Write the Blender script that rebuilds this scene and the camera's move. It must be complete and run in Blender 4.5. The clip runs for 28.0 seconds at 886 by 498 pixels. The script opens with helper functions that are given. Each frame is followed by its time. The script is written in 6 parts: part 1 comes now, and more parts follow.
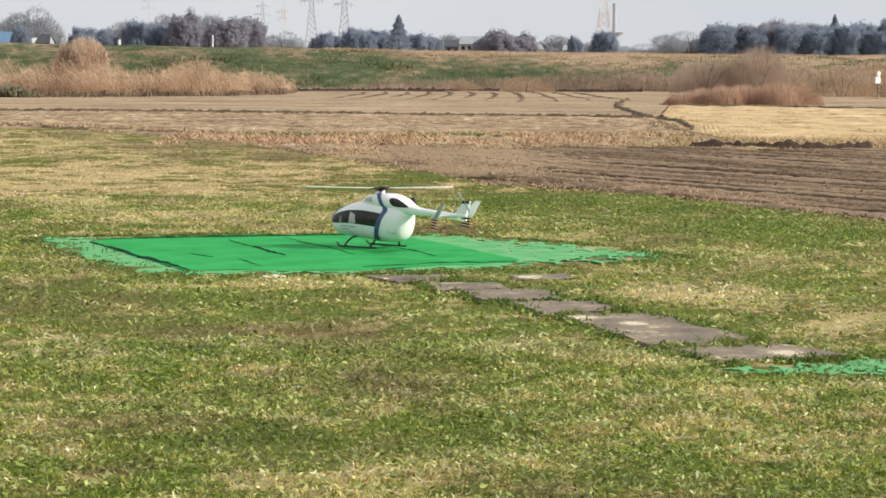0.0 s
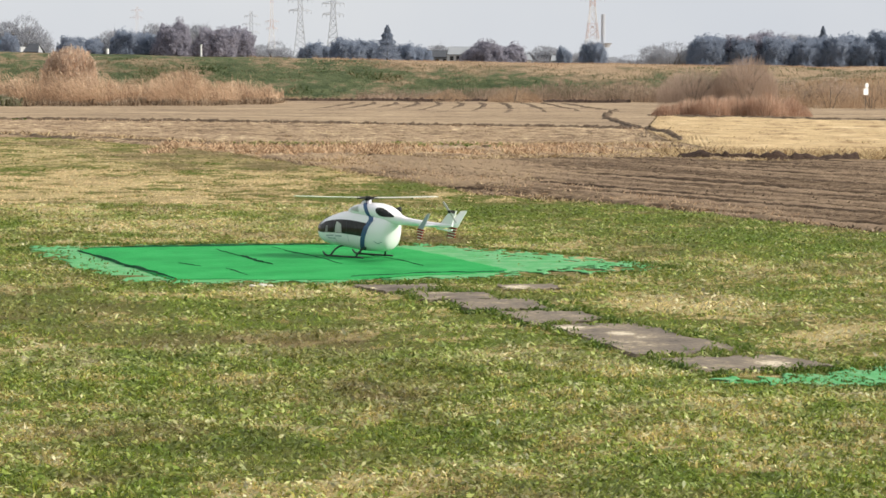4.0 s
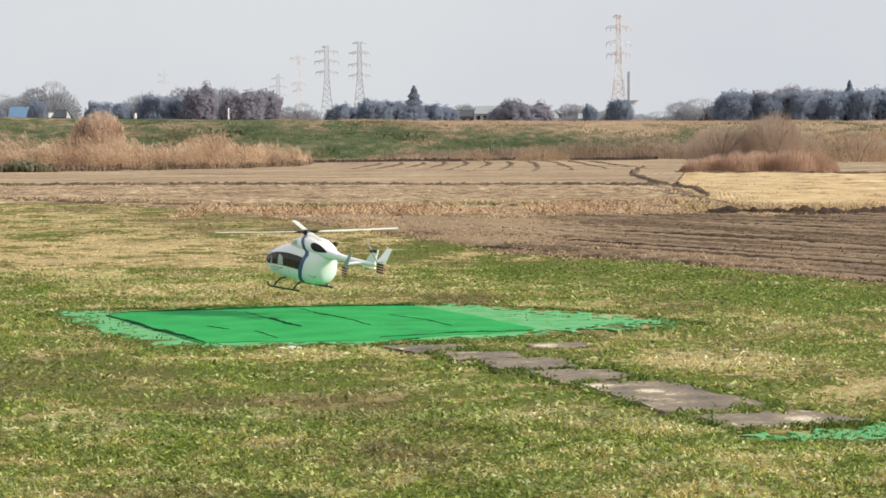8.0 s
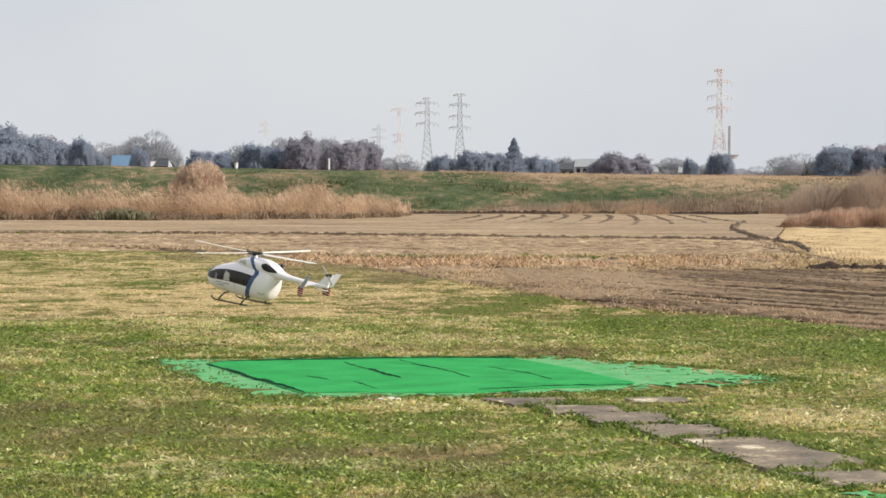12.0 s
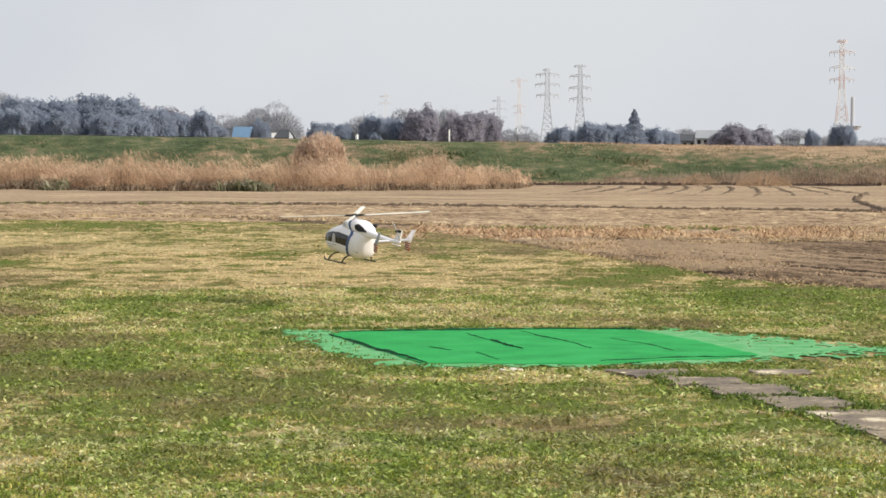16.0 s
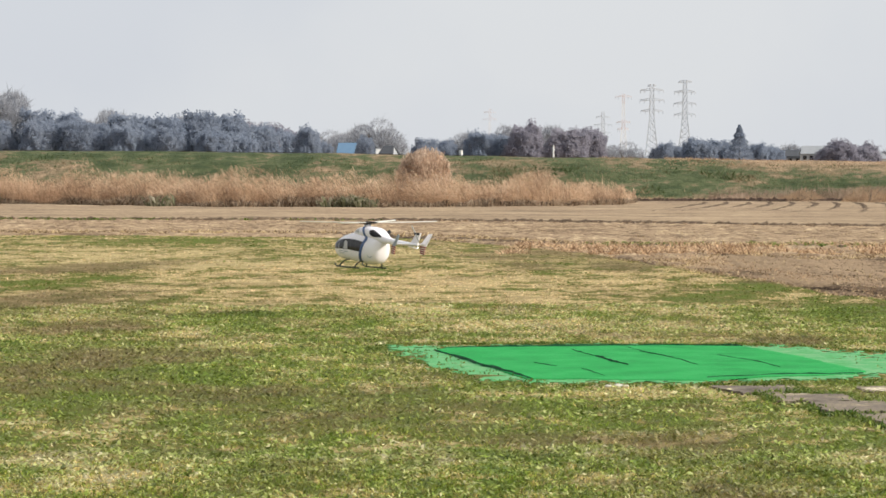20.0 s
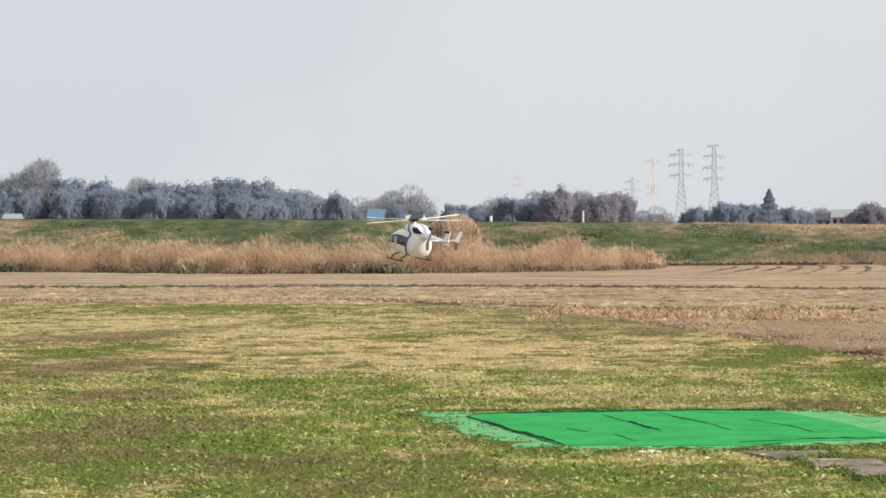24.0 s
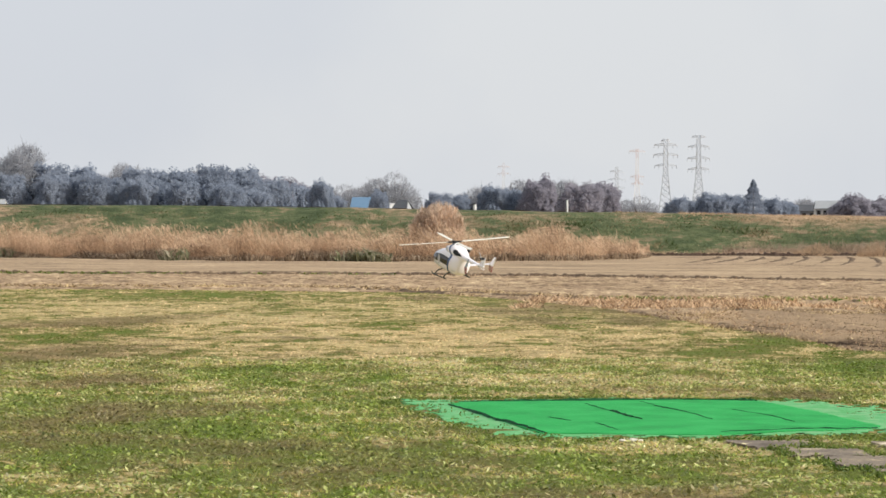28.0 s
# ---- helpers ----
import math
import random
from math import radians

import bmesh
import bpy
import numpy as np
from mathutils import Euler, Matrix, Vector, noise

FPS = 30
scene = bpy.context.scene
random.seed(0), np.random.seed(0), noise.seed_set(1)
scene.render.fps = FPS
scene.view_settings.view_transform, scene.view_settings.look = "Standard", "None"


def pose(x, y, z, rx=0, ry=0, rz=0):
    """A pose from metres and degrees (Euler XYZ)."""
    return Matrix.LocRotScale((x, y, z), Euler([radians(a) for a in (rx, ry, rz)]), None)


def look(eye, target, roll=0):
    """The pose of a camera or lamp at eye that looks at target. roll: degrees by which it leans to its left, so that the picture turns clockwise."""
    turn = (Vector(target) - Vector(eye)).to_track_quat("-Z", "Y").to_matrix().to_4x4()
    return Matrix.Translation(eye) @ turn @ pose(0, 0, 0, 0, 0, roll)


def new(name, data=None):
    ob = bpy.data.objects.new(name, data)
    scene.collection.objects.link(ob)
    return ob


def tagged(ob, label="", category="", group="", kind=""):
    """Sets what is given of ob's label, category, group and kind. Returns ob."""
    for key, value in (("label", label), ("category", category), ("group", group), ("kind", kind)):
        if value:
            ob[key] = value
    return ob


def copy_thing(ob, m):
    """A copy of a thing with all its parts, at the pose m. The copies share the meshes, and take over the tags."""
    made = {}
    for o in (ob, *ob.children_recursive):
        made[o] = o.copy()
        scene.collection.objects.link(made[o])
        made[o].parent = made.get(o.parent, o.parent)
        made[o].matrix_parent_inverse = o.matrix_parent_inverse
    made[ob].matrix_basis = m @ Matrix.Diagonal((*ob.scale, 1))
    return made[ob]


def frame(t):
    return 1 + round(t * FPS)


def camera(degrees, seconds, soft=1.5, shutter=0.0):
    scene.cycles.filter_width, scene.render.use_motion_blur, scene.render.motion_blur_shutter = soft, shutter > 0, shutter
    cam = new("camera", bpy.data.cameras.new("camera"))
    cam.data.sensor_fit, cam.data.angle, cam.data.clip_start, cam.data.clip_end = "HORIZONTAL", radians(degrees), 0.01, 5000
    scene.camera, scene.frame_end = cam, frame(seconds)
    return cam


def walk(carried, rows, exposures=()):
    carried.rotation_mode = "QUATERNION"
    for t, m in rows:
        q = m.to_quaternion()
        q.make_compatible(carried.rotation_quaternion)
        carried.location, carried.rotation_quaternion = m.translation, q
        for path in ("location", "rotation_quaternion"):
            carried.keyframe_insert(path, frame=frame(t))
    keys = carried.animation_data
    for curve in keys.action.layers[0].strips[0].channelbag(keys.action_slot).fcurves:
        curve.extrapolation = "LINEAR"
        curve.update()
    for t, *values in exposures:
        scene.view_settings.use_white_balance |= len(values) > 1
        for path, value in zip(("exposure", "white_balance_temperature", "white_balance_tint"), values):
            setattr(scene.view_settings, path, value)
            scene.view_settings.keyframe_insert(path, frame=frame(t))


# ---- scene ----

def shot(x, z, pan, tilt, roll):
    """Camera pose: stands at x, z; pan to the right, tilt up, roll, in degrees."""
    return pose(x, 0, z, 90 + tilt, 0, -pan) @ pose(0, 0, 0, 0, 0, -roll)


cam = camera(19.77, 28.0, soft=1.6)
PATH = [
    (0, 0.011, 1.503, 2.968, -4.050, -0.180), (0.5, 0.012, 1.503, 2.973, -3.920, -0.251), (1, 0.016, 1.503, 3.075, -4.056, -0.256),
    (1.5, 0.016, 1.498, 3.225, -4.135, -0.287), (2, 0.017, 1.499, 3.252, -4.133, -0.349), (2.5, 0.015, 1.499, 3.265, -4.045, -0.418),
    (3, 0.016, 1.501, 3.270, -3.923, -0.362), (3.5, 0.013, 1.500, 3.255, -3.848, -0.380), (5.5, 0.017, 1.499, 3.088, -3.683, -0.194),
    (6, 0.015, 1.500, 3.045, -3.463, -0.121), (6.5, 0.021, 1.500, 2.986, -3.233, -0.019), (7, 0.021, 1.501, 3.008, -2.979, 0.255),
    (7.5, 0.022, 1.500, 2.901, -2.744, 0.357), (8, 0.025, 1.502, 2.581, -2.477, 0.490), (8.5, 0.019, 1.502, 2.286, -2.386, 0.270),
    (9, 0.008, 1.500, 1.900, -2.532, -0.271), (9.5, 0.012, 1.501, 1.486, -2.547, -0.294), (10, 0.019, 1.504, 1.272, -2.304, 0.049),
    (10.5, 0.020, 1.502, 0.992, -1.848, -0.041), (11, 0.010, 1.501, 0.679, -1.384, -0.290), (11.5, 0.010, 1.504, 0.518, -1.246, -0.247),
    (13.5, 0.011, 1.503, -0.311, -1.576, 0.364), (14, 0.013, 1.499, -0.679, -1.424, 0.357), (14.5, 0.004, 1.501, -1.174, -1.381, 0.243),
    (15, 0.005, 1.501, -1.683, -1.595, 0.168), (15.5, -0.005, 1.498, -2.086, -1.840, -0.031), (16, -0.009, 1.500, -2.335, -1.946, -0.124),
    (16.5, -0.007, 1.503, -2.557, -2.042, 0.066), (17, -0.007, 1.499, -2.803, -2.042, 0.107), (17.5, -0.006, 1.496, -2.998, -2.049, 0.006),
    (18, -0.007, 1.495, -3.335, -2.004, -0.122), (18.5, -0.012, 1.497, -3.771, -1.898, -0.259), (19, -0.019, 1.496, -4.155, -1.751, -0.390),
    (19.5, -0.020, 1.497, -4.370, -1.669, -0.280), (20, -0.020, 1.499, -4.682, -1.593, -0.100), (20.5, -0.017, 1.498, -5.024, -1.563, 0.107),
    (21, -0.012, 1.495, -5.211, -1.410, 0.233), (21.5, -0.021, 1.496, -5.254, -1.214, 0.204), (23.5, -0.024, 1.504, -5.395, -0.490, 0.412),
    (24, -0.027, 1.503, -5.355, -0.107, 0.252), (24.5, -0.022, 1.497, -5.247, 0.072, 0.220), (25, -0.022, 1.501, -5.300, -0.035, 0.298),
    (25.5, -0.018, 1.500, -5.165, -0.007, 0.408), (26, -0.015, 1.498, -4.915, 0.110, 0.397), (26.5, -0.016, 1.497, -4.930, 0.034, 0.179),
    (27, -0.017, 1.497, -5.051, -0.226, 0.075), (27.5, -0.026, 1.497, -5.121, -0.419, -0.100), (28, -0.023, 1.496, -4.993, -0.367, -0.152)]
# the picture dips a little darker for a moment
DIP = [(0, 0.07), (10.6, 0.07), (11.0, -0.06), (11.4, -0.02), (12.6, 0.07), (28, 0.07)]
scene.view_settings.exposure = 0.07
walk(cam, [(t, shot(x, z, pan, tilt, roll)) for t, x, z, pan, tilt, roll in PATH], DIP)

# ---- light: hazy bright sky, a soft sun from the right ----
SUN_EL, SUN_AZ = 28.0, 97.0  # degrees above the horizon; clockwise from +y
world = bpy.data.worlds.new("sky")
scene.world = world
world.use_nodes = True
wn = world.node_tree
wn.nodes.clear()
w_out = wn.nodes.new("ShaderNodeOutputWorld")
w_bg = wn.nodes.new("ShaderNodeBackground")
w_mix = wn.nodes.new("ShaderNodeMix")
w_sky = wn.nodes.new("ShaderNodeTexSky")
w_sky.sky_type = "NISHITA"
w_sky.sun_disc = False
w_sky.sun_elevation, w_sky.sun_rotation = radians(SUN_EL), radians(SUN_AZ)
w_sky.air_density, w_sky.dust_density, w_sky.ozone_density = 1.0, 6.0, 1.0
w_mix.data_type = "RGBA"
w_mix.inputs["Factor"].default_value = 0.88
# thin high cloud, a little uneven
w_cloud = wn.nodes.new("ShaderNodeTexNoise")
w_cloud.inputs["Scale"].default_value, w_cloud.inputs["Detail"].default_value = 5.0, 5
w_ramp = wn.nodes.new("ShaderNodeValToRGB")
w_ramp.color_ramp.elements[0].position, w_ramp.color_ramp.elements[0].color = 0.38, (6.9, 7.22, 7.75, 1)
w_ramp.color_ramp.elements[1].position, w_ramp.color_ramp.elements[1].color = 0.60, (7.58, 7.8, 8.06, 1)
wn.links.new(w_cloud.outputs["Fac"], w_ramp.inputs["Fac"])
wn.links.new(w_ramp.outputs["Color"], w_mix.inputs["B"])
w_bg.inputs["Strength"].default_value = 0.1
wn.links.new(w_sky.outputs["Color"], w_mix.inputs["A"])
wn.links.new(w_mix.outputs["Result"], w_bg.inputs["Color"])
wn.links.new(w_bg.outputs["Background"], w_out.inputs["Surface"])
sun_data = bpy.data.lights.new("sun", "SUN")
sun_data.energy, sun_data.angle, sun_data.color = 4.6, radians(5), (1.0, 0.94, 0.85)
sun = new("sun", sun_data)
sa, se = radians(SUN_AZ), radians(SUN_EL)
sun.matrix_world = look((0, 0, 60), (-math.sin(sa) * math.cos(se), -math.cos(sa) * math.cos(se), 60 - math.sin(se)))

rng = np.random.default_rng(7)


# ---- materials ----
class Mat:
    """A node material with a few short ways to add nodes."""

    def __init__(self, name, rough=0.9, metal=0.0, spec=0.3):
        self.m = bpy.data.materials.new(name)
        self.m.use_nodes = True
        self.t = self.m.node_tree
        self.b = self.t.nodes["Principled BSDF"]
        self.b.inputs["Roughness"].default_value = rough
        self.b.inputs["Metallic"].default_value = metal
        self.b.inputs["Specular IOR Level"].default_value = spec
        self.pos = self.t.nodes.new("ShaderNodeNewGeometry")
        self.obj = self.t.nodes.new("ShaderNodeTexCoord")

    def link(self, a, b):
        self.t.links.new(a, b)

    def noise(self, scale, detail=4, rough=0.6, local=False, stretch=(1, 1, 1)):
        v = self.t.nodes.new("ShaderNodeMapping")
        v.inputs["Scale"].default_value = stretch
        self.link(self.obj.outputs["Object"] if local else self.pos.outputs["Position"], v.inputs["Vector"])
        n = self.t.nodes.new("ShaderNodeTexNoise")
        n.inputs["Scale"].default_value = scale
        n.inputs["Detail"].default_value = detail
        n.inputs["Roughness"].default_value = rough
        self.link(v.outputs["Vector"], n.inputs["Vector"])
        return n.outputs["Fac"]

    def grain(self, along, scale, thin, detail=3):
        """Noise drawn out along a direction of the plan (degrees from +x)."""
        a = radians(along)
        c = self.t.nodes.new("ShaderNodeCombineXYZ")
        for axis, d in (("X", (math.cos(a) * thin, math.sin(a) * thin, 0)), ("Y", (-math.sin(a), math.cos(a), 0))):
            n = self.t.nodes.new("ShaderNodeVectorMath")
            n.operation = "DOT_PRODUCT"
            self.link(self.pos.outputs["Position"], n.inputs[0])
            n.inputs[1].default_value = d
            self.link(n.outputs["Value"], c.inputs[axis])
        n = self.t.nodes.new("ShaderNodeTexNoise")
        n.inputs["Scale"].default_value, n.inputs["Detail"].default_value = scale, detail
        self.link(c.outputs["Vector"], n.inputs["Vector"])
        return n.outputs["Fac"]

    def ramp(self, fac, stops):
        r = self.t.nodes.new("ShaderNodeValToRGB")
        e = r.color_ramp.elements
        while len(e) < len(stops):
            e.new(0.5)
        for el, (p, c) in zip(e, stops):
            el.position, el.color = p, (*c, 1)
        self.link(fac, r.inputs["Fac"])
        return r.outputs["Color"]

    def math(self, op, a, b):
        n = self.t.nodes.new("ShaderNodeMath")
        n.operation = op
        for i, v in enumerate((a, b)):
            if isinstance(v, (int, float)):
                n.inputs[i].default_value = v
            else:
                self.link(v, n.inputs[i])
        return n.outputs[0]

    def blend(self, fac, a, b, mode="MIX"):
        n = self.t.nodes.new("ShaderNodeMix")
        n.data_type, n.blend_type = "RGBA", mode
        for key, v in (("Factor", fac), ("A", a), ("B", b)):
            if isinstance(v, tuple):
                n.inputs[key].default_value = (*v, 1)
            elif isinstance(v, (int, float)):
                n.inputs[key].default_value = v
            else:
                self.link(v, n.inputs[key])
        return n.outputs["Result"]

    def island(self):
        return self.pos.outputs["Random Per Island"]

    def shuffle(self, colour, low=0.55, high=1.5):
        """Each island a little darker or paler than the next."""
        f = self.math("FRACT", self.math("MULTIPLY", self.island(), 37.7), 0)
        v = self.math("ADD", self.math("MULTIPLY", f, high - low), low)
        return self.blend(1.0, colour, self.ramp_grey(v), "MULTIPLY")

    def ramp_grey(self, v):
        n = self.t.nodes.new("ShaderNodeCombineColor")
        for k in ("Red", "Green", "Blue"):
            self.link(v, n.inputs[k])
        return n.outputs["Color"]

    def near(self, x, y, radius):
        """1 at a place of the plan, falling to 0 at the radius."""
        n = self.t.nodes.new("ShaderNodeVectorMath")
        n.operation = "DISTANCE"
        self.link(self.pos.outputs["Position"], n.inputs[0])
        n.inputs[1].default_value = (x, y, 0)
        r = self.t.nodes.new("ShaderNodeMapRange")
        r.interpolation_type = "SMOOTHSTEP"
        self.link(n.outputs["Value"], r.inputs["Value"])
        r.inputs["From Min"].default_value, r.inputs["From Max"].default_value = 0, radius
        r.inputs["To Min"].default_value, r.inputs["To Max"].default_value = 1, 0
        return r.outputs["Result"]

    def spot(self, x, y, rx, ry):
        """1 at a place of the plan, falling to 0 on an ellipse round it."""
        n = self.t.nodes.new("ShaderNodeVectorMath")
        n.operation = "MULTIPLY_ADD"
        self.link(self.pos.outputs["Position"], n.inputs[0])
        n.inputs[1].default_value, n.inputs[2].default_value = (1 / rx, 1 / ry, 0), (-x / rx, -y / ry, 0)
        k = self.t.nodes.new("ShaderNodeVectorMath")
        k.operation = "LENGTH"
        self.link(n.outputs["Vector"], k.inputs[0])
        r = self.t.nodes.new("ShaderNodeMapRange")
        r.interpolation_type = "SMOOTHSTEP"
        self.link(k.outputs["Value"], r.inputs["Value"])
        for key, v in (("From Min", 0.1), ("From Max", 1.0), ("To Min", 1.0), ("To Max", 0.0)):
            r.inputs[key].default_value = v
        return r.outputs["Result"]

    def colour(self, c):
        if isinstance(c, tuple):
            self.b.inputs["Base Color"].default_value = (*c, 1)
        else:
            self.link(c, self.b.inputs["Base Color"])
        return self

    def thin(self, share, colour=None):
        """Lets light through thin leaves: that share of it."""
        tr = self.t.nodes.new("ShaderNodeBsdfTranslucent")
        mx = self.t.nodes.new("ShaderNodeMixShader")
        mx.inputs[0].default_value = share
        self.link(self.b.inputs["Base Color"].links[0].from_socket, tr.inputs["Color"])
        self.link(self.b.outputs[0], mx.inputs[1])
        self.link(tr.outputs[0], mx.inputs[2])
        self.link(mx.outputs[0], self.t.nodes["Material Output"].inputs["Surface"])
        return self

    def bump(self, fac, strength=0.5, distance=0.02):
        n = self.t.nodes.new("ShaderNodeBump")
        n.inputs["Strength"].default_value, n.inputs["Distance"].default_value = strength, distance
        self.link(fac, n.inputs["Height"])
        self.link(n.outputs["Normal"], self.b.inputs["Normal"])
        return self


def mottled(name, stops, scale=3.0, rough=0.9, metal=0.0, spec=0.3, bump=0.3, local=True, fine=40.0, depth=0.01):
    m = Mat(name, rough, metal, spec)
    a, b = m.noise(scale, 5, 0.65, local), m.noise(fine, 3, 0.6, local)
    f = m.math("ADD", m.math("MULTIPLY", a, 0.65), m.math("MULTIPLY", b, 0.35))
    m.colour(m.ramp(f, stops))
    if bump:
        m.bump(b, bump, depth)
    return m.m


# patches of the turf in the plan: x, y, half width, half depth
STRAW_FAR = [(-10.1, 47.1, 3.25, 4.0), (-6.52, 43.2, 1.56, 4.9), (-3.4, 32.8, 1.38, 2.4), (-1.43, 31.5, 1.23, 2.6), (-1.59, 26.0, 0.78, 1.6), (1.46, 29.4, 0.62, 1.55), (-4.48, 23.9, 0.5, 0.8),
             (-3.65, 22.5, 0.47, 1.0), (-1.61, 33.2, 0.9, 0.9), (-2.95, 29.0, 0.7, 2.2), (-2.69, 37, 1.77, 3.8), (0.14, 26.2, 0.55, 0.96), (-11.7, 47.4, 1.7, 1.3), (-4.28, 23.7, 0.5, 0.5), (-5.8, 36.0, 0.8, 1.2)]
STRAW_NEAR = [(-3.19, 14.64, 0.46, 0.95), (-3.22, 13.2, 0.44, 0.45), (-2.68, 12.4, 0.78, 0.86), (0.83, 9.59, 0.16, 0.26), (1.88, 9.31, 0.13, 0.28), (-1.18, 10.93, 0.23, 0.72), (0.15, 9.23, 0.19, 0.27),
              (-0.27, 17.7, 1.06, 0.5), (1.27, 14.1, 0.55, 0.64), (1.7, 13.0, 0.51, 0.61), (2.67, 16.9, 0.91, 1.4), (3.05, 15.0, 0.54, 1.1), (2.0, 11.8, 0.53, 0.28), (2.4, 10.83, 0.15, 0.38), (1.95, 11.2, 0.6, 1.0)]
GREEN_FAR = [(-10.9, 59, 3.4, 6.0), (-8.5, 35.8, 1.3, 5.6), (-4.4, 26.7, 1.04, 2.0), (-2.97, 25.8, 0.46, 2.4), (0.9, 32.4, 1.2, 4.0), (2.13, 29.8, 0.63, 3.9), (-4.4, 40.7, 0.85, 2.6), (1.6, 35.7, 1.6, 2.8),
             (4.0, 32.0, 2.4, 3.8), (4.2, 26.8, 1.6, 2.0), (4.8, 23.5, 3.6, 3.4), (2.6, 28.5, 2.6, 3.2)]
GREEN_NEAR = [(-3.4, 18.8, 0.84, 1.3), (-3.92, 16.8, 0.75, 2.0), (-1.02, 9.4, 0.23, 0.44), (0.6, 10.5, 0.57, 0.9), (-0.15, 10.2, 0.46, 0.52), (1.3, 9.9, 0.36, 0.6), (1.15, 15.95, 0.34, 0.41), (1.62, 14.4, 0.35, 0.33),
              (-1.67, 15.5, 0.56, 1.4), (1.0, 16.9, 0.4, 0.4), (2.0, 13.2, 0.3, 0.3), (2.2, 16.0, 0.6, 0.6), (1.6, 18.8, 0.6, 0.3)]
BROWN_FAR = [(-8.9, 42.9, 1.3, 4.8), (-2.3, 50.4, 2.6, 6.5), (-0.5, 43.5, 1.04, 3.8), (1.27, 23.7, 0.85, 1.0), (-2.15, 44.2, 0.8, 3.5), (-0.3, 48.4, 1.2, 3.7), (1.6, 38.5, 0.8, 3.0), (-5.5, 58, 1.6, 4.0), (-7.4, 30.5, 1.9, 5.5), (-9.8, 40.5, 1.8, 3.6), (-5.6, 25.2, 1.1, 2.0)]
BROWN_NEAR = [(-4.4, 21, 2.0, 3.0), (-2.5, 16.7, 1.65, 2.2), (-4.74, 19.2, 0.46, 1.1), (-1.1, 16.0, 0.43, 1.3), (-0.68, 9.42, 0.31, 0.35), (-0.15, 14.1, 1.1, 2.4), (0.4, 11.65, 0.42, 0.8), (2.0, 20.0, 0.54, 0.48), (-4.6, 18.0, 1.3, 2.4)]


def sum_of(m, rows, share, start):
    for row in rows:
        start = m.math("ADD", start, m.math("MULTIPLY", m.spot(*row), share))
    return start


def dryness(m, fine=1.0):
    """How dry the turf is over the plan: noise at five scales, straw-dry patches and lush ones."""
    d = -3.60 - 0.12 * fine
    for scale, share, stretch in ((0.33, 1.0, (1, 0.8, 1)), (0.95, 1.79 + 1.55 * (1 - fine), (1, 0.9, 1)), (2.3, 2.0 + 0.6 * (1 - fine), (1, 1, 1)), (5.0, 1.8 - 0.7 * (1 - fine), (1, 1, 1)), (15, 1.68 - 1.68 * (1 - fine), (1, 0.8, 1))):
        d = m.math("ADD", d, m.math("MULTIPLY", m.noise(scale, 4, 0.65, stretch=stretch), share))
    for x, y, r, s in ((-3.5, 35, 12, 0.20), (-9, 50, 20, 0.18), (0, 16, 4, -0.08), (-0.5, 11.8, 5.0, -0.09), (-1.2, 15.5, 4.0, -0.06), (-4.3, 20.5, 5.0, -0.20), (-2.8, 17, 4.0, -0.14)):
        d = m.math("ADD", d, m.math("MULTIPLY", m.near(x, y, r), s))
    d = sum_of(m, STRAW_FAR, 0.26, d)
    d = sum_of(m, STRAW_NEAR, 0.33, d)
    d = sum_of(m, GREEN_FAR, -0.36, d)
    return sum_of(m, GREEN_NEAR, -0.27, d)


TURF = [(0.05, (0.145, 0.21, 0.028)), (0.36, (0.155, 0.18, 0.033)), (0.51, (0.28, 0.235, 0.075)), (0.61, (0.49, 0.385, 0.14)), (0.74, (0.73, 0.58, 0.285))]


def browned(m, colour):
    """Zones of dead brown turf."""
    z = m.noise(0.8, 4, 0.65, stretch=(1, 0.8, 1))
    z = m.ramp(sum_of(m, BROWN_FAR, 0.20, sum_of(m, BROWN_NEAR, 0.11, m.math("ADD", m.math("MULTIPLY", m.noise(4, 4, 0.7), 0.35), m.math("MULTIPLY", z, 0.65)))), [(0.49, (0, 0, 0)), (0.69, (0.75, 0.75, 0.75))])
    return m.blend(z, colour, (0.21, 0.15, 0.075))


m_turf = Mat("turf", 0.95, 0, 0.1)
td = m_turf.math("SUBTRACT", m_turf.math("MULTIPLY", dryness(m_turf, 0.8), 1.15), 0.06)
tf = m_turf.noise(38, 4, 0.7)
m_turf.colour(m_turf.blend(m_turf.math("MULTIPLY", tf, 0.8), browned(m_turf, m_turf.ramp(td, TURF)), (0.09, 0.075, 0.03)))
m_turf.bump(tf, 0.8, 0.03)
m_turf = m_turf.m
m_blade = Mat("grass_blades", 0.55, 0, 0.35)
br = m_blade.ramp(m_blade.island(), [(0.0, (0.0, 0.0, 0.0)), (0.80, (0.40, 0.40, 0.40)), (0.92, (0.48, 0.48, 0.48)), (1.0, (0.60, 0.60, 0.60))])
bd = m_blade.math("ADD", m_blade.math("ADD", m_blade.math("MULTIPLY", dryness(m_blade, 1.25), 0.66), 0.12), m_blade.math("SUBTRACT", br, 0.24))
bc = browned(m_blade, m_blade.ramp(bd, [(0.0, (0.17, 0.25, 0.031)), (0.26, (0.265, 0.33, 0.045)), (0.46, (0.39, 0.38, 0.085)), (0.62, (0.49, 0.40, 0.13)), (0.86, (0.73, 0.60, 0.27))]))
m_blade.colour(m_blade.shuffle(bc, 0.5, 1.62))
m_blade.thin(0.35)
m_blade = m_blade.m
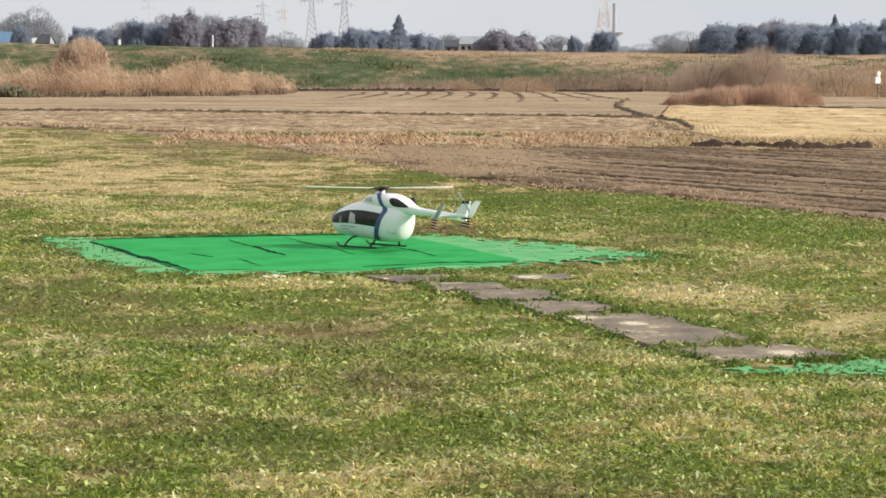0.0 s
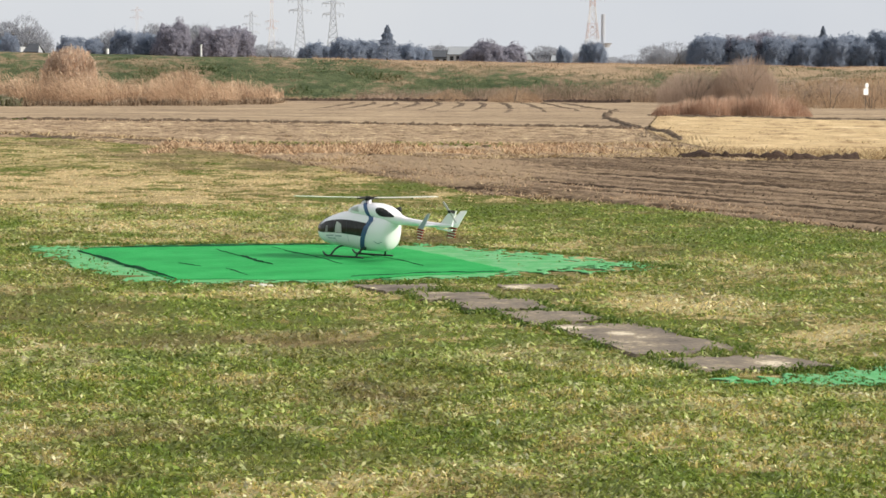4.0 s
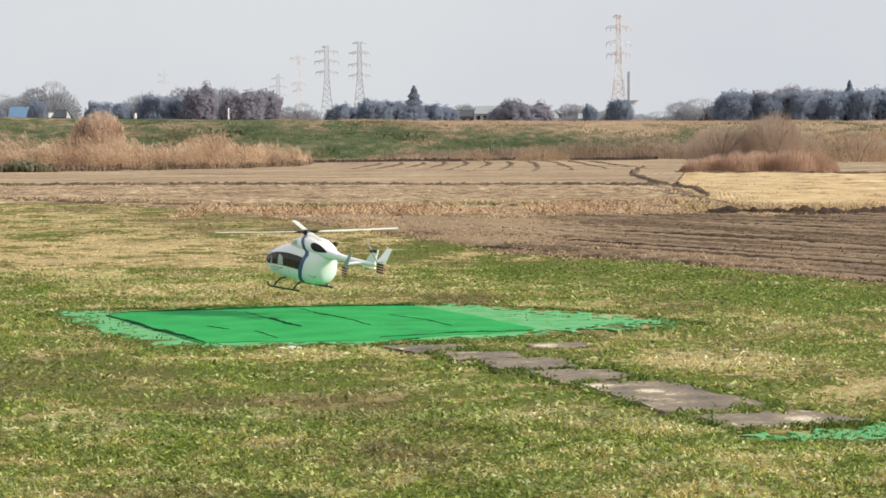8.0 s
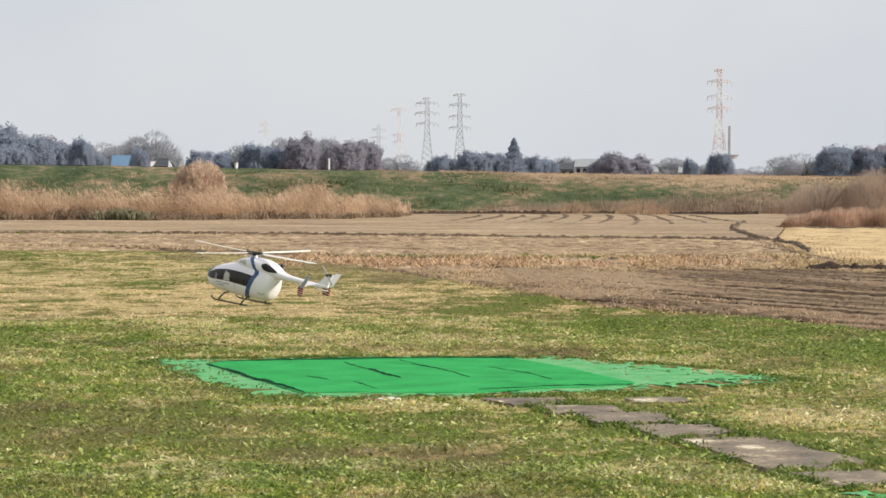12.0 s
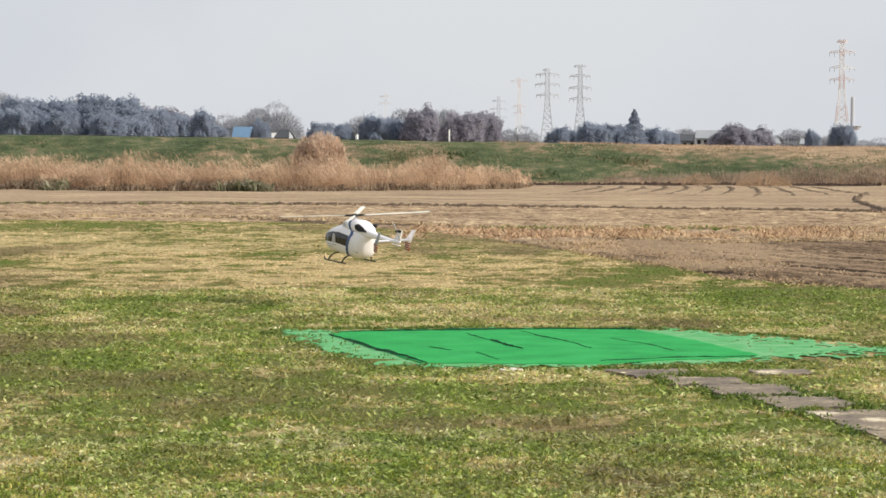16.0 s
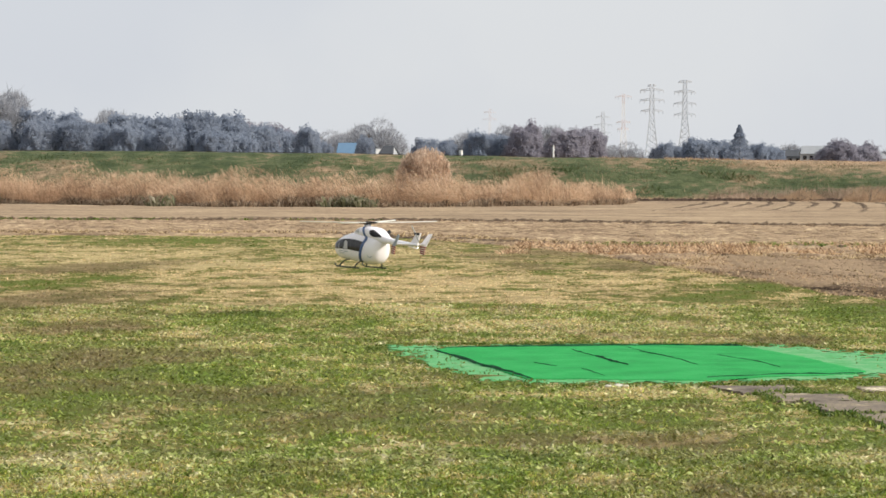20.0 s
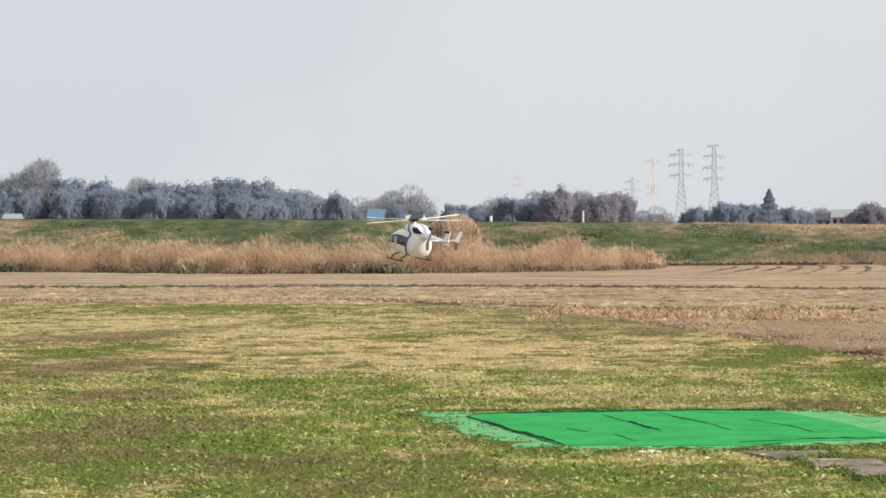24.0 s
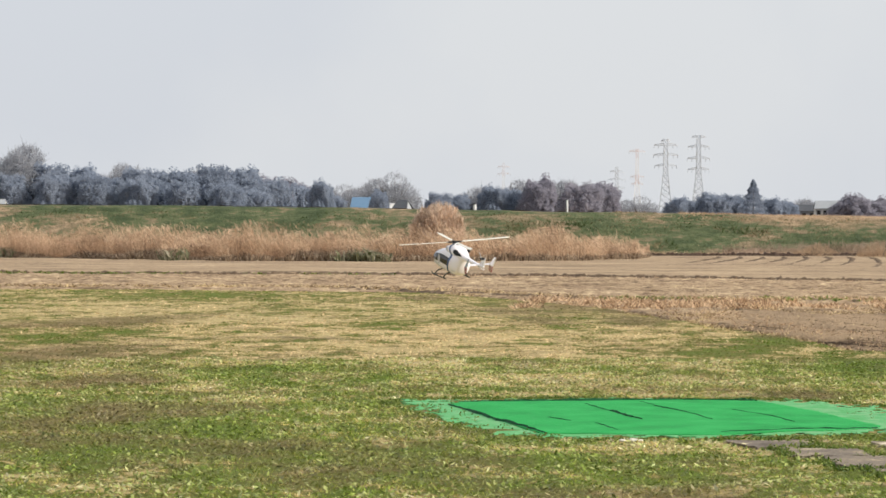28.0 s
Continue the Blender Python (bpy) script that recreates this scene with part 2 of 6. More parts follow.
# grass farther off shows its patches more plainly
m_far_blade = Mat("far_grass_blades", 0.6, 0, 0.3)
fd = m_far_blade.math("ADD", m_far_blade.math("SUBTRACT", m_far_blade.math("MULTIPLY", dryness(m_far_blade, 0.3), 1.7), 0.30), m_far_blade.math("MULTIPLY", m_far_blade.math("SUBTRACT", m_far_blade.island(), 0.5), 0.10))
m_far_blade.colour(m_far_blade.shuffle(browned(m_far_blade, m_far_blade.ramp(fd, [(0.05, (0.165, 0.235, 0.036)), (0.36, (0.185, 0.205, 0.042)), (0.51, (0.34, 0.285, 0.09)), (0.61, (0.57, 0.425, 0.195)), (0.74, (0.86, 0.66, 0.385))])), 0.6, 1.2))
m_far_blade.thin(0.35)
m_far_blade = m_far_blade.m

def rows_of(name, stops, along, scale, thin, streaks=0.45):
    """Soil or straw lying in long rows, broken by clods and litter."""
    m = Mat(name, 0.95, 0, 0.1)
    a, b, c = m.grain(along, scale, thin), m.noise(2.6, 6, 0.78), m.noise(0.25, 4, 0.6)
    f = m.math("ADD", m.math("ADD", m.math("MULTIPLY", a, streaks), m.math("MULTIPLY", b, 0.85 - streaks)), m.math("MULTIPLY", c, 0.17))
    m.colour(m.ramp(f, stops))
    m.bump(b, 0.8, 0.05)
    return m.m


m_soil = rows_of("soil", [(0.38, (0.15, 0.11, 0.072)), (0.48, (0.30, 0.217, 0.14)), (0.57, (0.42, 0.313, 0.20)), (0.67, (0.62, 0.48, 0.315))], -4, 0.3, 0.4, 0.35)
m_plough = Mat("ploughed_soil", 0.95, 0, 0.1)
p1 = m_plough.grain(-65.5, 3.4, 0.03)
p2 = m_plough.noise(14, 4, 0.7)
pc = m_plough.ramp(m_plough.math("ADD", m_plough.math("MULTIPLY", p1, 0.72), m_plough.math("MULTIPLY", p2, 0.30)),
                   [(0.41, (0.05, 0.032, 0.019)), (0.50, (0.155, 0.105, 0.065)), (0.59, (0.325, 0.23, 0.148))])
# straw blown over the field's corner
ps = m_plough.math("ADD", m_plough.math("MULTIPLY", m_plough.math("ADD", m_plough.near(0.8, 46, 5.5), m_plough.math("ADD", m_plough.math("MULTIPLY", m_plough.near(3.0, 41, 5), 0.45), m_plough.math("ADD", m_plough.math("MULTIPLY", m_plough.near(1.7, 37, 3.5), 0.6), m_plough.math("MULTIPLY", m_plough.near(3.4, 31.5, 3), 0.4)))), 1.5), m_plough.math("MULTIPLY", m_plough.noise(1.6, 4, 0.7), 1.6))
m_plough.colour(m_plough.blend(m_plough.ramp(m_plough.math("SUBTRACT", ps, 0.9), [(0.25, (0, 0, 0)), (0.6, (0.8, 0.8, 0.8))]), pc, (0.42, 0.30, 0.185)))
m_plough.bump(p2, 0.8, 0.04)
m_plough = m_plough.m
m_stubble = rows_of("stubble", [(0.41, (0.12, 0.08, 0.05)), (0.49, (0.285, 0.20, 0.125)), (0.56, (0.43, 0.315, 0.195)), (0.64, (0.70, 0.55, 0.345))], 2, 0.7, 1.1, 0.22)
m_straw = rows_of("straw", [(0.40, (0.27, 0.175, 0.09)), (0.48, (0.50, 0.36, 0.195)), (0.56, (0.60, 0.44, 0.24)), (0.66, (0.74, 0.58, 0.35))], 10, 0.5, 1.3, 0.5)
# darker soil for the bunds and furrows
m_dark_soil = mottled("dark_brown_soil", [(0.3, (0.06, 0.038, 0.024)), (0.5, (0.12, 0.08, 0.05)), (0.7, (0.24, 0.175, 0.11))], 1.5, local=False, fine=18, bump=0.8, depth=0.04)


def blades_material(name, stops, scale=0.25, spread=0.5, rough=0.7, through_leaf=0.4):
    m = Mat(name, rough, 0, 0.2)
    f = m.math("ADD", m.noise(scale, 4, 0.6), m.math("MULTIPLY", m.math("SUBTRACT", m.island(), 0.5), spread))
    m.colour(m.ramp(f, stops))
    m.thin(through_leaf)
    return m.m


m_clod = blades_material("soil_clods", [(0.2, (0.05, 0.034, 0.022)), (0.5, (0.15, 0.108, 0.072)), (0.8, (0.36, 0.28, 0.20))], 0.5, 0.9)
# darkest soil, for the ditch bank and the far field's end
m_darkest_soil = mottled("darkest_soil", [(0.3, (0.03, 0.018, 0.012)), (0.5, (0.06, 0.036, 0.024)), (0.7, (0.12, 0.075, 0.05))], 1.5, local=False, fine=18, bump=0.8, depth=0.04)
m_reed = blades_material("dry_reed", [(0.34, (0.27, 0.185, 0.125)), (0.44, (0.51, 0.35, 0.23)), (0.54, (0.65, 0.465, 0.315)), (0.68, (0.82, 0.645, 0.46))], 0.55, 0.3, 0.7, 0.5)
m_litter = blades_material("straw_litter", [(0.2, (0.17, 0.11, 0.06)), (0.5, (0.46, 0.335, 0.178)), (0.8, (0.75, 0.595, 0.35))], 0.25, 0.9)
m_rust = blades_material("rusty_dry_grass", [(0.3, (0.29, 0.185, 0.115)), (0.48, (0.47, 0.325, 0.205)), (0.7, (0.62, 0.46, 0.31))], 0.3, 0.3)
m_bank_green = blades_material("bank_weeds", [(0.30, (0.055, 0.092, 0.034)), (0.46, (0.10, 0.132, 0.052)), (0.55, (0.205, 0.175, 0.095)), (0.68, (0.42, 0.32, 0.19))], 0.3, 0.16)
m_twig = blades_material("bare_twigs", [(0.2, (0.36, 0.27, 0.21)), (0.5, (0.47, 0.36, 0.285)), (0.8, (0.58, 0.46, 0.37))], 0.3, 0.4, 0.8, 0.5)
# pale bluish greys: distance haze is put into the crown colours
m_crown_dark_hazed = blades_material("hazed_evergreen_leaves", [(0.2, (0.25, 0.292, 0.365)), (0.5, (0.28, 0.322, 0.395)), (0.8, (0.315, 0.352, 0.42))], 0.1, 0.2, 0.9, 0.5)
m_crown_bare_hazed = blades_material("hazed_winter_twigs", [(0.2, (0.34, 0.35, 0.38)), (0.5, (0.39, 0.40, 0.43)), (0.8, (0.44, 0.45, 0.48))], 0.1, 0.15, 0.9, 0.5)
m_crown_red_hazed = blades_material("hazed_russet_crown", [(0.2, (0.295, 0.285, 0.335)), (0.5, (0.325, 0.315, 0.365)), (0.8, (0.36, 0.345, 0.39))], 0.1, 0.2, 0.9, 0.5)
m_bark = mottled("bark", [(0.3, (0.08, 0.065, 0.05)), (0.6, (0.19, 0.16, 0.13))], 6, bump=0.6)
m_mat = Mat("green_mat", 0.85, 0, 0.15)
mf = m_mat.noise(160, 3, 0.7)
mg = m_mat.noise(2.2, 4, 0.6)
m_mat.colour(m_mat.blend(m_mat.math("MULTIPLY", mf, 0.7), m_mat.ramp(mg, [(0.35, (0.021, 0.305, 0.068)), (0.5, (0.029, 0.39, 0.09)), (0.65, (0.048, 0.445, 0.117))]), (0.012, 0.23, 0.054)))
m_mat.bump(mf, 0.5, 0.01)
m_mat = m_mat.m
m_pale = Mat("faded_mat", 0.9, 0, 0.1)
pf = m_pale.noise(5.0, 5, 0.75)
pg = m_pale.noise(70, 3, 0.7)
m_pale.colour(m_pale.blend(m_pale.math("MULTIPLY", pg, 0.5), m_pale.ramp(pf, [(0.32, (0.05, 0.32, 0.095)), (0.46, (0.105, 0.42, 0.16)), (0.58, (0.19, 0.47, 0.235)), (0.70, (0.31, 0.43, 0.23))]), (0.13, 0.26, 0.08)))
m_pale.bump(pg, 0.6, 0.01)
m_pale = m_pale.m
m_seam = mottled("dark_seam", [(0.3, (0.005, 0.05, 0.02)), (0.7, (0.012, 0.10, 0.035))], 8)
m_slab = Mat("weathered_board", 0.9, 0, 0.3)
sf = m_slab.noise(30, 3, 0.6)
sa = m_slab.math("ADD", m_slab.math("MULTIPLY", m_slab.noise(2.4, 5, 0.65), 0.65), m_slab.math("MULTIPLY", sf, 0.35))
# sandy worn spots
sa = sum_of(m_slab, [(1.62, 15.2, 0.2, 0.3), (2.52, 13.4, 0.22, 0.28), (1.58, 18.28, 0.2, 0.3), (1.9, 14.9, 0.14, 0.2)], 0.15, sa)
m_slab.colour(m_slab.ramp(sa, [(0.34, (0.085, 0.066, 0.05)), (0.43, (0.15, 0.122, 0.097)), (0.53, (0.22, 0.178, 0.128)), (0.59, (0.33, 0.265, 0.18)), (0.65, (0.66, 0.57, 0.42))]))
m_slab.bump(sf, 0.4, 0.01)
m_slab = m_slab.m
m_shrub = blades_material("brown_shrub_twigs", [(0.2, (0.36, 0.225, 0.15)), (0.5, (0.55, 0.37, 0.265)), (0.8, (0.72, 0.54, 0.41))], 0.6, 0.6, 0.8, 0.5)
m_white_stone = mottled("pale_stone", [(0.3, (0.5, 0.46, 0.36)), (0.7, (0.75, 0.72, 0.62))], 8)
# helicopter
m_paint = mottled("white_gloss_paint", [(0.3, (0.92, 0.875, 0.90)), (0.7, (0.94, 0.90, 0.925))], 3, rough=0.24, spec=0.55, bump=0.0)
m_blue = mottled("blue_stripe_paint", [(0.3, (0.05, 0.095, 0.21)), (0.7, (0.07, 0.125, 0.27))], 4, rough=0.25, spec=0.5, bump=0)
m_glass = mottled("dark_tinted_glass", [(0.3, (0.02, 0.018, 0.018)), (0.7, (0.055, 0.048, 0.046))], 5, rough=0.08, spec=0.3, bump=0)
m_black = mottled("black_metal", [(0.3, (0.012, 0.012, 0.012)), (0.7, (0.04, 0.04, 0.04))], 12, rough=0.45, metal=0.3, bump=0)
m_skid = mottled("dark_green_grey_tube", [(0.3, (0.03, 0.04, 0.035)), (0.7, (0.06, 0.075, 0.06))], 10, rough=0.5, bump=0)
m_red = mottled("red_stripe_paint", [(0.3, (0.21, 0.02, 0.016)), (0.7, (0.28, 0.032, 0.024))], 6, rough=0.3, bump=0)
m_blade_white = mottled("rotor_blade_white", [(0.3, (0.68, 0.66, 0.56)), (0.7, (0.80, 0.78, 0.68))], 5, rough=0.35, bump=0)
m_seat = mottled("pale_cabin_lining", [(0.3, (0.44, 0.42, 0.40)), (0.7, (0.58, 0.56, 0.54))], 10, rough=0.8, bump=0)
m_dim_seat = mottled("cabin_dimmed_by_tint", [(0.3, (0.13, 0.12, 0.115)), (0.7, (0.33, 0.315, 0.30))], 22, rough=0.3, bump=0)
m_grey = mottled("grey_marking", [(0.3, (0.28, 0.32, 0.36)), (0.7, (0.36, 0.40, 0.44))], 9, rough=0.4, bump=0)
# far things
# steel and tower paints are paled towards the sky: haze kept in the colour
m_steel_hazed = mottled("hazed_steel", [(0.3, (0.54, 0.58, 0.63)), (0.7, (0.60, 0.64, 0.69))], 0.4, rough=0.7, metal=0.0, bump=0)
m_tower_red_hazed = mottled("hazed_tower_red", [(0.3, (0.70, 0.61, 0.60)), (0.7, (0.76, 0.67, 0.66))], 0.4, rough=0.6, bump=0)
m_tower_white_hazed = mottled("hazed_tower_white", [(0.3, (0.80, 0.80, 0.81)), (0.7, (0.85, 0.85, 0.86))], 0.4, rough=0.6, bump=0)
m_mast_hazed = mottled("hazed_mast_grey", [(0.3, (0.42, 0.44, 0.48)), (0.7, (0.48, 0.50, 0.54))], 0.4, rough=0.7, bump=0)
m_blue_roof = mottled("blue_sheet_roof", [(0.3, (0.11, 0.195, 0.30)), (0.7, (0.14, 0.235, 0.35))], 0.6, rough=0.9, bump=0)
m_dark_roof = mottled("dark_tile_roof", [(0.3, (0.055, 0.06, 0.07)), (0.7, (0.10, 0.105, 0.115))], 0.8, rough=0.7, bump=0.2)
m_wall = mottled("pale_house_wall", [(0.3, (0.50, 0.49, 0.46)), (0.7, (0.66, 0.65, 0.62))], 0.7, bump=0.1)
m_wall_grey = mottled("grey_house_wall", [(0.3, (0.26, 0.28, 0.30)), (0.7, (0.38, 0.39, 0.40))], 0.7, bump=0.1)
m_white = mottled("white_board_paint", [(0.3, (0.74, 0.74, 0.72)), (0.7, (0.84, 0.84, 0.82))], 2, bump=0)


# ---- building helpers ----
def mesh_of(name, verts, faces):
    """A mesh from arrays: verts n x 3, faces m x 3 or m x 4."""
    me = bpy.data.meshes.new(name)
    verts, faces = np.asarray(verts, np.float32), np.asarray(faces, np.int32)
    k = faces.shape[1]
    me.vertices.add(len(verts))
    me.vertices.foreach_set("co", verts.ravel())
    me.loops.add(faces.size)
    me.loops.foreach_set("vertex_index", faces.ravel())
    me.polygons.add(len(faces))
    me.polygons.foreach_set("loop_start", np.arange(0, faces.size, k, dtype=np.int32))
    me.update(calc_edges=True)
    me.validate()
    return me


def put(name, verts, faces, material, parent=None, label="", smooth=False):
    me = mesh_of(name, verts, faces)
    me.materials.append(material)
    if smooth:
        me.polygons.foreach_set("use_smooth", np.ones(len(me.polygons), bool))
    ob = new(name, me)
    if parent:
        ob.parent = parent
    return tagged(ob, label)


def part(name, bm, material, parent, label="", smooth=False):
    me = bpy.data.meshes.new(name)
    bmesh.ops.recalc_face_normals(bm, faces=bm.faces)
    bm.to_mesh(me)
    bm.free()
    me.materials.append(material)
    if smooth:
        for p in me.polygons:
            p.use_smooth = True
    ob = new(name, me)
    if parent:
        ob.parent = parent
    return tagged(ob, label)


def box(bm, x0, x1, y0, y1, z0, z1):
    vs = [bm.verts.new((x, y, z)) for z in (z0, z1) for x, y in ((x0, y0), (x1, y0), (x1, y1), (x0, y1))]
    for f in ((3, 2, 1, 0), (4, 5, 6, 7), (0, 1, 5, 4), (1, 2, 6, 5), (2, 3, 7, 6), (3, 0, 4, 7)):
        bm.faces.new([vs[i] for i in f])
    return vs


def tube(bm, pts, r, n=8, r1=None):
    """A round bar along points, tapering from r to r1."""
    pts = [Vector(p) for p in pts]
    rings = []
    for i, p in enumerate(pts):
        d = (pts[min(i + 1, len(pts) - 1)] - pts[max(i - 1, 0)]).normalized()
        a = d.orthogonal().normalized()
        b = d.cross(a)
        rr = r if r1 is None else r + (r1 - r) * i / (len(pts) - 1)
        rings.append([bm.verts.new(p + rr * (math.cos(2 * math.pi * k / n) * a + math.sin(2 * math.pi * k / n) * b)) for k in range(n)])
    for i in range(len(rings) - 1):
        u, v = rings[i], rings[i + 1]
        # line up the rings to avoid twist
        best = min(range(n), key=lambda s: sum((u[k].co - v[(k + s) % n].co).length for k in range(n)))
        v = v[best:] + v[:best]
        rings[i + 1] = v
        for k in range(n):
            bm.faces.new((u[k], u[(k + 1) % n], v[(k + 1) % n], v[k]))
    bm.faces.new(rings[0])
    bm.faces.new(rings[-1][::-1])


def thing(name, label, category, group="", kind="", at=(0, 0, 0), turn=0):
    ob = new(name)
    ob.matrix_basis = pose(*at, 0, 0, turn)
    return tagged(ob, label, category, group, kind)


def vnoise(x, y, seed=0):
    """Smooth value noise, 0 to 1, for arrays."""
    xi, yi = np.floor(x).astype(np.int64), np.floor(y).astype(np.int64)
    fx, fy = x - xi, y - yi
    fx, fy = fx * fx * (3 - 2 * fx), fy * fy * (3 - 2 * fy)

    def h(a, b):
        n = (a * 374761393 + b * 668265263 + seed * 974634777) & 0x7FFFFFFF
        n = ((n ^ (n >> 13)) * 1274126177) & 0x7FFFFFFF
        return ((n ^ (n >> 16)) & 0xFFFF) / 65535.0

    return (h(xi, yi) * (1 - fx) + h(xi + 1, yi) * fx) * (1 - fy) + (h(xi, yi + 1) * (1 - fx) + h(xi + 1, yi + 1) * fx) * fy


def fractal(x, y, seed=0):
    return 0.5 * vnoise(x, y, seed) + 0.3 * vnoise(2.1 * x, 2.1 * y, seed + 1) + 0.2 * vnoise(4.3 * x, 4.3 * y, seed + 2)


def inside(x, y, poly):
    c = np.zeros(len(x), bool)
    for (x0, y0), (x1, y1) in zip(poly, poly[1:] + poly[:1]):
        k = (y0 > y) != (y1 > y)
        c ^= k & (x < (x1 - x0) * (y - y0) / ((y1 - y0) or 1e-9) + x0)
    return c


def line(*pts):
    xs, ys = zip(*pts)
    return lambda x: np.interp(x, xs, ys)


def strip(name, xs, lo, hi, n, height, material, power=1.0, sink=False):
    """A sheet over the plan between two lines lo(x) and hi(x)."""
    xs = np.asarray(xs)
    t = np.linspace(0, 1, n) ** power
    X = np.repeat(xs[:, None], n, 1)
    Y = lo(xs)[:, None] + (hi(xs) - lo(xs))[:, None] * t
    Z = height(X.ravel(), Y.ravel())
    if sink:
        e = (np.minimum(Y - Y[:, :1], Y[:, -1:] - Y) / 0.6).clip(0, 1).ravel()
        Z = -0.05 + (Z + 0.05) * e
    V = np.stack([X.ravel(), Y.ravel(), Z], 1)
    i, j = np.meshgrid(np.arange(len(xs) - 1), np.arange(n - 1), indexing="ij")
    a = (i * n + j).ravel()
    return put(name, V, np.stack([a, a + n, a + n + 1, a + 1], 1), material, smooth=True)


def blades(P, h, w, lean, yaw=None, two=False, way=None):
    """Upright blades at points P (n x 3): height h, width w, lean of the tip, all arrays or numbers. Returns verts, faces."""
    n = len(P)
    yaw = rng.uniform(0, 2 * np.pi, n) if yaw is None else yaw
    h, w, lean = (np.broadcast_to(v, n) for v in (h, w, lean))
    ax = np.stack([np.cos(yaw), np.sin(yaw), np.zeros(n)], 1)
    ly = rng.uniform(0, 2 * np.pi, n) if way is None else way
    ld = np.stack([np.cos(ly), np.sin(ly), np.zeros(n)], 1)
    up = np.array([0, 0, 1.0])
    tip = P + up * (h * np.cos(lean))[:, None] + ld * (h * np.sin(lean))[:, None]
    if not two:
        V = np.stack([P - ax * (w / 2)[:, None], P + ax * (w / 2)[:, None], tip], 1).reshape(-1, 3)
        return V, np.arange(3 * n).reshape(n, 3)
    mid = P + up * (0.62 * h * np.cos(0.45 * lean))[:, None] + ld * (0.62 * h * np.sin(0.45 * lean))[:, None]
    V = np.stack([P - ax * (0.35 * w)[:, None], P + ax * (0.35 * w)[:, None], mid + ax * (w / 2)[:, None], mid - ax * (w / 2)[:, None], tip], 1).reshape(-1, 3)
    b = np.arange(n)[:, None] * 5
    F = np.concatenate([b + [0, 1, 2], b + [0, 2, 3], b + [3, 2, 4]], 0)
    return V, F


def join(*vf):
    V, F, o = [], [], 0
    for v, f in vf:
        V.append(v)
        F.append(f + o)
        o += len(v)
    return np.concatenate(V), np.concatenate(F)


def wedge(n, r0, r1, a0=-16.5, a1=14.5):
    """n points of the plan in a sector seen from the camera's stand, evenly spread over its area."""
    r = np.sqrt(rng.uniform(r0 * r0, r1 * r1, n))
    a = np.radians(rng.uniform(a0, a1, n))
    return r * np.sin(a), r * np.cos(a)


# ---- the plan of the ground ----
EDGE = line((-90, 70), (-30, 66.5), (-17.2, 64.9), (-12.8, 65.0), (-8.2, 63.5), (-6.0, 63.3), (-4.2, 58.4), (-2.75, 54.8), (-1.2, 50.0), (-0.3, 46.3), (0.6, 41.6),
            (1.75, 36.9), (2.35, 32.7), (3.0, 31.9), (3.7, 30.9), (4.6, 28.4), (5.2, 26.6), (5.83, 25.05), (9.0, 17.0), (13, 7), (16, -10))
PLOUGH_TOP = line((0.4, 42.5), (1.4, 51.0), (2.8, 47.2), (5.2, 49.2), (7.4, 49.3), (8.2, 47.4), (10.6, 48.6), (14, 47.6), (70, 45))
STRAW_TOP = line((8.95, 59.6), (10.5, 77), (15, 106.5), (22.4, 96.5), (70, 70))
BUND = line((-90, 96), (-40, 90), (-20, 88), (-11.6, 88.5), (-5.3, 86.6), (0, 84), (4.8, 80.6), (8.3, 79.2), (10.5, 77))


def turf_height(x, y):
    pad = np.exp(-(((x - 0.3) / 3.2) ** 2 + ((y - 20.9) / 3.4) ** 2) ** 3)
    # level beside the slab path
    t = np.clip((18.4 - y) / 5.6, 0, 1)
    path = np.exp(-((np.hypot(x - 0.75 - 1.6 * t, np.maximum(np.abs(y - 15.6) - 3.2, 0)) / 0.75) ** 4))
    pad = np.maximum(pad, path)
    return (1 - 0.75 * pad) * (0.06 * (fractal(x * 0.5, y * 0.5, 3) - 0.5) + 0.035 * (vnoise(x * 3, y * 1.6, 5) - 0.5)) - 0.012 * pad


def rough(amount, scale, seed):
    return lambda x, y: amount * (fractal(x * scale, y * scale, seed) - 0.35)


ground = put("ground", [(-4500, -4500, -0.12), (4500, -4500, -0.12), (4500, 4500, -0.12), (-4500, 4500, -0.12)], [(0, 1, 2, 3)], m_soil)
tagged(ground, "flat brown river-plain soil reaching the horizon", "ground", kind="structure")
lawn = strip("lawn", np.concatenate([np.arange(-90, -16, 2.0), np.arange(-16, 8, 0.12), np.arange(8, 16, 0.5)]), lambda x: np.full(len(x), -12.0), EDGE, 330, turf_height, m_turf)
tagged(lawn, "patchy mown turf, half green and half straw-dry", "lawn", kind="structure")


def furrow_height(x, y):
    # furrows run beside the lawn's edge, away to the left
    v = x * 0.91 + y * 0.414 + 0.05 * (fractal(x * 0.5, y * 0.2, 8) - 0.5)
    return 0.015 + 0.024 * np.sin(v * 2 * np.pi / 0.34) * (0.6 + 0.7 * vnoise(v * 1.4, y * 0.1, 9)) + 0.05 * (fractal(x * 6, y * 6, 10) - 0.5)


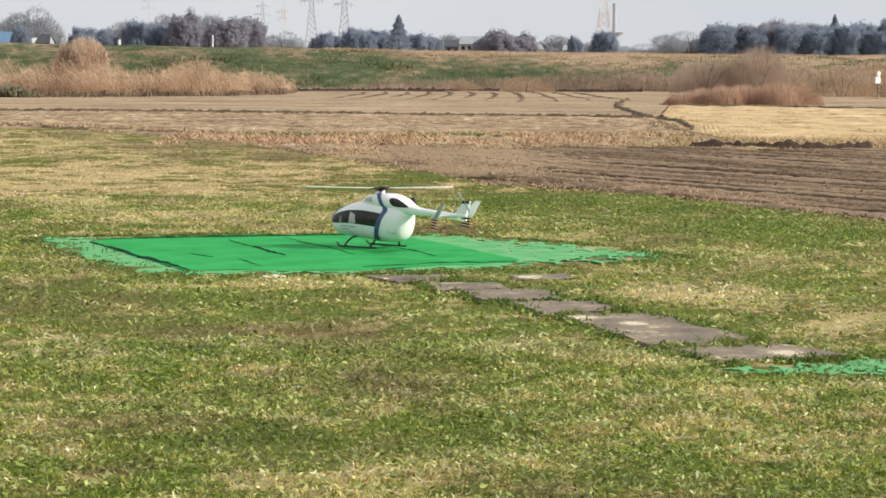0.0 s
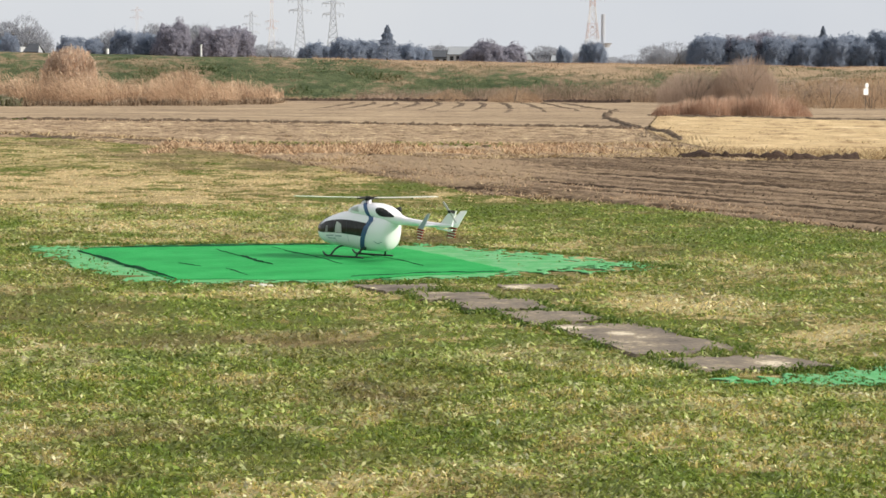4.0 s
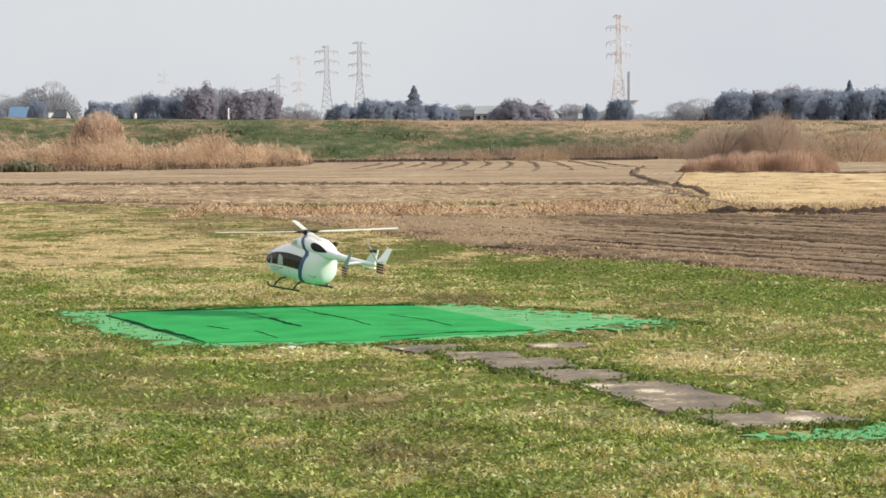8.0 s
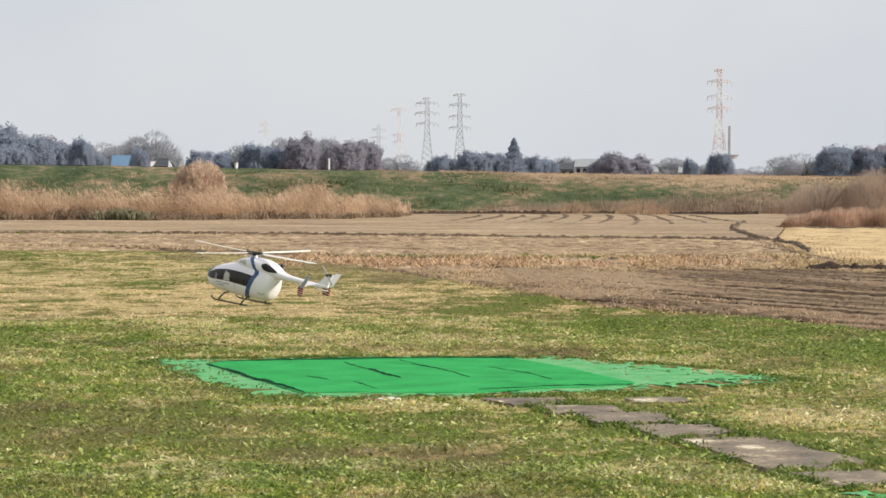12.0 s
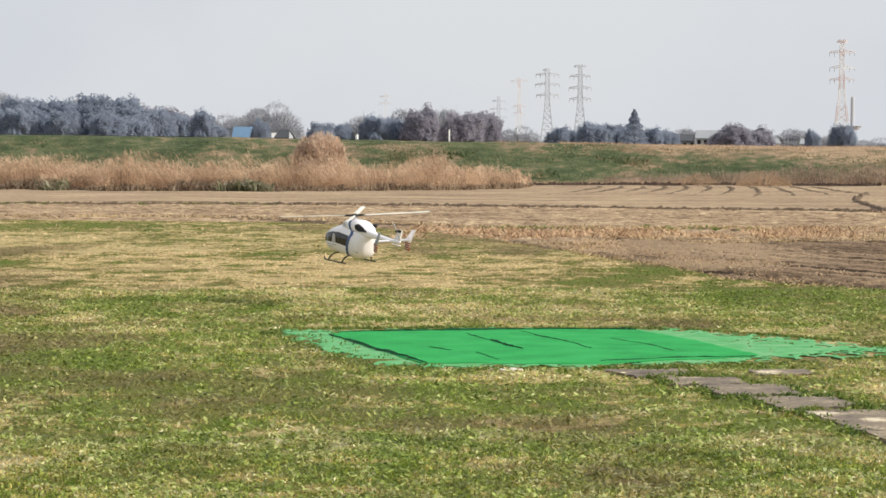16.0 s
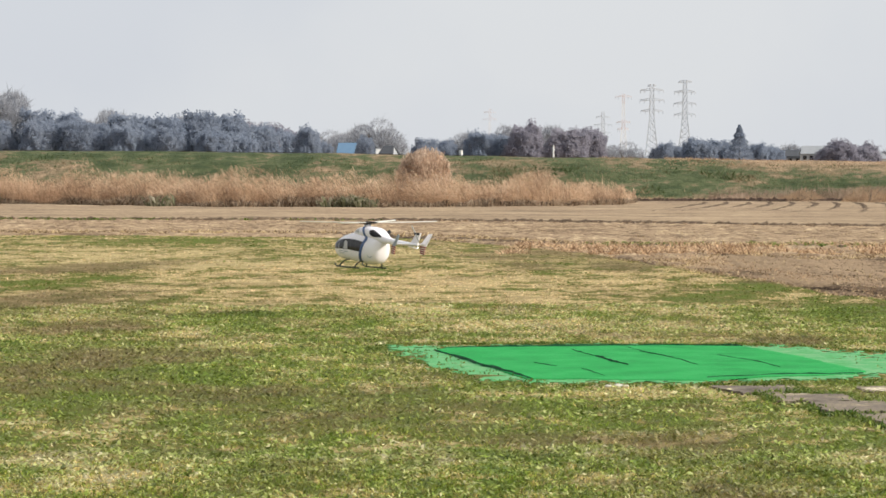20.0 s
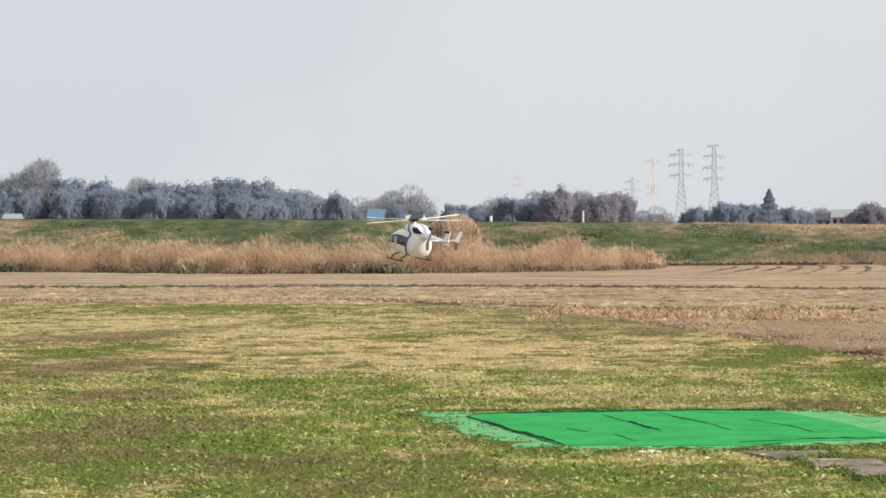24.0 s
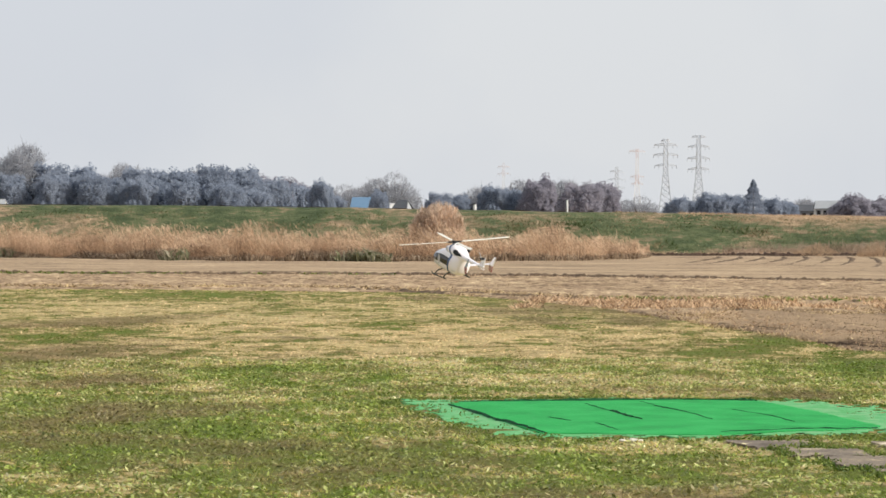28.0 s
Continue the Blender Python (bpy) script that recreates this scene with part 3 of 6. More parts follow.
plough = strip("ploughed_field", np.concatenate([np.arange(0.4, 12, 0.06), np.arange(12, 60, 0.5)]), EDGE, PLOUGH_TOP, 260, furrow_height, m_plough, sink=True)
tagged(plough, "bare brown field ploughed in long furrows", "ploughed field", kind="structure")
stubble = strip("stubble_field", np.concatenate([np.arange(-90, -24, 1.0), np.arange(-24, 10.5, 0.12)]),
                lambda x: np.where(x < 0.4, EDGE(x), np.where(x < 8.95, PLOUGH_TOP(x), STRAW_TOP(x))), BUND, 170, rough(0.15, 2.6, 12), m_stubble, sink=True)
tagged(stubble, "pinkish brown stubble field with straw litter", "stubble field", kind="structure")
straw = strip("straw_field", np.concatenate([np.arange(8.95, 26, 0.1), np.arange(26, 70, 1.0)]), PLOUGH_TOP, STRAW_TOP, 170, rough(0.15, 1.5, 14), m_straw, sink=True)
tagged(straw, "cut rice field covered with yellow straw", "straw field", kind="structure")
far_field = strip("far_field", np.concatenate([np.arange(-90, 30, 0.35), np.arange(30, 90, 1.5)]), lambda x: np.where(x < 10.5, BUND(x), STRAW_TOP(x)),
                  lambda x: np.full(len(x), 184.0), 200, rough(0.10, 0.5, 16), m_soil)
tagged(far_field, "pale tilled field below the river bank", "field", kind="structure")


def ridge(name, pts, width, height, material, seed, label, category, step=0.06, rag=0.3, sway=0.3, fade=1.0):
    """A low uneven earth bank along a line of the plan."""
    pts = [Vector((x, y, 0)) for x, y in pts]
    seg = np.array([(b - a).length for a, b in zip(pts, pts[1:])])
    s = np.arange(0, seg.sum(), step)
    cum = np.concatenate([[0], np.cumsum(seg)])
    x = np.interp(s, cum, [p.x for p in pts])
    y = np.interp(s, cum, [p.y for p in pts])
    k = np.hypot(np.gradient(x), np.gradient(y))
    nx, ny = -np.gradient(y) / k, np.gradient(x) / k
    sway = sway * (vnoise(s * 0.5, s * 0, seed) - 0.5)
    x, y = x + nx * sway, y + ny * sway
    v = np.linspace(-1, 1, 9)
    h = height * (1 - rag + 2 * rag * fractal(s * 7, s * 0, seed + 3)) * np.interp(s / s[-1], [0, 0.45, 1], [1, 1, fade])
    w = v * width * (0.7 + 0.6 * vnoise(s * 0.7, s * 0, seed + 6))[:, None]
    X, Y = x[:, None] + nx[:, None] * w, y[:, None] + ny[:, None] * w
    Z = -0.05 + h[:, None] * (np.cos(v * np.pi) * 0.5 + 0.5) * (0.65 + 0.7 * vnoise(X * 11, Y * 5, seed + 9)) + 0.02
    n = len(s)
    i, j = np.meshgrid(np.arange(n - 1), np.arange(8), indexing="ij")
    a = (i * 9 + j).ravel()
    ob = put(name, np.stack([X.ravel(), Y.ravel(), Z.ravel()], 1), np.stack([a, a + 9, a + 10, a + 1], 1), material)
    return tagged(ob, label, category, kind="structure")


ridge("field_bund", [(-60, 92), (-19, 88), (-11.6, 88.5), (-5.3, 86.6), (0, 84), (4.8, 80.6), (8.3, 79.2), (10.6, 77)], 0.4, 0.13, m_dark_soil, 21, "low dark earth bund between fields", "earth bund")
ridge("field_bund", [(15.4, 124), (12.5, 104), (11.3, 90), (10.8, 84), (10.4, 70), (9.2, 62)], 0.2, 0.11, m_dark_soil, 24, "low dark earth bund beside the straw field", "earth bund")
ridge("straw_bund", [(-24, 66.5), (-9, 67.5), (-4.5, 62), (-1.5, 56.8), (3.4, 56.4), (6, 56.5), (8.8, 58.4)], 0.3, 0.04, m_litter, 27, "low ridge of dry straw litter", "straw ridge")
ridge("field_bund", [(-9, 66.8), (-4.5, 61.3), (-1.5, 56.1), (3.4, 55.7), (6, 55.8), (8.8, 57.6)], 0.3, 0.075, m_dark_soil, 28, "low dark earth edge below a row of straw", "earth bund", rag=0.7)
ridge("ditch_bank", [(7.45, 49.4), (8.2, 48.5), (9.0, 48.1), (9.9, 48.0), (10.7, 48.2)], 0.25, 0.15, m_darkest_soil, 30, "dark bare soil bank beside straw", "soil bank")
ridge("field_bund", [(15, 108), (22.4, 98), (40, 84), (60, 75)], 0.3, 0.1, m_dark_soil, 33, "low dark edge behind the straw field", "earth bund")
ridge("field_bund", [(-1.5, 169), (5, 170), (14, 170.5), (22, 168.5)], 0.4, 0.22, m_darkest_soil, 36, "dark earth edge at the foot of the river bank", "earth bund")
for k in range(11):
    x0 = 3.2 + 1.32 * k
    bend = max(0, k - 6)
    pts = [(x0 + 0.15, 160), (x0 - 0.05, 152), (x0 - 1.0 + 0.1 * bend, 140), (x0 - 2.1 + 0.3 * bend, 128), (x0 - 3.6 + 0.5 * bend, 115)]
    ridge("furrow", pts, 0.30, 0.075, m_dark_soil, 40 + k, "dark curved furrow in the pale tilled field", "furrow", rag=0.6, sway=0.06, fade=0.35)


# ---- river bank ----
def bank_height(x, y):
    top = np.interp(x, [-120, -55, -31, -9, 13, 40, 90], [3.9, 3.75, 3.6, 3.25, 2.95, 2.7, 2.7])
    foot = np.interp(x, [-120, -10, 10, 25, 45, 90], [176, 176, 179, 172, 150, 140])
    t = np.clip((y - foot) / np.maximum(196 - foot, 1), 0, 1)
    back = np.clip((y - 203) / 14, 0, 1)
    return top * (t * t * (3 - 2 * t)) * (1 - back) + 0.5 * (fractal(x * 0.25, y * 0.25, 60) - 0.5) * np.clip(t * 4, 0, 1) * np.clip((198 - y) / 6, 0.1, 1) - 0.1


m_bank = Mat("bank_turf", 0.95, 0, 0.1)
bk = m_bank.math("ADD", m_bank.math("MULTIPLY", m_bank.noise(0.14, 4, 0.6), 0.8), m_bank.math("SUBTRACT", m_bank.math("MULTIPLY", m_bank.noise(0.7, 5, 0.75), 0.95), 0.30))
for cx, cy, cr, cs in ((11, 196, 9, 0.30), (24, 195, 12, 0.30), (40, 193, 15, 0.30), (4, 177, 8, 0.12), (20, 172, 12, 0.2), (36, 166, 18, 0.22), (-30, 196, 40, -0.07), (2, 188, 14, -0.06), (32, 180, 16, 0.04), (42, 178, 16, 0.05)):
    bk = m_bank.math("ADD", bk, m_bank.math("MULTIPLY", m_bank.near(cx, cy, cr), cs))
bk = sum_of(m_bank, [(25.7, 190, 2.4, 4.5), (40.2, 190, 2.0, 4.0), (13, 186, 6.5, 6.0), (-2, 187, 9, 6)], -0.07, bk)
m_bank.colour(m_bank.ramp(bk, [(0.38, (0.058, 0.08, 0.036)), (0.53, (0.112, 0.132, 0.063)), (0.61, (0.21, 0.165, 0.10)), (0.78, (0.42, 0.30, 0.19))]))
m_bank.bump(m_bank.noise(2.5, 4, 0.7), 1.0, 0.3)
m_bank = m_bank.m
bank = strip("river_bank", np.arange(-120, 100, 0.6), lambda x: np.interp(x, [-120, -10, 10, 25, 45, 90], [174.0, 174, 177, 170, 148, 138]), lambda x: np.full(len(x), 220.0), 110, bank_height, m_bank)
tagged(bank, "long low river bank grown with weeds and dry grass", "embankment", kind="structure")
road_x = np.arange(-120, -2, 1.0)
bank_road = strip("bank_track", road_x, lambda x: np.full(len(x), 199.0), lambda x: np.full(len(x), 202.0), 6, lambda x, y: bank_height(x, y) + 0.06, m_straw)
tagged(bank_road, "pale dry track along the top of the bank", "track", kind="structure")

# ---- landing pad: faded old mat below, bright green mat on top ----
PAD = [(-1.89, 22.12), (-1.33, 20.14), (-0.95, 19.0), (0.39, 18.95), (0.91, 19.4), (1.54, 19.68), (1.68, 20.0), (1.22, 21.82), (0.80, 22.95), (-0.35, 23.05), (-1.83, 22.45)]
FADED = [(-2.45, 22.35), (-2.2, 21.3), (-1.75, 20.0), (-1.27, 18.54), (-0.61, 18.45), (0.38, 18.55), (0.89, 18.88), (1.5, 19.1), (1.96, 19.4), (2.44, 19.8), (3.1, 19.95),
         (2.85, 20.95), (2.56, 21.6), (2.0, 22.35), (1.29, 23.2), (-0.36, 23.25), (-1.87, 22.95), (-2.4, 22.9)]
MAT2 = [(2.0, 12.75), (2.43, 12.97), (2.77, 13.17), (3.3, 13.4), (3.6, 12.9), (3.3, 12.3), (2.6, 12.33), (2.19, 12.42)]


def ragged(name, poly, z, thick, step, rag, material, seed, label, category, fray=0.0, drape=False):
    """A flat mat cut to a ragged outline, with a little thickness and gentle waves."""
    p = np.array(poly)
    xs, ys = np.arange(p[:, 0].min() - 0.2, p[:, 0].max() + 0.2, step), np.arange(p[:, 1].min() - 0.2, p[:, 1].max() + 0.2, step * 2)
    X, Y = np.meshgrid(xs, ys, indexing="ij")
    jx = X + rag * (fractal(X * 4, Y * 2.2, seed) - 0.5)
    jy = Y + rag * 2.0 * (fractal(X * 4, Y * 2.2, seed + 5) - 0.5)
    keep = inside(jx.ravel(), jy.ravel(), poly).reshape(X.shape)
    if fray:
        # thin out towards the outline, where turf grows through
        d = np.full(X.shape, 9.0)
        for (x0, y0), (x1, y1) in zip(poly, poly[1:] + poly[:1]):
            ll = (x1 - x0) ** 2 + ((y1 - y0) * 0.4) ** 2
            t = np.clip(((X - x0) * (x1 - x0) + (Y - y0) * (y1 - y0) * 0.16) / ll, 0, 1)
            d = np.minimum(d, np.hypot(X - x0 - t * (x1 - x0), 0.4 * (Y - y0 - t * (y1 - y0))))
        hole = 0.55 * fractal(X * 5, Y * 2.5, seed + 20) + 0.45 * vnoise(X * 22, Y * 11, seed + 25)
        keep &= hole > 0.60 - d * (fray * np.interp(X, [-2.6, -1.2, 1.2, 2.2], [1.0, 1.7, 1.5, 0.62]) if name == "worn_mat" and fray < 1 else fray)
    Z = z + 0.005 * (fractal(X * 1.6, Y * 1.6, seed + 8) - 0.5)
    if drape:
        Z = turf_height(X, Y) + z
    n, k = X.shape
    i, j = np.meshgrid(np.arange(n - 1), np.arange(k - 1), indexing="ij")
    ok = (keep[:-1, :-1] & keep[1:, :-1] & keep[1:, 1:] & keep[:-1, 1:]).ravel()
    a = (i * k + j).ravel()[ok]
    F = np.stack([a, a + k, a + k + 1, a + 1], 1)
    used = np.unique(F)
    back = np.full(n * k, -1)
    back[used] = np.arange(len(used))
    V = np.stack([X.ravel(), Y.ravel(), Z.ravel()], 1)[used]
    ob = put(name, V, back[F], material, smooth=True)
    mod = ob.modifiers.new("thickness", "SOLIDIFY")
    mod.thickness, mod.offset = thick, -1
    return tagged(ob, label, category)


ragged("worn_mat", FADED, -0.004, 0.005, 0.017, 0.30, m_pale, 71, "faded pale green mat with frayed edges in the turf", "mat", 0.9)
ragged("landing_mat", PAD, 0.000, 0.006, 0.02, 0.05, m_mat, 73, "bright green synthetic mat of the landing pad", "mat")
ragged("worn_mat", MAT2, 0.008, 0.003, 0.012, 0.10, m_pale, 75, "faded green mat strip lying beside the slab path", "mat", 2.9, True)


def fold(pts, w, h):
    bm = bmesh.new()
    full = []
    for a, b in zip(pts, pts[1:]):
        for k in range(6):
            full.append(Vector(a).lerp(Vector(b), k / 6) + Vector((random.uniform(-0.012, 0.012), random.uniform(-0.03, 0.03))))
    full.append(Vector(pts[-1]))
    left, top, right = [], [], []
    for i, p in enumerate(full):
        d = (full[min(i + 1, len(full) - 1)] - full[max(i - 1, 0)]).normalized()
        s = Vector((-d.y, d.x))
        t = i / (len(full) - 1)
        q = (0.25 + 0.75 * math.sin(math.pi * t)) * (0.2 + 1.3 * random.random())
        zb = -0.006
        left.append(bm.verts.new((*(p + s * w * q), zb)))
        top.append(bm.verts.new((*(p + s * w * 0.2 * (random.random() - 0.5)), zb + h * q + 0.009)))
        right.append(bm.verts.new((*(p - s * w * q), zb)))
    for i in range(len(full) - 1):
        bm.faces.new((left[i], left[i + 1], top[i + 1], top[i]))
        bm.faces.new((top[i], top[i + 1], right[i + 1], right[i]))
    ob = part("mat_seam", bm, m_seam, None)
    return tagged(ob, "dark lifted seam of the green mat", "mat seam", "seams of the mat")


fold([(-1.92, 22.15), (-1.62, 21.2), (-1.36, 20.3), (-1.12, 19.67), (-0.90, 18.98)], 0.012, 0.014)
fold([(-0.72, 22.34), (-0.58, 21.8), (-0.50, 21.5)], 0.006, 0.005)
fold([(-0.50, 21.5), (-0.43, 21.31), (-0.33, 20.86), (-0.20, 20.5)], 0.014, 0.014)
fold([(-0.56, 20.09), (-0.46, 19.7), (-0.37, 19.35)], 0.006, 0.003)
fold([(-0.97, 20.66), (-0.77, 20.31)], 0.006, 0.003)
fold([(-0.23, 22.62), (-0.03, 21.91), (0.16, 21.38), (0.36, 20.61)], 0.007, 0.005)
fold([(0.55, 21.76), (0.85, 20.99), (1.01, 20.37)], 0.007, 0.004)
fold([(0.40, 19.27), (1.01, 19.67), (1.40, 19.70), (1.62, 19.85)], 0.009, 0.006)
fold([(-1.83, 22.45), (-1.28, 22.60), (-0.78, 22.72), (-0.03, 22.95), (0.73, 23.0)], 0.012, 0.016)
fold([(0.55, 22.98), (0.70, 22.96), (0.80, 22.92)], 0.014, 0.016)

# ---- slab path ----
SLABS = [[(0.40, 18.43), (1.0, 18.58), (1.02, 18.0), (0.60, 17.86)], [(0.80, 17.87), (1.33, 17.78), (1.37, 17.26), (0.85, 17.26)], [(1.04, 17.2), (1.59, 17.31), (1.65, 16.52), (1.11, 16.48)],
         [(1.3, 16.36), (1.84, 16.38), (1.93, 15.80), (1.43, 15.5)], [(1.54, 15.42), (2.06, 15.55), (2.50, 14.07), (1.86, 13.70)], [(1.96, 13.58), (2.63, 13.74), (2.84, 13.22), (2.08, 12.95)],
         [(1.45, 18.48), (1.87, 18.56), (1.88, 18.15), (1.5, 18.05)]]
for k, q in enumerate(SLABS):
    bm = bmesh.new()
    n, rows = 12, []
    (ax, ay), (bx, by), (cx, cy), (dx, dy) = q
    for i in range(n + 1):
        row = []
        for j in range(n + 1):
            u, v = i / n, j / n
            x = (ax * (1 - u) + bx * u) * (1 - v) + (dx * (1 - u) + cx * u) * v
            y = (ay * (1 - u) + by * u) * (1 - v) + (dy * (1 - u) + cy * u) * v
            if i in (0, n) or j in (0, n):
                x += random.uniform(-0.025, 0.025)
                y += random.uniform(-0.05, 0.05)
            row.append(bm.verts.new((x, y, 0.006 + 0.006 * noise.noise((x * 3, y * 3, k)))))
        rows.append(row)
    for i in range(n):
        for j in range(n):
            bm.faces.new((rows[i][j], rows[i][j + 1], rows[i + 1][j + 1], rows[i + 1][j]))
    low = bmesh.ops.extrude_face_region(bm, geom=list(bm.faces))
    for v in low["geom"]:
        if isinstance(v, bmesh.types.BMVert):
            v.co.z -= 0.05
    ob = part("path_slab", bm, m_slab, None)
    tagged(ob, "weathered grey slab sunk in the turf", "slab", "slabs of the path")
for x, y, s in ((-0.33, 18.29, 0.022), (-0.25, 18.33, 0.032), (-0.20, 18.31, 0.018)):
    bm = bmesh.new()
    bmesh.ops.create_icosphere(bm, subdivisions=2, radius=s)
    for v in bm.verts:
        v.co = Vector((v.co.x * 1.5, v.co.y, v.co.z * 0.6)) * (0.8 + 0.4 * noise.noise(v.co * 25))
    ob = part("stone", bm, m_white_stone, None)
    ob.location = (x, y, 0.008)
    tagged(ob, "small pale stone at the mat's edge", "stone", "stones at the mat")


# ---- turf and field growth (stuff) ----
def clear_of_mats(x, y, loose):
    jx, jy = x + loose * rng.normal(0, 1, len(x)), y + 1.6 * loose * rng.normal(0, 1, len(x))
    k = ~inside(jx, jy, FADED) & ~inside(jx, jy, MAT2) & ~inside(x, y, PAD)
    for s in SLABS:
        k &= ~inside(x + 2 * (jx - x), y + 2 * (jy - y), s)
    return k & (y < EDGE(x) - 0.1)


def turf_patch(n, r0, r1, h, w, lean, two):
    x, y = wedge(n, r0, r1)
    k = clear_of_mats(x, y, 0.045)
    # thin where the turf is bare
    k &= rng.uniform(0, 1, n) < 0.10 + 1.25 * fractal(x * 3.1, y * 1.9, 90)
    x, y = x[k], y[k]
    m = len(x)
    lush = 0.6 + 0.8 * fractal(x * 0.8, y * 0.8, 94)
    if r1 < 31:
        clump = vnoise(x * 11, y * 8, 95) * 0.65 + vnoise(x * 27, y * 20, 96) * 0.35
        gap = rng.uniform(0, 1, m) < 0.25 + 1.3 * clump
        x, y, lush, clump = x[gap], y[gap], lush[gap], clump[gap]
        m = len(x)
        lush = lush * (0.35 + 1.35 * clump)
    P = np.stack([x, y, turf_height(x, y) - 0.004], 1)
    return blades(P, h * lush * rng.uniform(0.5, 1.4, m), w * rng.uniform(0.5, 1.5, m), rng.uniform(0.6, lean, m), two=two)


grass = put("grass", *turf_patch(130000, 8.0, 13.5, 0.026, 0.0075, 1.55, True), m_blade)
tagged(grass, "short mown grass blades and weeds, green to straw", "grass", kind="stuff")
grass = put("grass", *turf_patch(370000, 13.0, 30, 0.026, 0.0125, 1.52, False), m_blade)
tagged(grass, "short mown grass blades and weeds, green to straw", "grass", kind="stuff")
grass = put("grass", *join(turf_patch(120000, 23.5, 42, 0.022, 0.028, 1.52, False), turf_patch(30000, 41, 68, 0.02, 0.06, 1.52, False)), m_far_blade)
tagged(grass, "short mown grass blades and weeds, green to straw", "grass", kind="stuff")


def weeds(n, r0, r1, size, lift, tilt=0.55):
    """Broad little leaves and clippings lying in the turf, in tufts."""
    x, y = wedge(n, r0, r1)
    c = fractal(x * 2.6, y * 1.6, 97)
    k = clear_of_mats(x, y, 0.02) & (rng.uniform(0, 1, n) < 0.1 + 1.2 * c)
    x, y, c = x[k], y[k], c[k]
    m = len(x)
    s = size * rng.uniform(0.5, 1.5, m)
    up = rng.normal(0, tilt, (m, 3))
    up[:, 2] = 1
    up /= np.linalg.norm(up, axis=1)[:, None]
    u = np.cross(up, rng.normal(0, 1, (m, 3)))
    u /= np.linalg.norm(u, axis=1)[:, None]
    v = np.cross(up, u) * (s * rng.uniform(0.15, 0.55, m))[:, None]
    u *= s[:, None]
    if r1 < 31:
        c = c * 0.4 + 0.5 * vnoise(x * 11, y * 8, 95) + 0.3 * vnoise(x * 27, y * 20, 96)
    P = np.stack([x, y, turf_height(x, y) + 0.004 + lift * (0.1 + 1.3 * c * c) * rng.uniform(0.1, 1.2, m)], 1)
    V = np.stack([P - u, P - v - 0.2 * u, P + u, P + v - 0.2 * u], 1).reshape(-1, 3)
    return V, np.arange(4 * m).reshape(m, 4)


m_weed = Mat("weed_leaves", 0.45, 0, 0.4)
wd = m_weed.math("ADD", m_weed.math("SUBTRACT", m_weed.math("MULTIPLY", dryness(m_weed, 1.25), 0.62), -0.03), m_weed.math("MULTIPLY", m_weed.island(), 0.36))
wc = m_weed.ramp(wd, [(0.10, (0.125, 0.185, 0.028)), (0.34, (0.25, 0.31, 0.056)), (0.56, (0.40, 0.435, 0.155)), (0.72, (0.50, 0.47, 0.235)), (0.92, (0.65, 0.60, 0.38))])
m_weed.colour(m_weed.shuffle(browned(m_weed, wc), 0.5, 1.6))
m_weed.thin(0.3)
m_weed = m_weed.m
leaves = put("weeds", *join(weeds(95000, 8.0, 14, 0.014, 0.03, 0.7), weeds(150000, 13, 30, 0.0185, 0.026, 0.6)), m_weed)
tagged(leaves, "small broad weed leaves and dead leaves in the turf", "weeds", kind="stuff")
leaves = put("weeds", *join(weeds(60000, 23, 42, 0.018, 0.025, 0.45), weeds(26000, 41, 68, 0.03, 0.03, 0.35)), m_far_blade)
tagged(leaves, "tufts of weeds and dead grass in the turf", "weeds", kind="stuff")


# tufts creeping over the rims of the mats and slabs
n = 300000
x, y = rng.uniform(-2.8, 3.8, n), rng.uniform(12.0, 23.8, n)


def rim(x, y, poly, reach):
    d = np.full(len(x), 9.0)
    for (x0, y0), (x1, y1) in zip(poly, poly[1:] + poly[:1]):
        t = np.clip(((x - x0) * (x1 - x0) + (y - y0) * (y1 - y0)) / ((x1 - x0) ** 2 + (y1 - y0) ** 2), 0, 1)
        d = np.minimum(d, np.hypot(x - x0 - t * (x1 - x0), 0.45 * (y - y0 - t * (y1 - y0))))
    return d < reach


k = rim(x, y, FADED, 0.05) | rim(x, y, MAT2, 0.05) | (rim(x, y, FADED, 0.14) & (rng.uniform(0, 1, n) < 0.08))
slab_rim = np.zeros(n, bool)
for s in SLABS[:-1]:
    slab_rim |= rim(x, y, s, 0.08)
slab_rim &= fractal(x * 3.5, y * 3.5, 174) > 0.43
for s in SLABS:
    slab_rim &= ~(inside(x, y, s) & (rng.uniform(0, 1, n) < 0.8))
k |= slab_rim
k |= inside(x, y, FADED) & ~inside(x, y, PAD) & (x > 1.0) & (fractal(x * 4, y * 2, 171) > 0.64) & (rng.uniform(0, 1, n) < 0.3)
k |= inside(x, y, FADED) & ~inside(x, y, PAD) & (x < -0.5) & (fractal(x * 5, y * 2.5, 173) > 0.55) & (rng.uniform(0, 1, n) < 0.12)
k |= inside(x, y, MAT2) & (rng.uniform(0, 1, n) < 0.5)
k &= fractal(x * 5, y * 5, 172) > 0.40
x, y, slab_rim = x[k], y[k], slab_rim[k]
m = len(x)
m_rim = blades_material("rim_grass", [(0.25, (0.06, 0.115, 0.017)), (0.5, (0.135, 0.205, 0.033)), (0.7, (0.26, 0.29, 0.075))], 1.5, 0.5, 0.5)
tufts = put("rim_grass", *blades(np.stack([x, y, turf_height(x, y) - 0.004], 1), rng.uniform(0.012, 0.038, m) * np.where(slab_rim, 1.8, 1), rng.uniform(0.006, 0.016, m), rng.uniform(0.5, 1.45, m), two=True), m_rim)
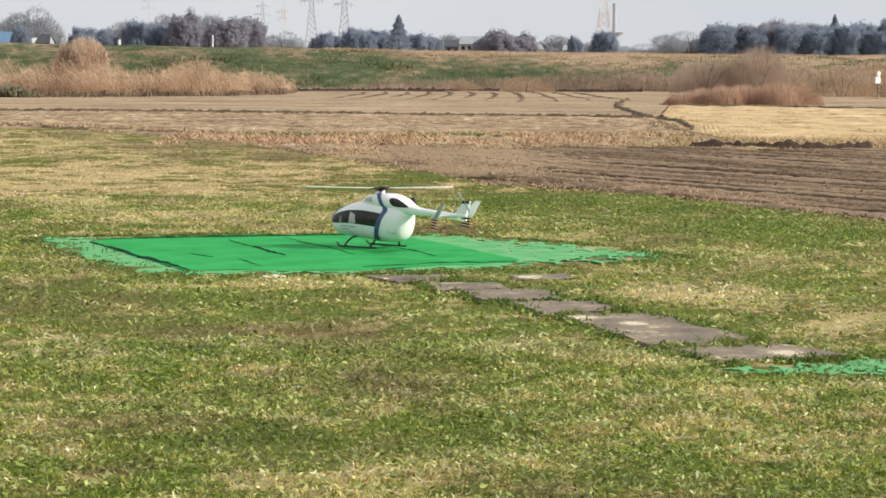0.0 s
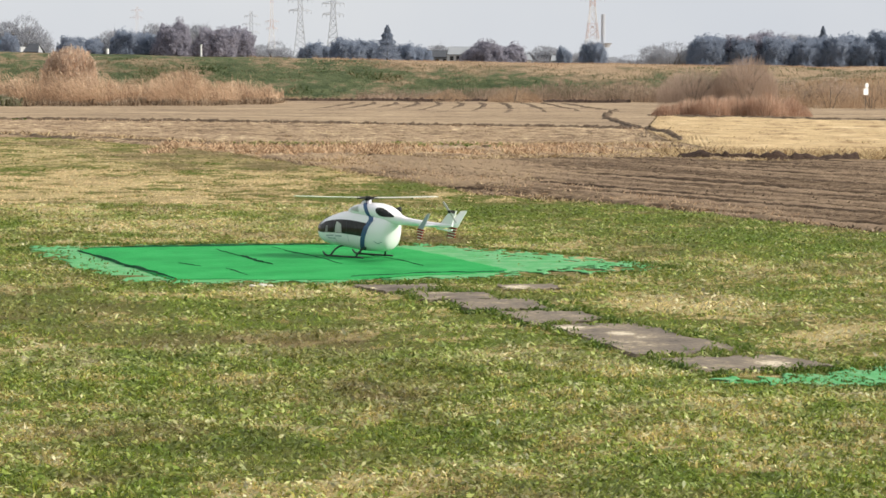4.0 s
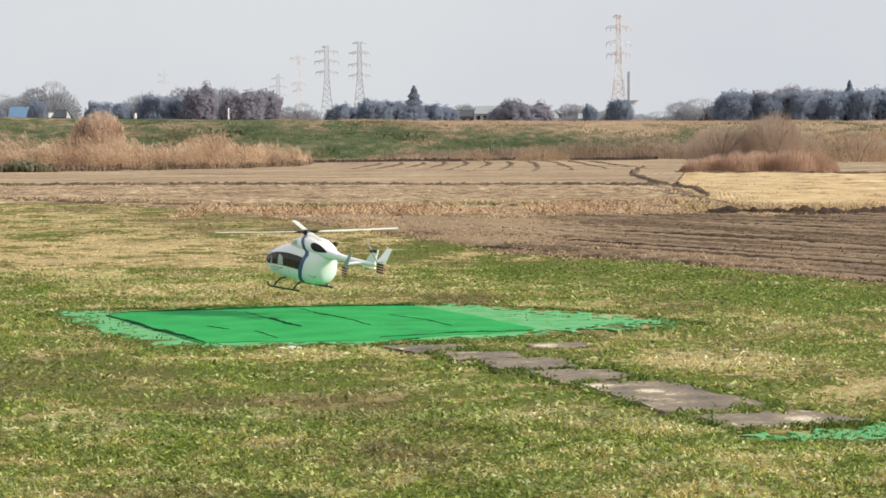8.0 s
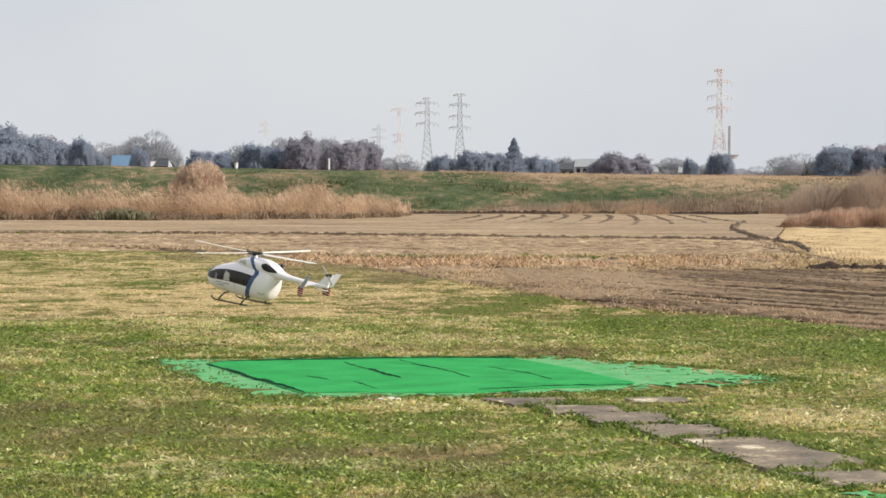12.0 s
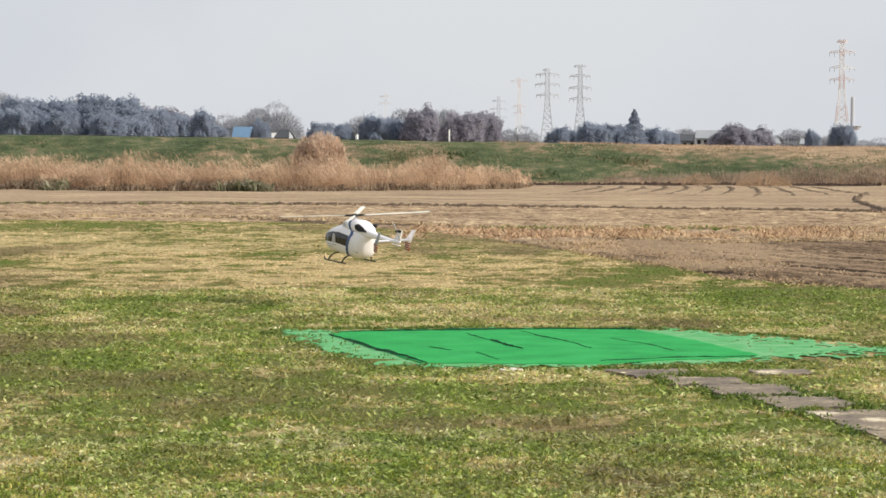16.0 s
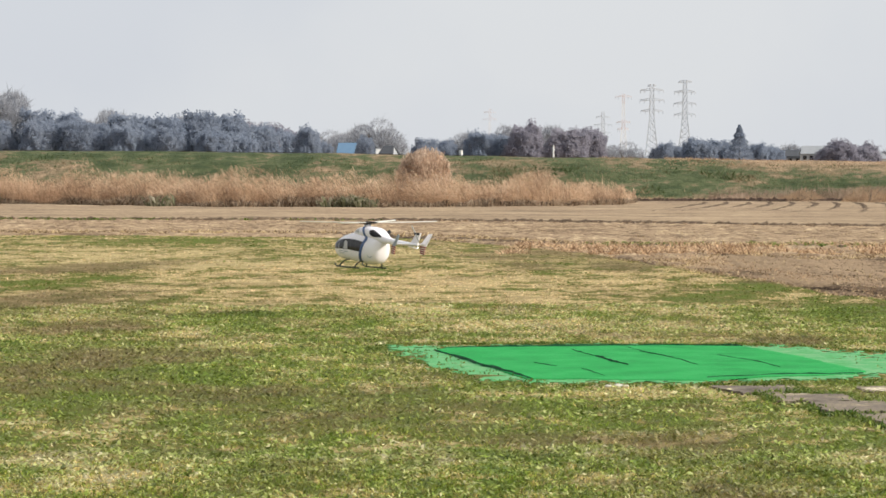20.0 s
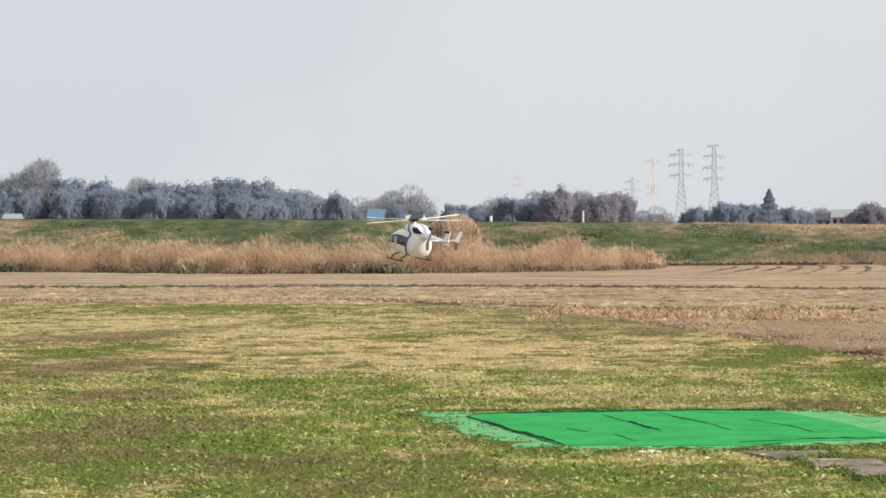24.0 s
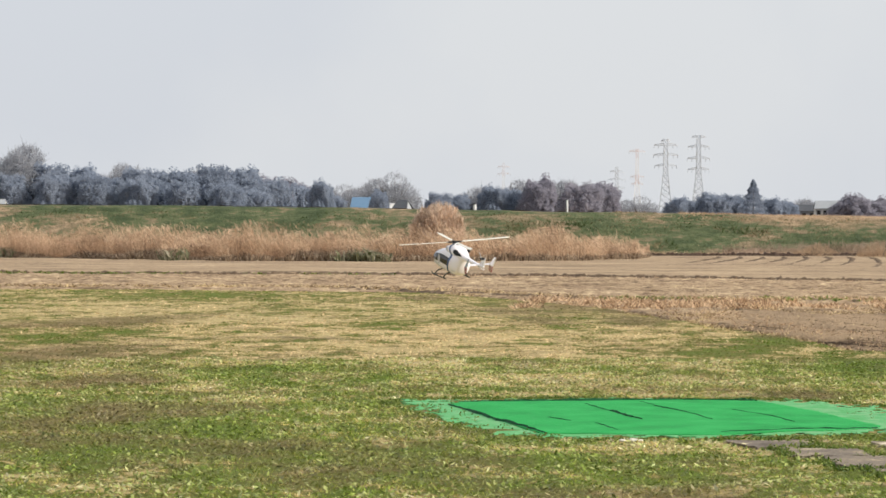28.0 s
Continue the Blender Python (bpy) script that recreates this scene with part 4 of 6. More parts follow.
tagged(tufts, "grass creeping over the rims of mats and slabs", "grass", kind="stuff")


def field_litter(n, lo, hi, x0, x1, h, w, lean, seed, floor=0.3):
    x = rng.uniform(x0, x1, n)
    y = lo(x) + (hi(x) - lo(x)) * rng.uniform(0, 1, n)
    k = (fractal(x * 0.6, y * 0.25, seed) > floor) & (hi(x) > lo(x))
    x, y = x[k], y[k]
    m = len(x)
    return blades(np.stack([x, y, np.full(m, -0.02)], 1), h * rng.uniform(0.4, 1.5, m), w * rng.uniform(0.5, 1.5, m), rng.uniform(0.7, 1.5, m))


DITCH = line((7.3, 49.6), (7.45, 49.5), (8.2, 48.6), (9.0, 48.2), (9.9, 48.1), (10.7, 48.3), (12.5, 49.2))
lower = lambda x: np.where(x < 0.4, EDGE(x) + 0.3, PLOUGH_TOP(x))
litter = put("straw_litter", *join(field_litter(90000, lower, BUND, -20, 10, 0.07, 0.05, 1.4, 101, 0.38), field_litter(34000, lower, lambda x: lower(x) + 5 + 0 * x, -6, 9.5, 0.10, 0.035, 1.4, 103, 0.42), field_litter(9000, lambda x: EDGE(x) + 0.2, lambda x: np.minimum(EDGE(x) + 9, 52) - 1.5 * np.maximum(x - 1, 0), 0.3, 5.0, 0.04, 0.05, 1.4, 107, 0.42),
                                   field_litter(14000, lambda x: np.interp(x, [-24, -9, -4.5, -1.5, 3.4, 8.8], [66, 67, 61.5, 56.3, 55.9, 57.9]), lambda x: np.interp(x, [-24, -9, -4.5, -1.5, 3.4, 8.8], [67.2, 68.4, 63, 57.6, 57.2, 59.2]), -24, 8.8, 0.15, 0.06, 1.4, 104, 0.3)), m_litter)
tagged(litter, "loose dry straw and stubble tufts on the soil", "straw", kind="stuff")
m_red_litter = blades_material("weathered_straw", [(0.22, (0.20, 0.115, 0.062)), (0.5, (0.54, 0.355, 0.21)), (0.78, (0.84, 0.63, 0.41))], 0.9, 0.7)
litter = put("weathered_straw", *join(field_litter(42000, lambda x: EDGE(x) + 0.4, lambda x: np.minimum(EDGE(x) + 9, 55) - 1.2 * np.maximum(x - 1, 0), -5, 5.5, 0.075, 0.035, 1.4, 111, 0.40), field_litter(34000, lambda x: np.full(len(x), 50.0), lambda x: np.full(len(x), 57.5), -3.0, 8.2, 0.16, 0.05, 1.4, 112, 0.43)), m_red_litter)
tagged(litter, "reddish weathered straw scattered over bare soil", "straw", kind="stuff")
n = 2600
x = np.concatenate([rng.uniform(-1.5, 6.5, 1100), rng.uniform(-24, -16.5, 1100), rng.uniform(-16.5, -9, 400)])
y = np.where(np.arange(n) < 1100, 56.6, BUND(x) - 0.2) + rng.normal(0, 0.6, n) * np.where(np.arange(n) < 1100, 1, 0.5)
k = fractal(x * 0.7, 0 * x, 118) > 0.42
x, y, n = x[k], y[k], int(k.sum())
row_weeds = put("row_weeds", *blades(np.stack([x, y, np.full(n, -0.02)], 1), rng.uniform(0.06, 0.2, n), rng.uniform(0.02, 0.06, n), rng.uniform(0.5, 1.4, n), two=True), m_rim)
tagged(row_weeds, "green weeds growing in rows of straw", "weeds", kind="stuff")
litter = put("straw_litter", *join(field_litter(50000, PLOUGH_TOP, STRAW_TOP, 8.9, 27, 0.06, 0.06, 1.4, 105, 0.2), field_litter(12000, DITCH, lambda x: DITCH(x) + 3.0, 7.3, 12.5, 0.24, 0.035, 1.3, 106, 0.2), field_litter(2600, lambda x: DITCH(x) - 0.75, lambda x: DITCH(x) - 0.5, 7.3, 11.5, 0.07, 0.04, 1.4, 109, 0.2)), m_litter)
tagged(litter, "yellow cut straw lying over the field", "straw", kind="stuff")
clods = put("soil_clods", *field_litter(110000, EDGE, PLOUGH_TOP, 2.4, 12, 0.06, 0.06, 1.2, 108, 0.25), m_clod)
tagged(clods, "loose clods of ploughed soil", "soil clods", kind="stuff")
edge_straw = put("edge_straw", *join(field_litter(16000, lambda x: EDGE(x) - 0.5, lambda x: EDGE(x) + 1.3, -4, 7, 0.05, 0.035, 1.4, 115, 0.35), field_litter(14000, EDGE, lambda x: PLOUGH_TOP(x) - 4.5 * np.maximum(x - 2, 0), 0.4, 3.6, 0.07, 0.045, 1.4, 117, 0.36)), m_litter)
tagged(edge_straw, "straw and dead grass where the lawn meets the soil", "straw", kind="stuff")
fringe = put("edge_weeds", *join(*[field_litter(9000, lambda x: EDGE(x) - 0.7, lambda x: EDGE(x) + 0.4, a, b, 0.03, 0.03, 1.2, 110, 0.25) for a, b in ((-20, -4), (-4, 2), (2, 7))]), m_blade)
tagged(fringe, "taller weeds along the lawn's edge", "weeds", kind="stuff")

flecks = put("furrow_straw", *field_litter(12000, lambda x: EDGE(x) + 0.5, PLOUGH_TOP, 3.6, 12, 0.03, 0.03, 1.4, 116, 0.40), m_red_litter)
tagged(flecks, "flecks of straw turned up in the furrows", "straw", kind="stuff")
m_tangle = blades_material("broken_stems", [(0.2, (0.13, 0.09, 0.06)), (0.5, (0.34, 0.25, 0.17)), (0.8, (0.62, 0.50, 0.37))], 0.6, 0.7)
bund_grass = put("bund_grass", *field_litter(12000, lambda x: BUND(x) - 0.5, lambda x: BUND(x) + 0.5, -24, 10.5, 0.12, 0.05, 1.4, 113, 0.42), m_tangle)
bund_straw = put("bund_straw", *field_litter(9000, lambda x: BUND(x) - 0.35, lambda x: BUND(x) + 0.25, -24, 10.5, 0.13, 0.045, 1.4, 114, 0.36), m_red_litter)
tagged(bund_straw, "orange-brown straw caught on the low bund", "straw", kind="stuff")
tagged(bund_grass, "dead grass and straw along the low bund", "dead grass", kind="stuff")

# ---- reeds before the bank ----
REED_LINE = line((-60, 150), (-39, 145), (-30.7, 137), (-23, 130), (-17.7, 131.5), (-11.6, 131), (-6, 136), (-1.7, 146), (-0.9, 158))


def REED_FRONT(x):
    return REED_LINE(x) + 2.6 * (fractal(x * 0.55, 0 * x, 126) - 0.5)


def reed_top(x, y, seed=120):
    """Height of the reeds over the plan: rounded clumps and gaps."""
    return np.interp(x, [-5.5, -3.2, -1], [2.0, 1.55, 0.75]) * (0.12 + 1.5 * (fractal(x * 0.42, y * 0.25, seed) - 0.22).clip(0, 1) + 0.42 * vnoise(x * 1.3, y * 0.6, seed + 6))


def reed_way(x, y):
    """The bearing in which the stems of a clump lean."""
    return np.pi * (0.55 + 0.9 * fractal(x * 0.35, y * 0.2, 128)) + rng.normal(0, 0.7, len(x))


def reed_stand(n, x0, x1, depth):
    x = rng.uniform(x0, x1, n)
    y = REED_FRONT(x) + depth * rng.uniform(0, 1, n) ** 1.4
    hh = reed_top(x, y) * rng.uniform(0.45, 1.02, n)
    return blades(np.stack([x, y, np.full(n, -0.05)], 1), hh, rng.uniform(0.008, 0.022, n), np.abs(rng.normal(0.30, 0.35, n)).clip(0, 1.3), two=True, way=reed_way(x, y))


def reed_plumes(n, x0, x1, depth):
    """Plumes, bent leaves and broken stems filling the stand."""
    x = rng.uniform(x0, x1, n)
    y = REED_FRONT(x) - 0.2 + depth * rng.uniform(0, 1, n) ** 1.6
    z = reed_top(x, y) * rng.uniform(0.03, 0.93, n) ** 0.8
    return blades(np.stack([x, y, z], 1), rng.uniform(0.10, 0.42, n), rng.uniform(0.018, 0.06, n), rng.uniform(0.4, 2.2, n), way=reed_way(x, y))


reeds = put("reed_bed", *join(reed_stand(26000, -52, -1.0, 15), reed_plumes(110000, -52, -1.0, 12)), m_reed)
tagged(reeds, "tall dry tan reeds along the foot of the bank", "reeds", kind="stuff")
x = rng.uniform(-52, -1, 16000)
V = blades(np.stack([x, REED_FRONT(x) - 1.0 + 2.2 * rng.uniform(0, 1, len(x)), np.full(len(x), -0.05)], 1), rng.uniform(0.3, 1.0, len(x)) * (0.2 + 1.6 * (fractal(x * 0.5, 0 * x, 129) - 0.15).clip(0, 1)), rng.uniform(0.02, 0.06, len(x)), rng.uniform(0.8, 1.5, len(x)), two=True)
reeds = put("reed_understorey", *V, m_tangle)
tagged(reeds, "broken russet stems at the reeds' foot", "reeds", kind="stuff")
m_vine = blades_material("green_vines", [(0.2, (0.12, 0.13, 0.065)), (0.5, (0.27, 0.265, 0.155)), (0.85, (0.56, 0.50, 0.38))], 0.4, 0.6)
for cx, cy, rx, n in ((-15.4, 131.2, 1.2, 420), (-38.5, 143.5, 1.0, 200), (-25.5, 132.5, 0.8, 90)):
    x = cx + rx * rng.normal(0, 0.5, n)
    V = blades(np.stack([x, REED_FRONT(x) - 1.6 + 1.6 * rng.uniform(0, 1, n), np.full(n, -0.05)], 1), rng.uniform(0.25, 1.0, n), rng.uniform(0.05, 0.16, n), rng.uniform(0.5, 1.4, n), two=True)
    ob = put("vine_patch", *V, m_vine)
    tagged(ob, "low tangle of green vines before the reeds", "vines", kind="stuff")
n = 7000
a, r = rng.uniform(0, 2 * np.pi, n), 1.75 * np.sqrt(rng.uniform(0, 1, n))
cx, cy, dome = -14.9 + r * np.cos(a), 166 + r * np.sin(a), 3.15 * (1 - 0.45 * (r / 1.75) ** 5) * (0.9 + 0.2 * vnoise(r * np.cos(a) * 1.3 + 40, r * np.sin(a) * 1.3, 127))
V = join(blades(np.stack([cx, cy, np.full(n, -0.05)], 1)[:2000], (dome * rng.uniform(0.6, 1.0, n))[:2000], 0.05, np.abs(rng.normal(0.12, 0.15, 2000)), two=True),
         blades(np.stack([cx, cy, dome * rng.uniform(0.05, 0.95, n) ** 0.5], 1), rng.uniform(0.15, 0.5, n), rng.uniform(0.03, 0.09, n), rng.uniform(0.1, 1.8, n), two=True))
m_plume = blades_material("pale_reed_plumes", [(0.3, (0.42, 0.31, 0.225)), (0.5, (0.64, 0.49, 0.37)), (0.7, (0.82, 0.67, 0.53))], 0.55, 0.3, 0.7, 0.5)
tall_reed = put("tall_reed_clump", *V, m_plume)
tagged(tall_reed, "rounded clump of very tall dry reed", "reeds")


def bank_growth(n, x0, x1, y0, y1, h, w, seed, floor, lean=1.1):
    x, y = rng.uniform(x0, x1, n), rng.uniform(y0, y1, n)
    k = fractal(x * 0.10, y * 0.14, seed) > floor
    x, y = x[k], y[k]
    m = len(x)
    return blades(np.stack([x, y, bank_height(x, y) - 0.05], 1), h * rng.uniform(0.4, 1.6, m) * (0.4 + 1.1 * fractal(x * 0.5, y * 0.5, seed + 4)), w * rng.uniform(0.5, 1.5, m), rng.uniform(0.6, lean, m))


growth = put("bank_weeds", *join(bank_growth(44000, -62, 50, 176, 192, 0.22, 0.08, 130, 0.4, 1.3), bank_growth(9000, -12, 14, 178, 189, 0.36, 0.12, 131, 0.5, 1.3)), m_bank_green)
tagged(growth, "green and brown weeds covering the bank", "weeds", kind="stuff")
growth = put("bank_dry_grass", *join(bank_growth(42000, 5.5, 46, 191, 199, 0.15, 0.05, 133, 0.3, 1.4), bank_growth(2200, 1, 8, 192, 199, 0.2, 0.14, 134, 0.42, 1.45), bank_growth(700, -4, 3, 193, 199, 0.18, 0.14, 138, 0.45, 1.45), bank_growth(22000, -3, 45, 171, 179, 0.42, 0.05, 135, 0.35, 1.2), bank_growth(5000, -60, -12, 178, 188, 0.3, 0.10, 137, 0.5, 1.2)), m_rust)
tagged(growth, "rusty dry grass tufts on the bank", "dry grass", kind="stuff")


# a belt of dry scrub where the bank's foot comes nearer
m_scrub = blades_material("dry_scrub", [(0.30, (0.14, 0.11, 0.075)), (0.46, (0.30, 0.22, 0.16)), (0.60, (0.45, 0.335, 0.25)), (0.8, (0.64, 0.52, 0.42))], 0.4, 0.25)


def scrub_at(n, low, high):
    x = rng.uniform(4, 52, n)
    y = np.interp(x, [-10, 10, 25, 45, 90], [174, 177, 170, 148, 138]) + 6 * rng.uniform(0, 1, n)
    top = np.interp(x, [4, 10, 16, 22, 52], [0.35, 0.55, 1.0, 1.5, 1.7]) * (0.25 + 1.1 * fractal(x * 0.5, y * 0.25, 166) + 0.4 * vnoise(x * 1.6, y * 0.8, 168))
    return x, y, top, top * rng.uniform(low, high, n)


x, y, top, z = scrub_at(14000, 0, 0.3)
stems = blades(np.stack([x, y, bank_height(x, y) - 0.05 + 0 * z], 1), top * rng.uniform(0.5, 1.05, len(x)), rng.uniform(0.012, 0.03, len(x)), np.abs(rng.normal(0.25, 0.4, len(x))).clip(0, 1.4))
x, y, top, z = scrub_at(26000, 0.05, 0.9)
twigs = blades(np.stack([x, y, bank_height(x, y) + z], 1), rng.uniform(0.12, 0.45, len(x)), rng.uniform(0.02, 0.06, len(x)), rng.uniform(0.1, 1.9, len(x)))
scrub = put("dry_scrub", *join(stems, twigs), m_scrub)
tagged(scrub, "brown and pinkish dry scrub along the bank's foot", "scrub", kind="stuff")


# ---- shrubs ----
def shrub(x, y, height, spread, material, label, n=1500):
    t = thing("shrub", label, "shrub", "shrubs before the bank", at=(x, y, -0.05), turn=random.uniform(0, 360))
    for _ in range(7):
        bm = bmesh.new()
        a, l = random.uniform(0, 6.28), random.uniform(0.5, 0.9)
        top = Vector((math.cos(a) * spread * 0.55 * random.random(), math.sin(a) * spread * 0.55 * random.random(), height * l))
        tube(bm, [(0.15 * math.cos(a), 0.15 * math.sin(a), 0), top * 0.5 + Vector((0, 0, 0.1)), top], 0.035, 5, 0.01)
        part("limb", bm, m_bark, t)
    rr = 1.15 * spread * np.sqrt(rng.uniform(0, 1, n))
    aa = rng.uniform(0, 2 * np.pi, n)
    z = height * 0.85 * np.clip(1 - (rr / spread / 1.15) ** 2, 0.02, 1) ** 0.75 * rng.uniform(0.0, 1.0, n) ** 0.8 * (0.45 + 0.9 * fractal(rr * np.cos(aa) * 1.6 + x, rr * np.sin(aa) * 1.6, 161))
    P = np.stack([rr * np.cos(aa), rr * np.sin(aa), z], 1)
    ln = height * rng.uniform(0.08, 0.24, n)
    V, F = blades(P, ln, rng.uniform(0.008, 0.026, n), rng.uniform(0.0, 2.5, n), two=True)
    put("crown", V, F, material, t)
    return t


def thicket(x, y, height, spread, material, label, n):
    """A low shrub of fine stems that fan up from the ground."""
    t = thing("shrub", label, "shrub", "shrubs before the bank", at=(x, y, -0.05), turn=random.uniform(0, 360))
    for k in range(8):
        bm = bmesh.new()
        a, l = k * 0.785 + random.uniform(-0.3, 0.3), random.uniform(0.6, 0.9)
        tube(bm, [(0.1 * math.cos(a), 0.1 * math.sin(a), 0), (0.3 * spread * math.cos(a), 0.3 * spread * math.sin(a), height * 0.5 * l), (0.45 * spread * math.cos(a), 0.45 * spread * math.sin(a), height * l)], 0.02, 5, 0.006)
        part("limb", bm, m_bark, t)
    rr, aa = spread * np.sqrt(rng.uniform(0, 1, n)), rng.uniform(0, 2 * np.pi, n)
    px, py = rr * np.cos(aa), rr * np.sin(aa)
    top = height * np.clip(1.05 - (rr / spread) ** 3, 0.2, 1) * (0.55 + 0.75 * fractal(px * 1.7 + x, py * 1.7, 163))
    z = top * rng.uniform(0, 0.8, n) ** 1.2
    put("crown", *blades(np.stack([px, py, z], 1), (top - z).clip(0.1, 0.5) * rng.uniform(0.7, 1.3, n), rng.uniform(0.006, 0.016, n), np.abs(rng.normal(0.3, 0.35, n)), two=True, way=aa + rng.normal(0, 0.8, n)), material, t)
    return t


def willow(x, y, height, spread, label, n=9000, low=0.12):
    """A bare shrub willow: dark limbs forking from the ground, a fan of fine upright twigs."""
    t = thing("willow", label, "willow shrub", "willows before the bank", at=(x, y, -0.05), turn=random.uniform(0, 360))
    ends = []
    for k in range(9):
        a = k * 0.7 + random.uniform(-0.2, 0.2)
        d = Vector((math.cos(a), math.sin(a), 0))
        reach, rise = spread * random.uniform(0.25, 0.7), height * random.uniform(0.5, 0.72)
        pts = [d * 0.08, d * reach * 0.3 + Vector((0, 0, rise * 0.4)), d * reach * 0.7 + Vector((0, 0, rise * 0.75)), d * reach + Vector((0, 0, rise))]
        bm = bmesh.new()
        tube(bm, pts, 0.055, 6, 0.018)
        part("limb", bm, m_bark, t)
        ends += [(pts[1], pts[2]), (pts[2], pts[3]), (pts[2], pts[3])]
    bm = bmesh.new()
    for p, q in ends:
        for _ in range(3):
            b = p.lerp(q, random.random())
            e = b + Vector((b.x * 0.5 + random.uniform(-0.25, 0.25), b.y * 0.5 + random.uniform(-0.25, 0.25), height * random.uniform(0.12, 0.25)))
            tube(bm, [b, b.lerp(e, 0.5) + Vector((0, 0, 0.03)), e], 0.014, 4, 0.005)
    tagged(part("branches", bm, m_bark, t), kind="stuff")
    rr, aa = spread * np.sqrt(rng.uniform(0, 1, n)), rng.uniform(0, 2 * np.pi, n)
    top = height * np.sqrt(np.clip(1 - 0.8 * (rr / spread) ** 2, 0.05, 1)) * (0.85 + 0.25 * fractal(rr * np.cos(aa) * 1.8 + x, rr * np.sin(aa) * 1.8, 165))
    z = top * rng.uniform(low, 0.92, n) ** 0.8
    put("crown", *blades(np.stack([rr * np.cos(aa), rr * np.sin(aa), z], 1), height * rng.uniform(0.06, 0.2, n), rng.uniform(0.006, 0.014, n), np.abs(rng.normal(0.35, 0.4, n)), two=True, way=aa + rng.normal(0, 0.8, n)), m_twig, t)
    return t


for x, y, h, s in ((15.6, 107.2, 0.62, 0.75), (16.5, 107.6, 0.85, 0.9), (17.5, 107.0, 0.95, 0.95), (18.6, 107.5, 0.98, 1.0), (19.7, 106.8, 1.0, 1.0), (20.6, 107.4, 0.9, 0.85), (21.3, 107.8, 0.6, 0.6)):
    thicket(x, y, h, s, m_shrub, "low russet winter shrub at the field's edge", 2600)
willow(23.3, 132, 2.85, 1.65, "bare grey-brown willow shrub, the tallest of its row", 8500, 0.16)
willow(20.7, 133, 2.15, 1.95, "bare grey-brown willow shrub, low and broad", 9000)
for x, y, h, s in ((26.5, 140, 1.5, 1.4), (29.2, 139, 1.4, 1.5), (32.0, 141, 1.4, 1.6), (14.0, 165, 1.3, 1.6), (10.0, 171, 1.0, 1.4), (34.8, 150, 1.9, 1.8)):
    shrub(x, y, h, s, m_rust, "dry rusty scrub below the bank", 2200)

# ---- trees and things beyond the bank ----
FAR = 1.4


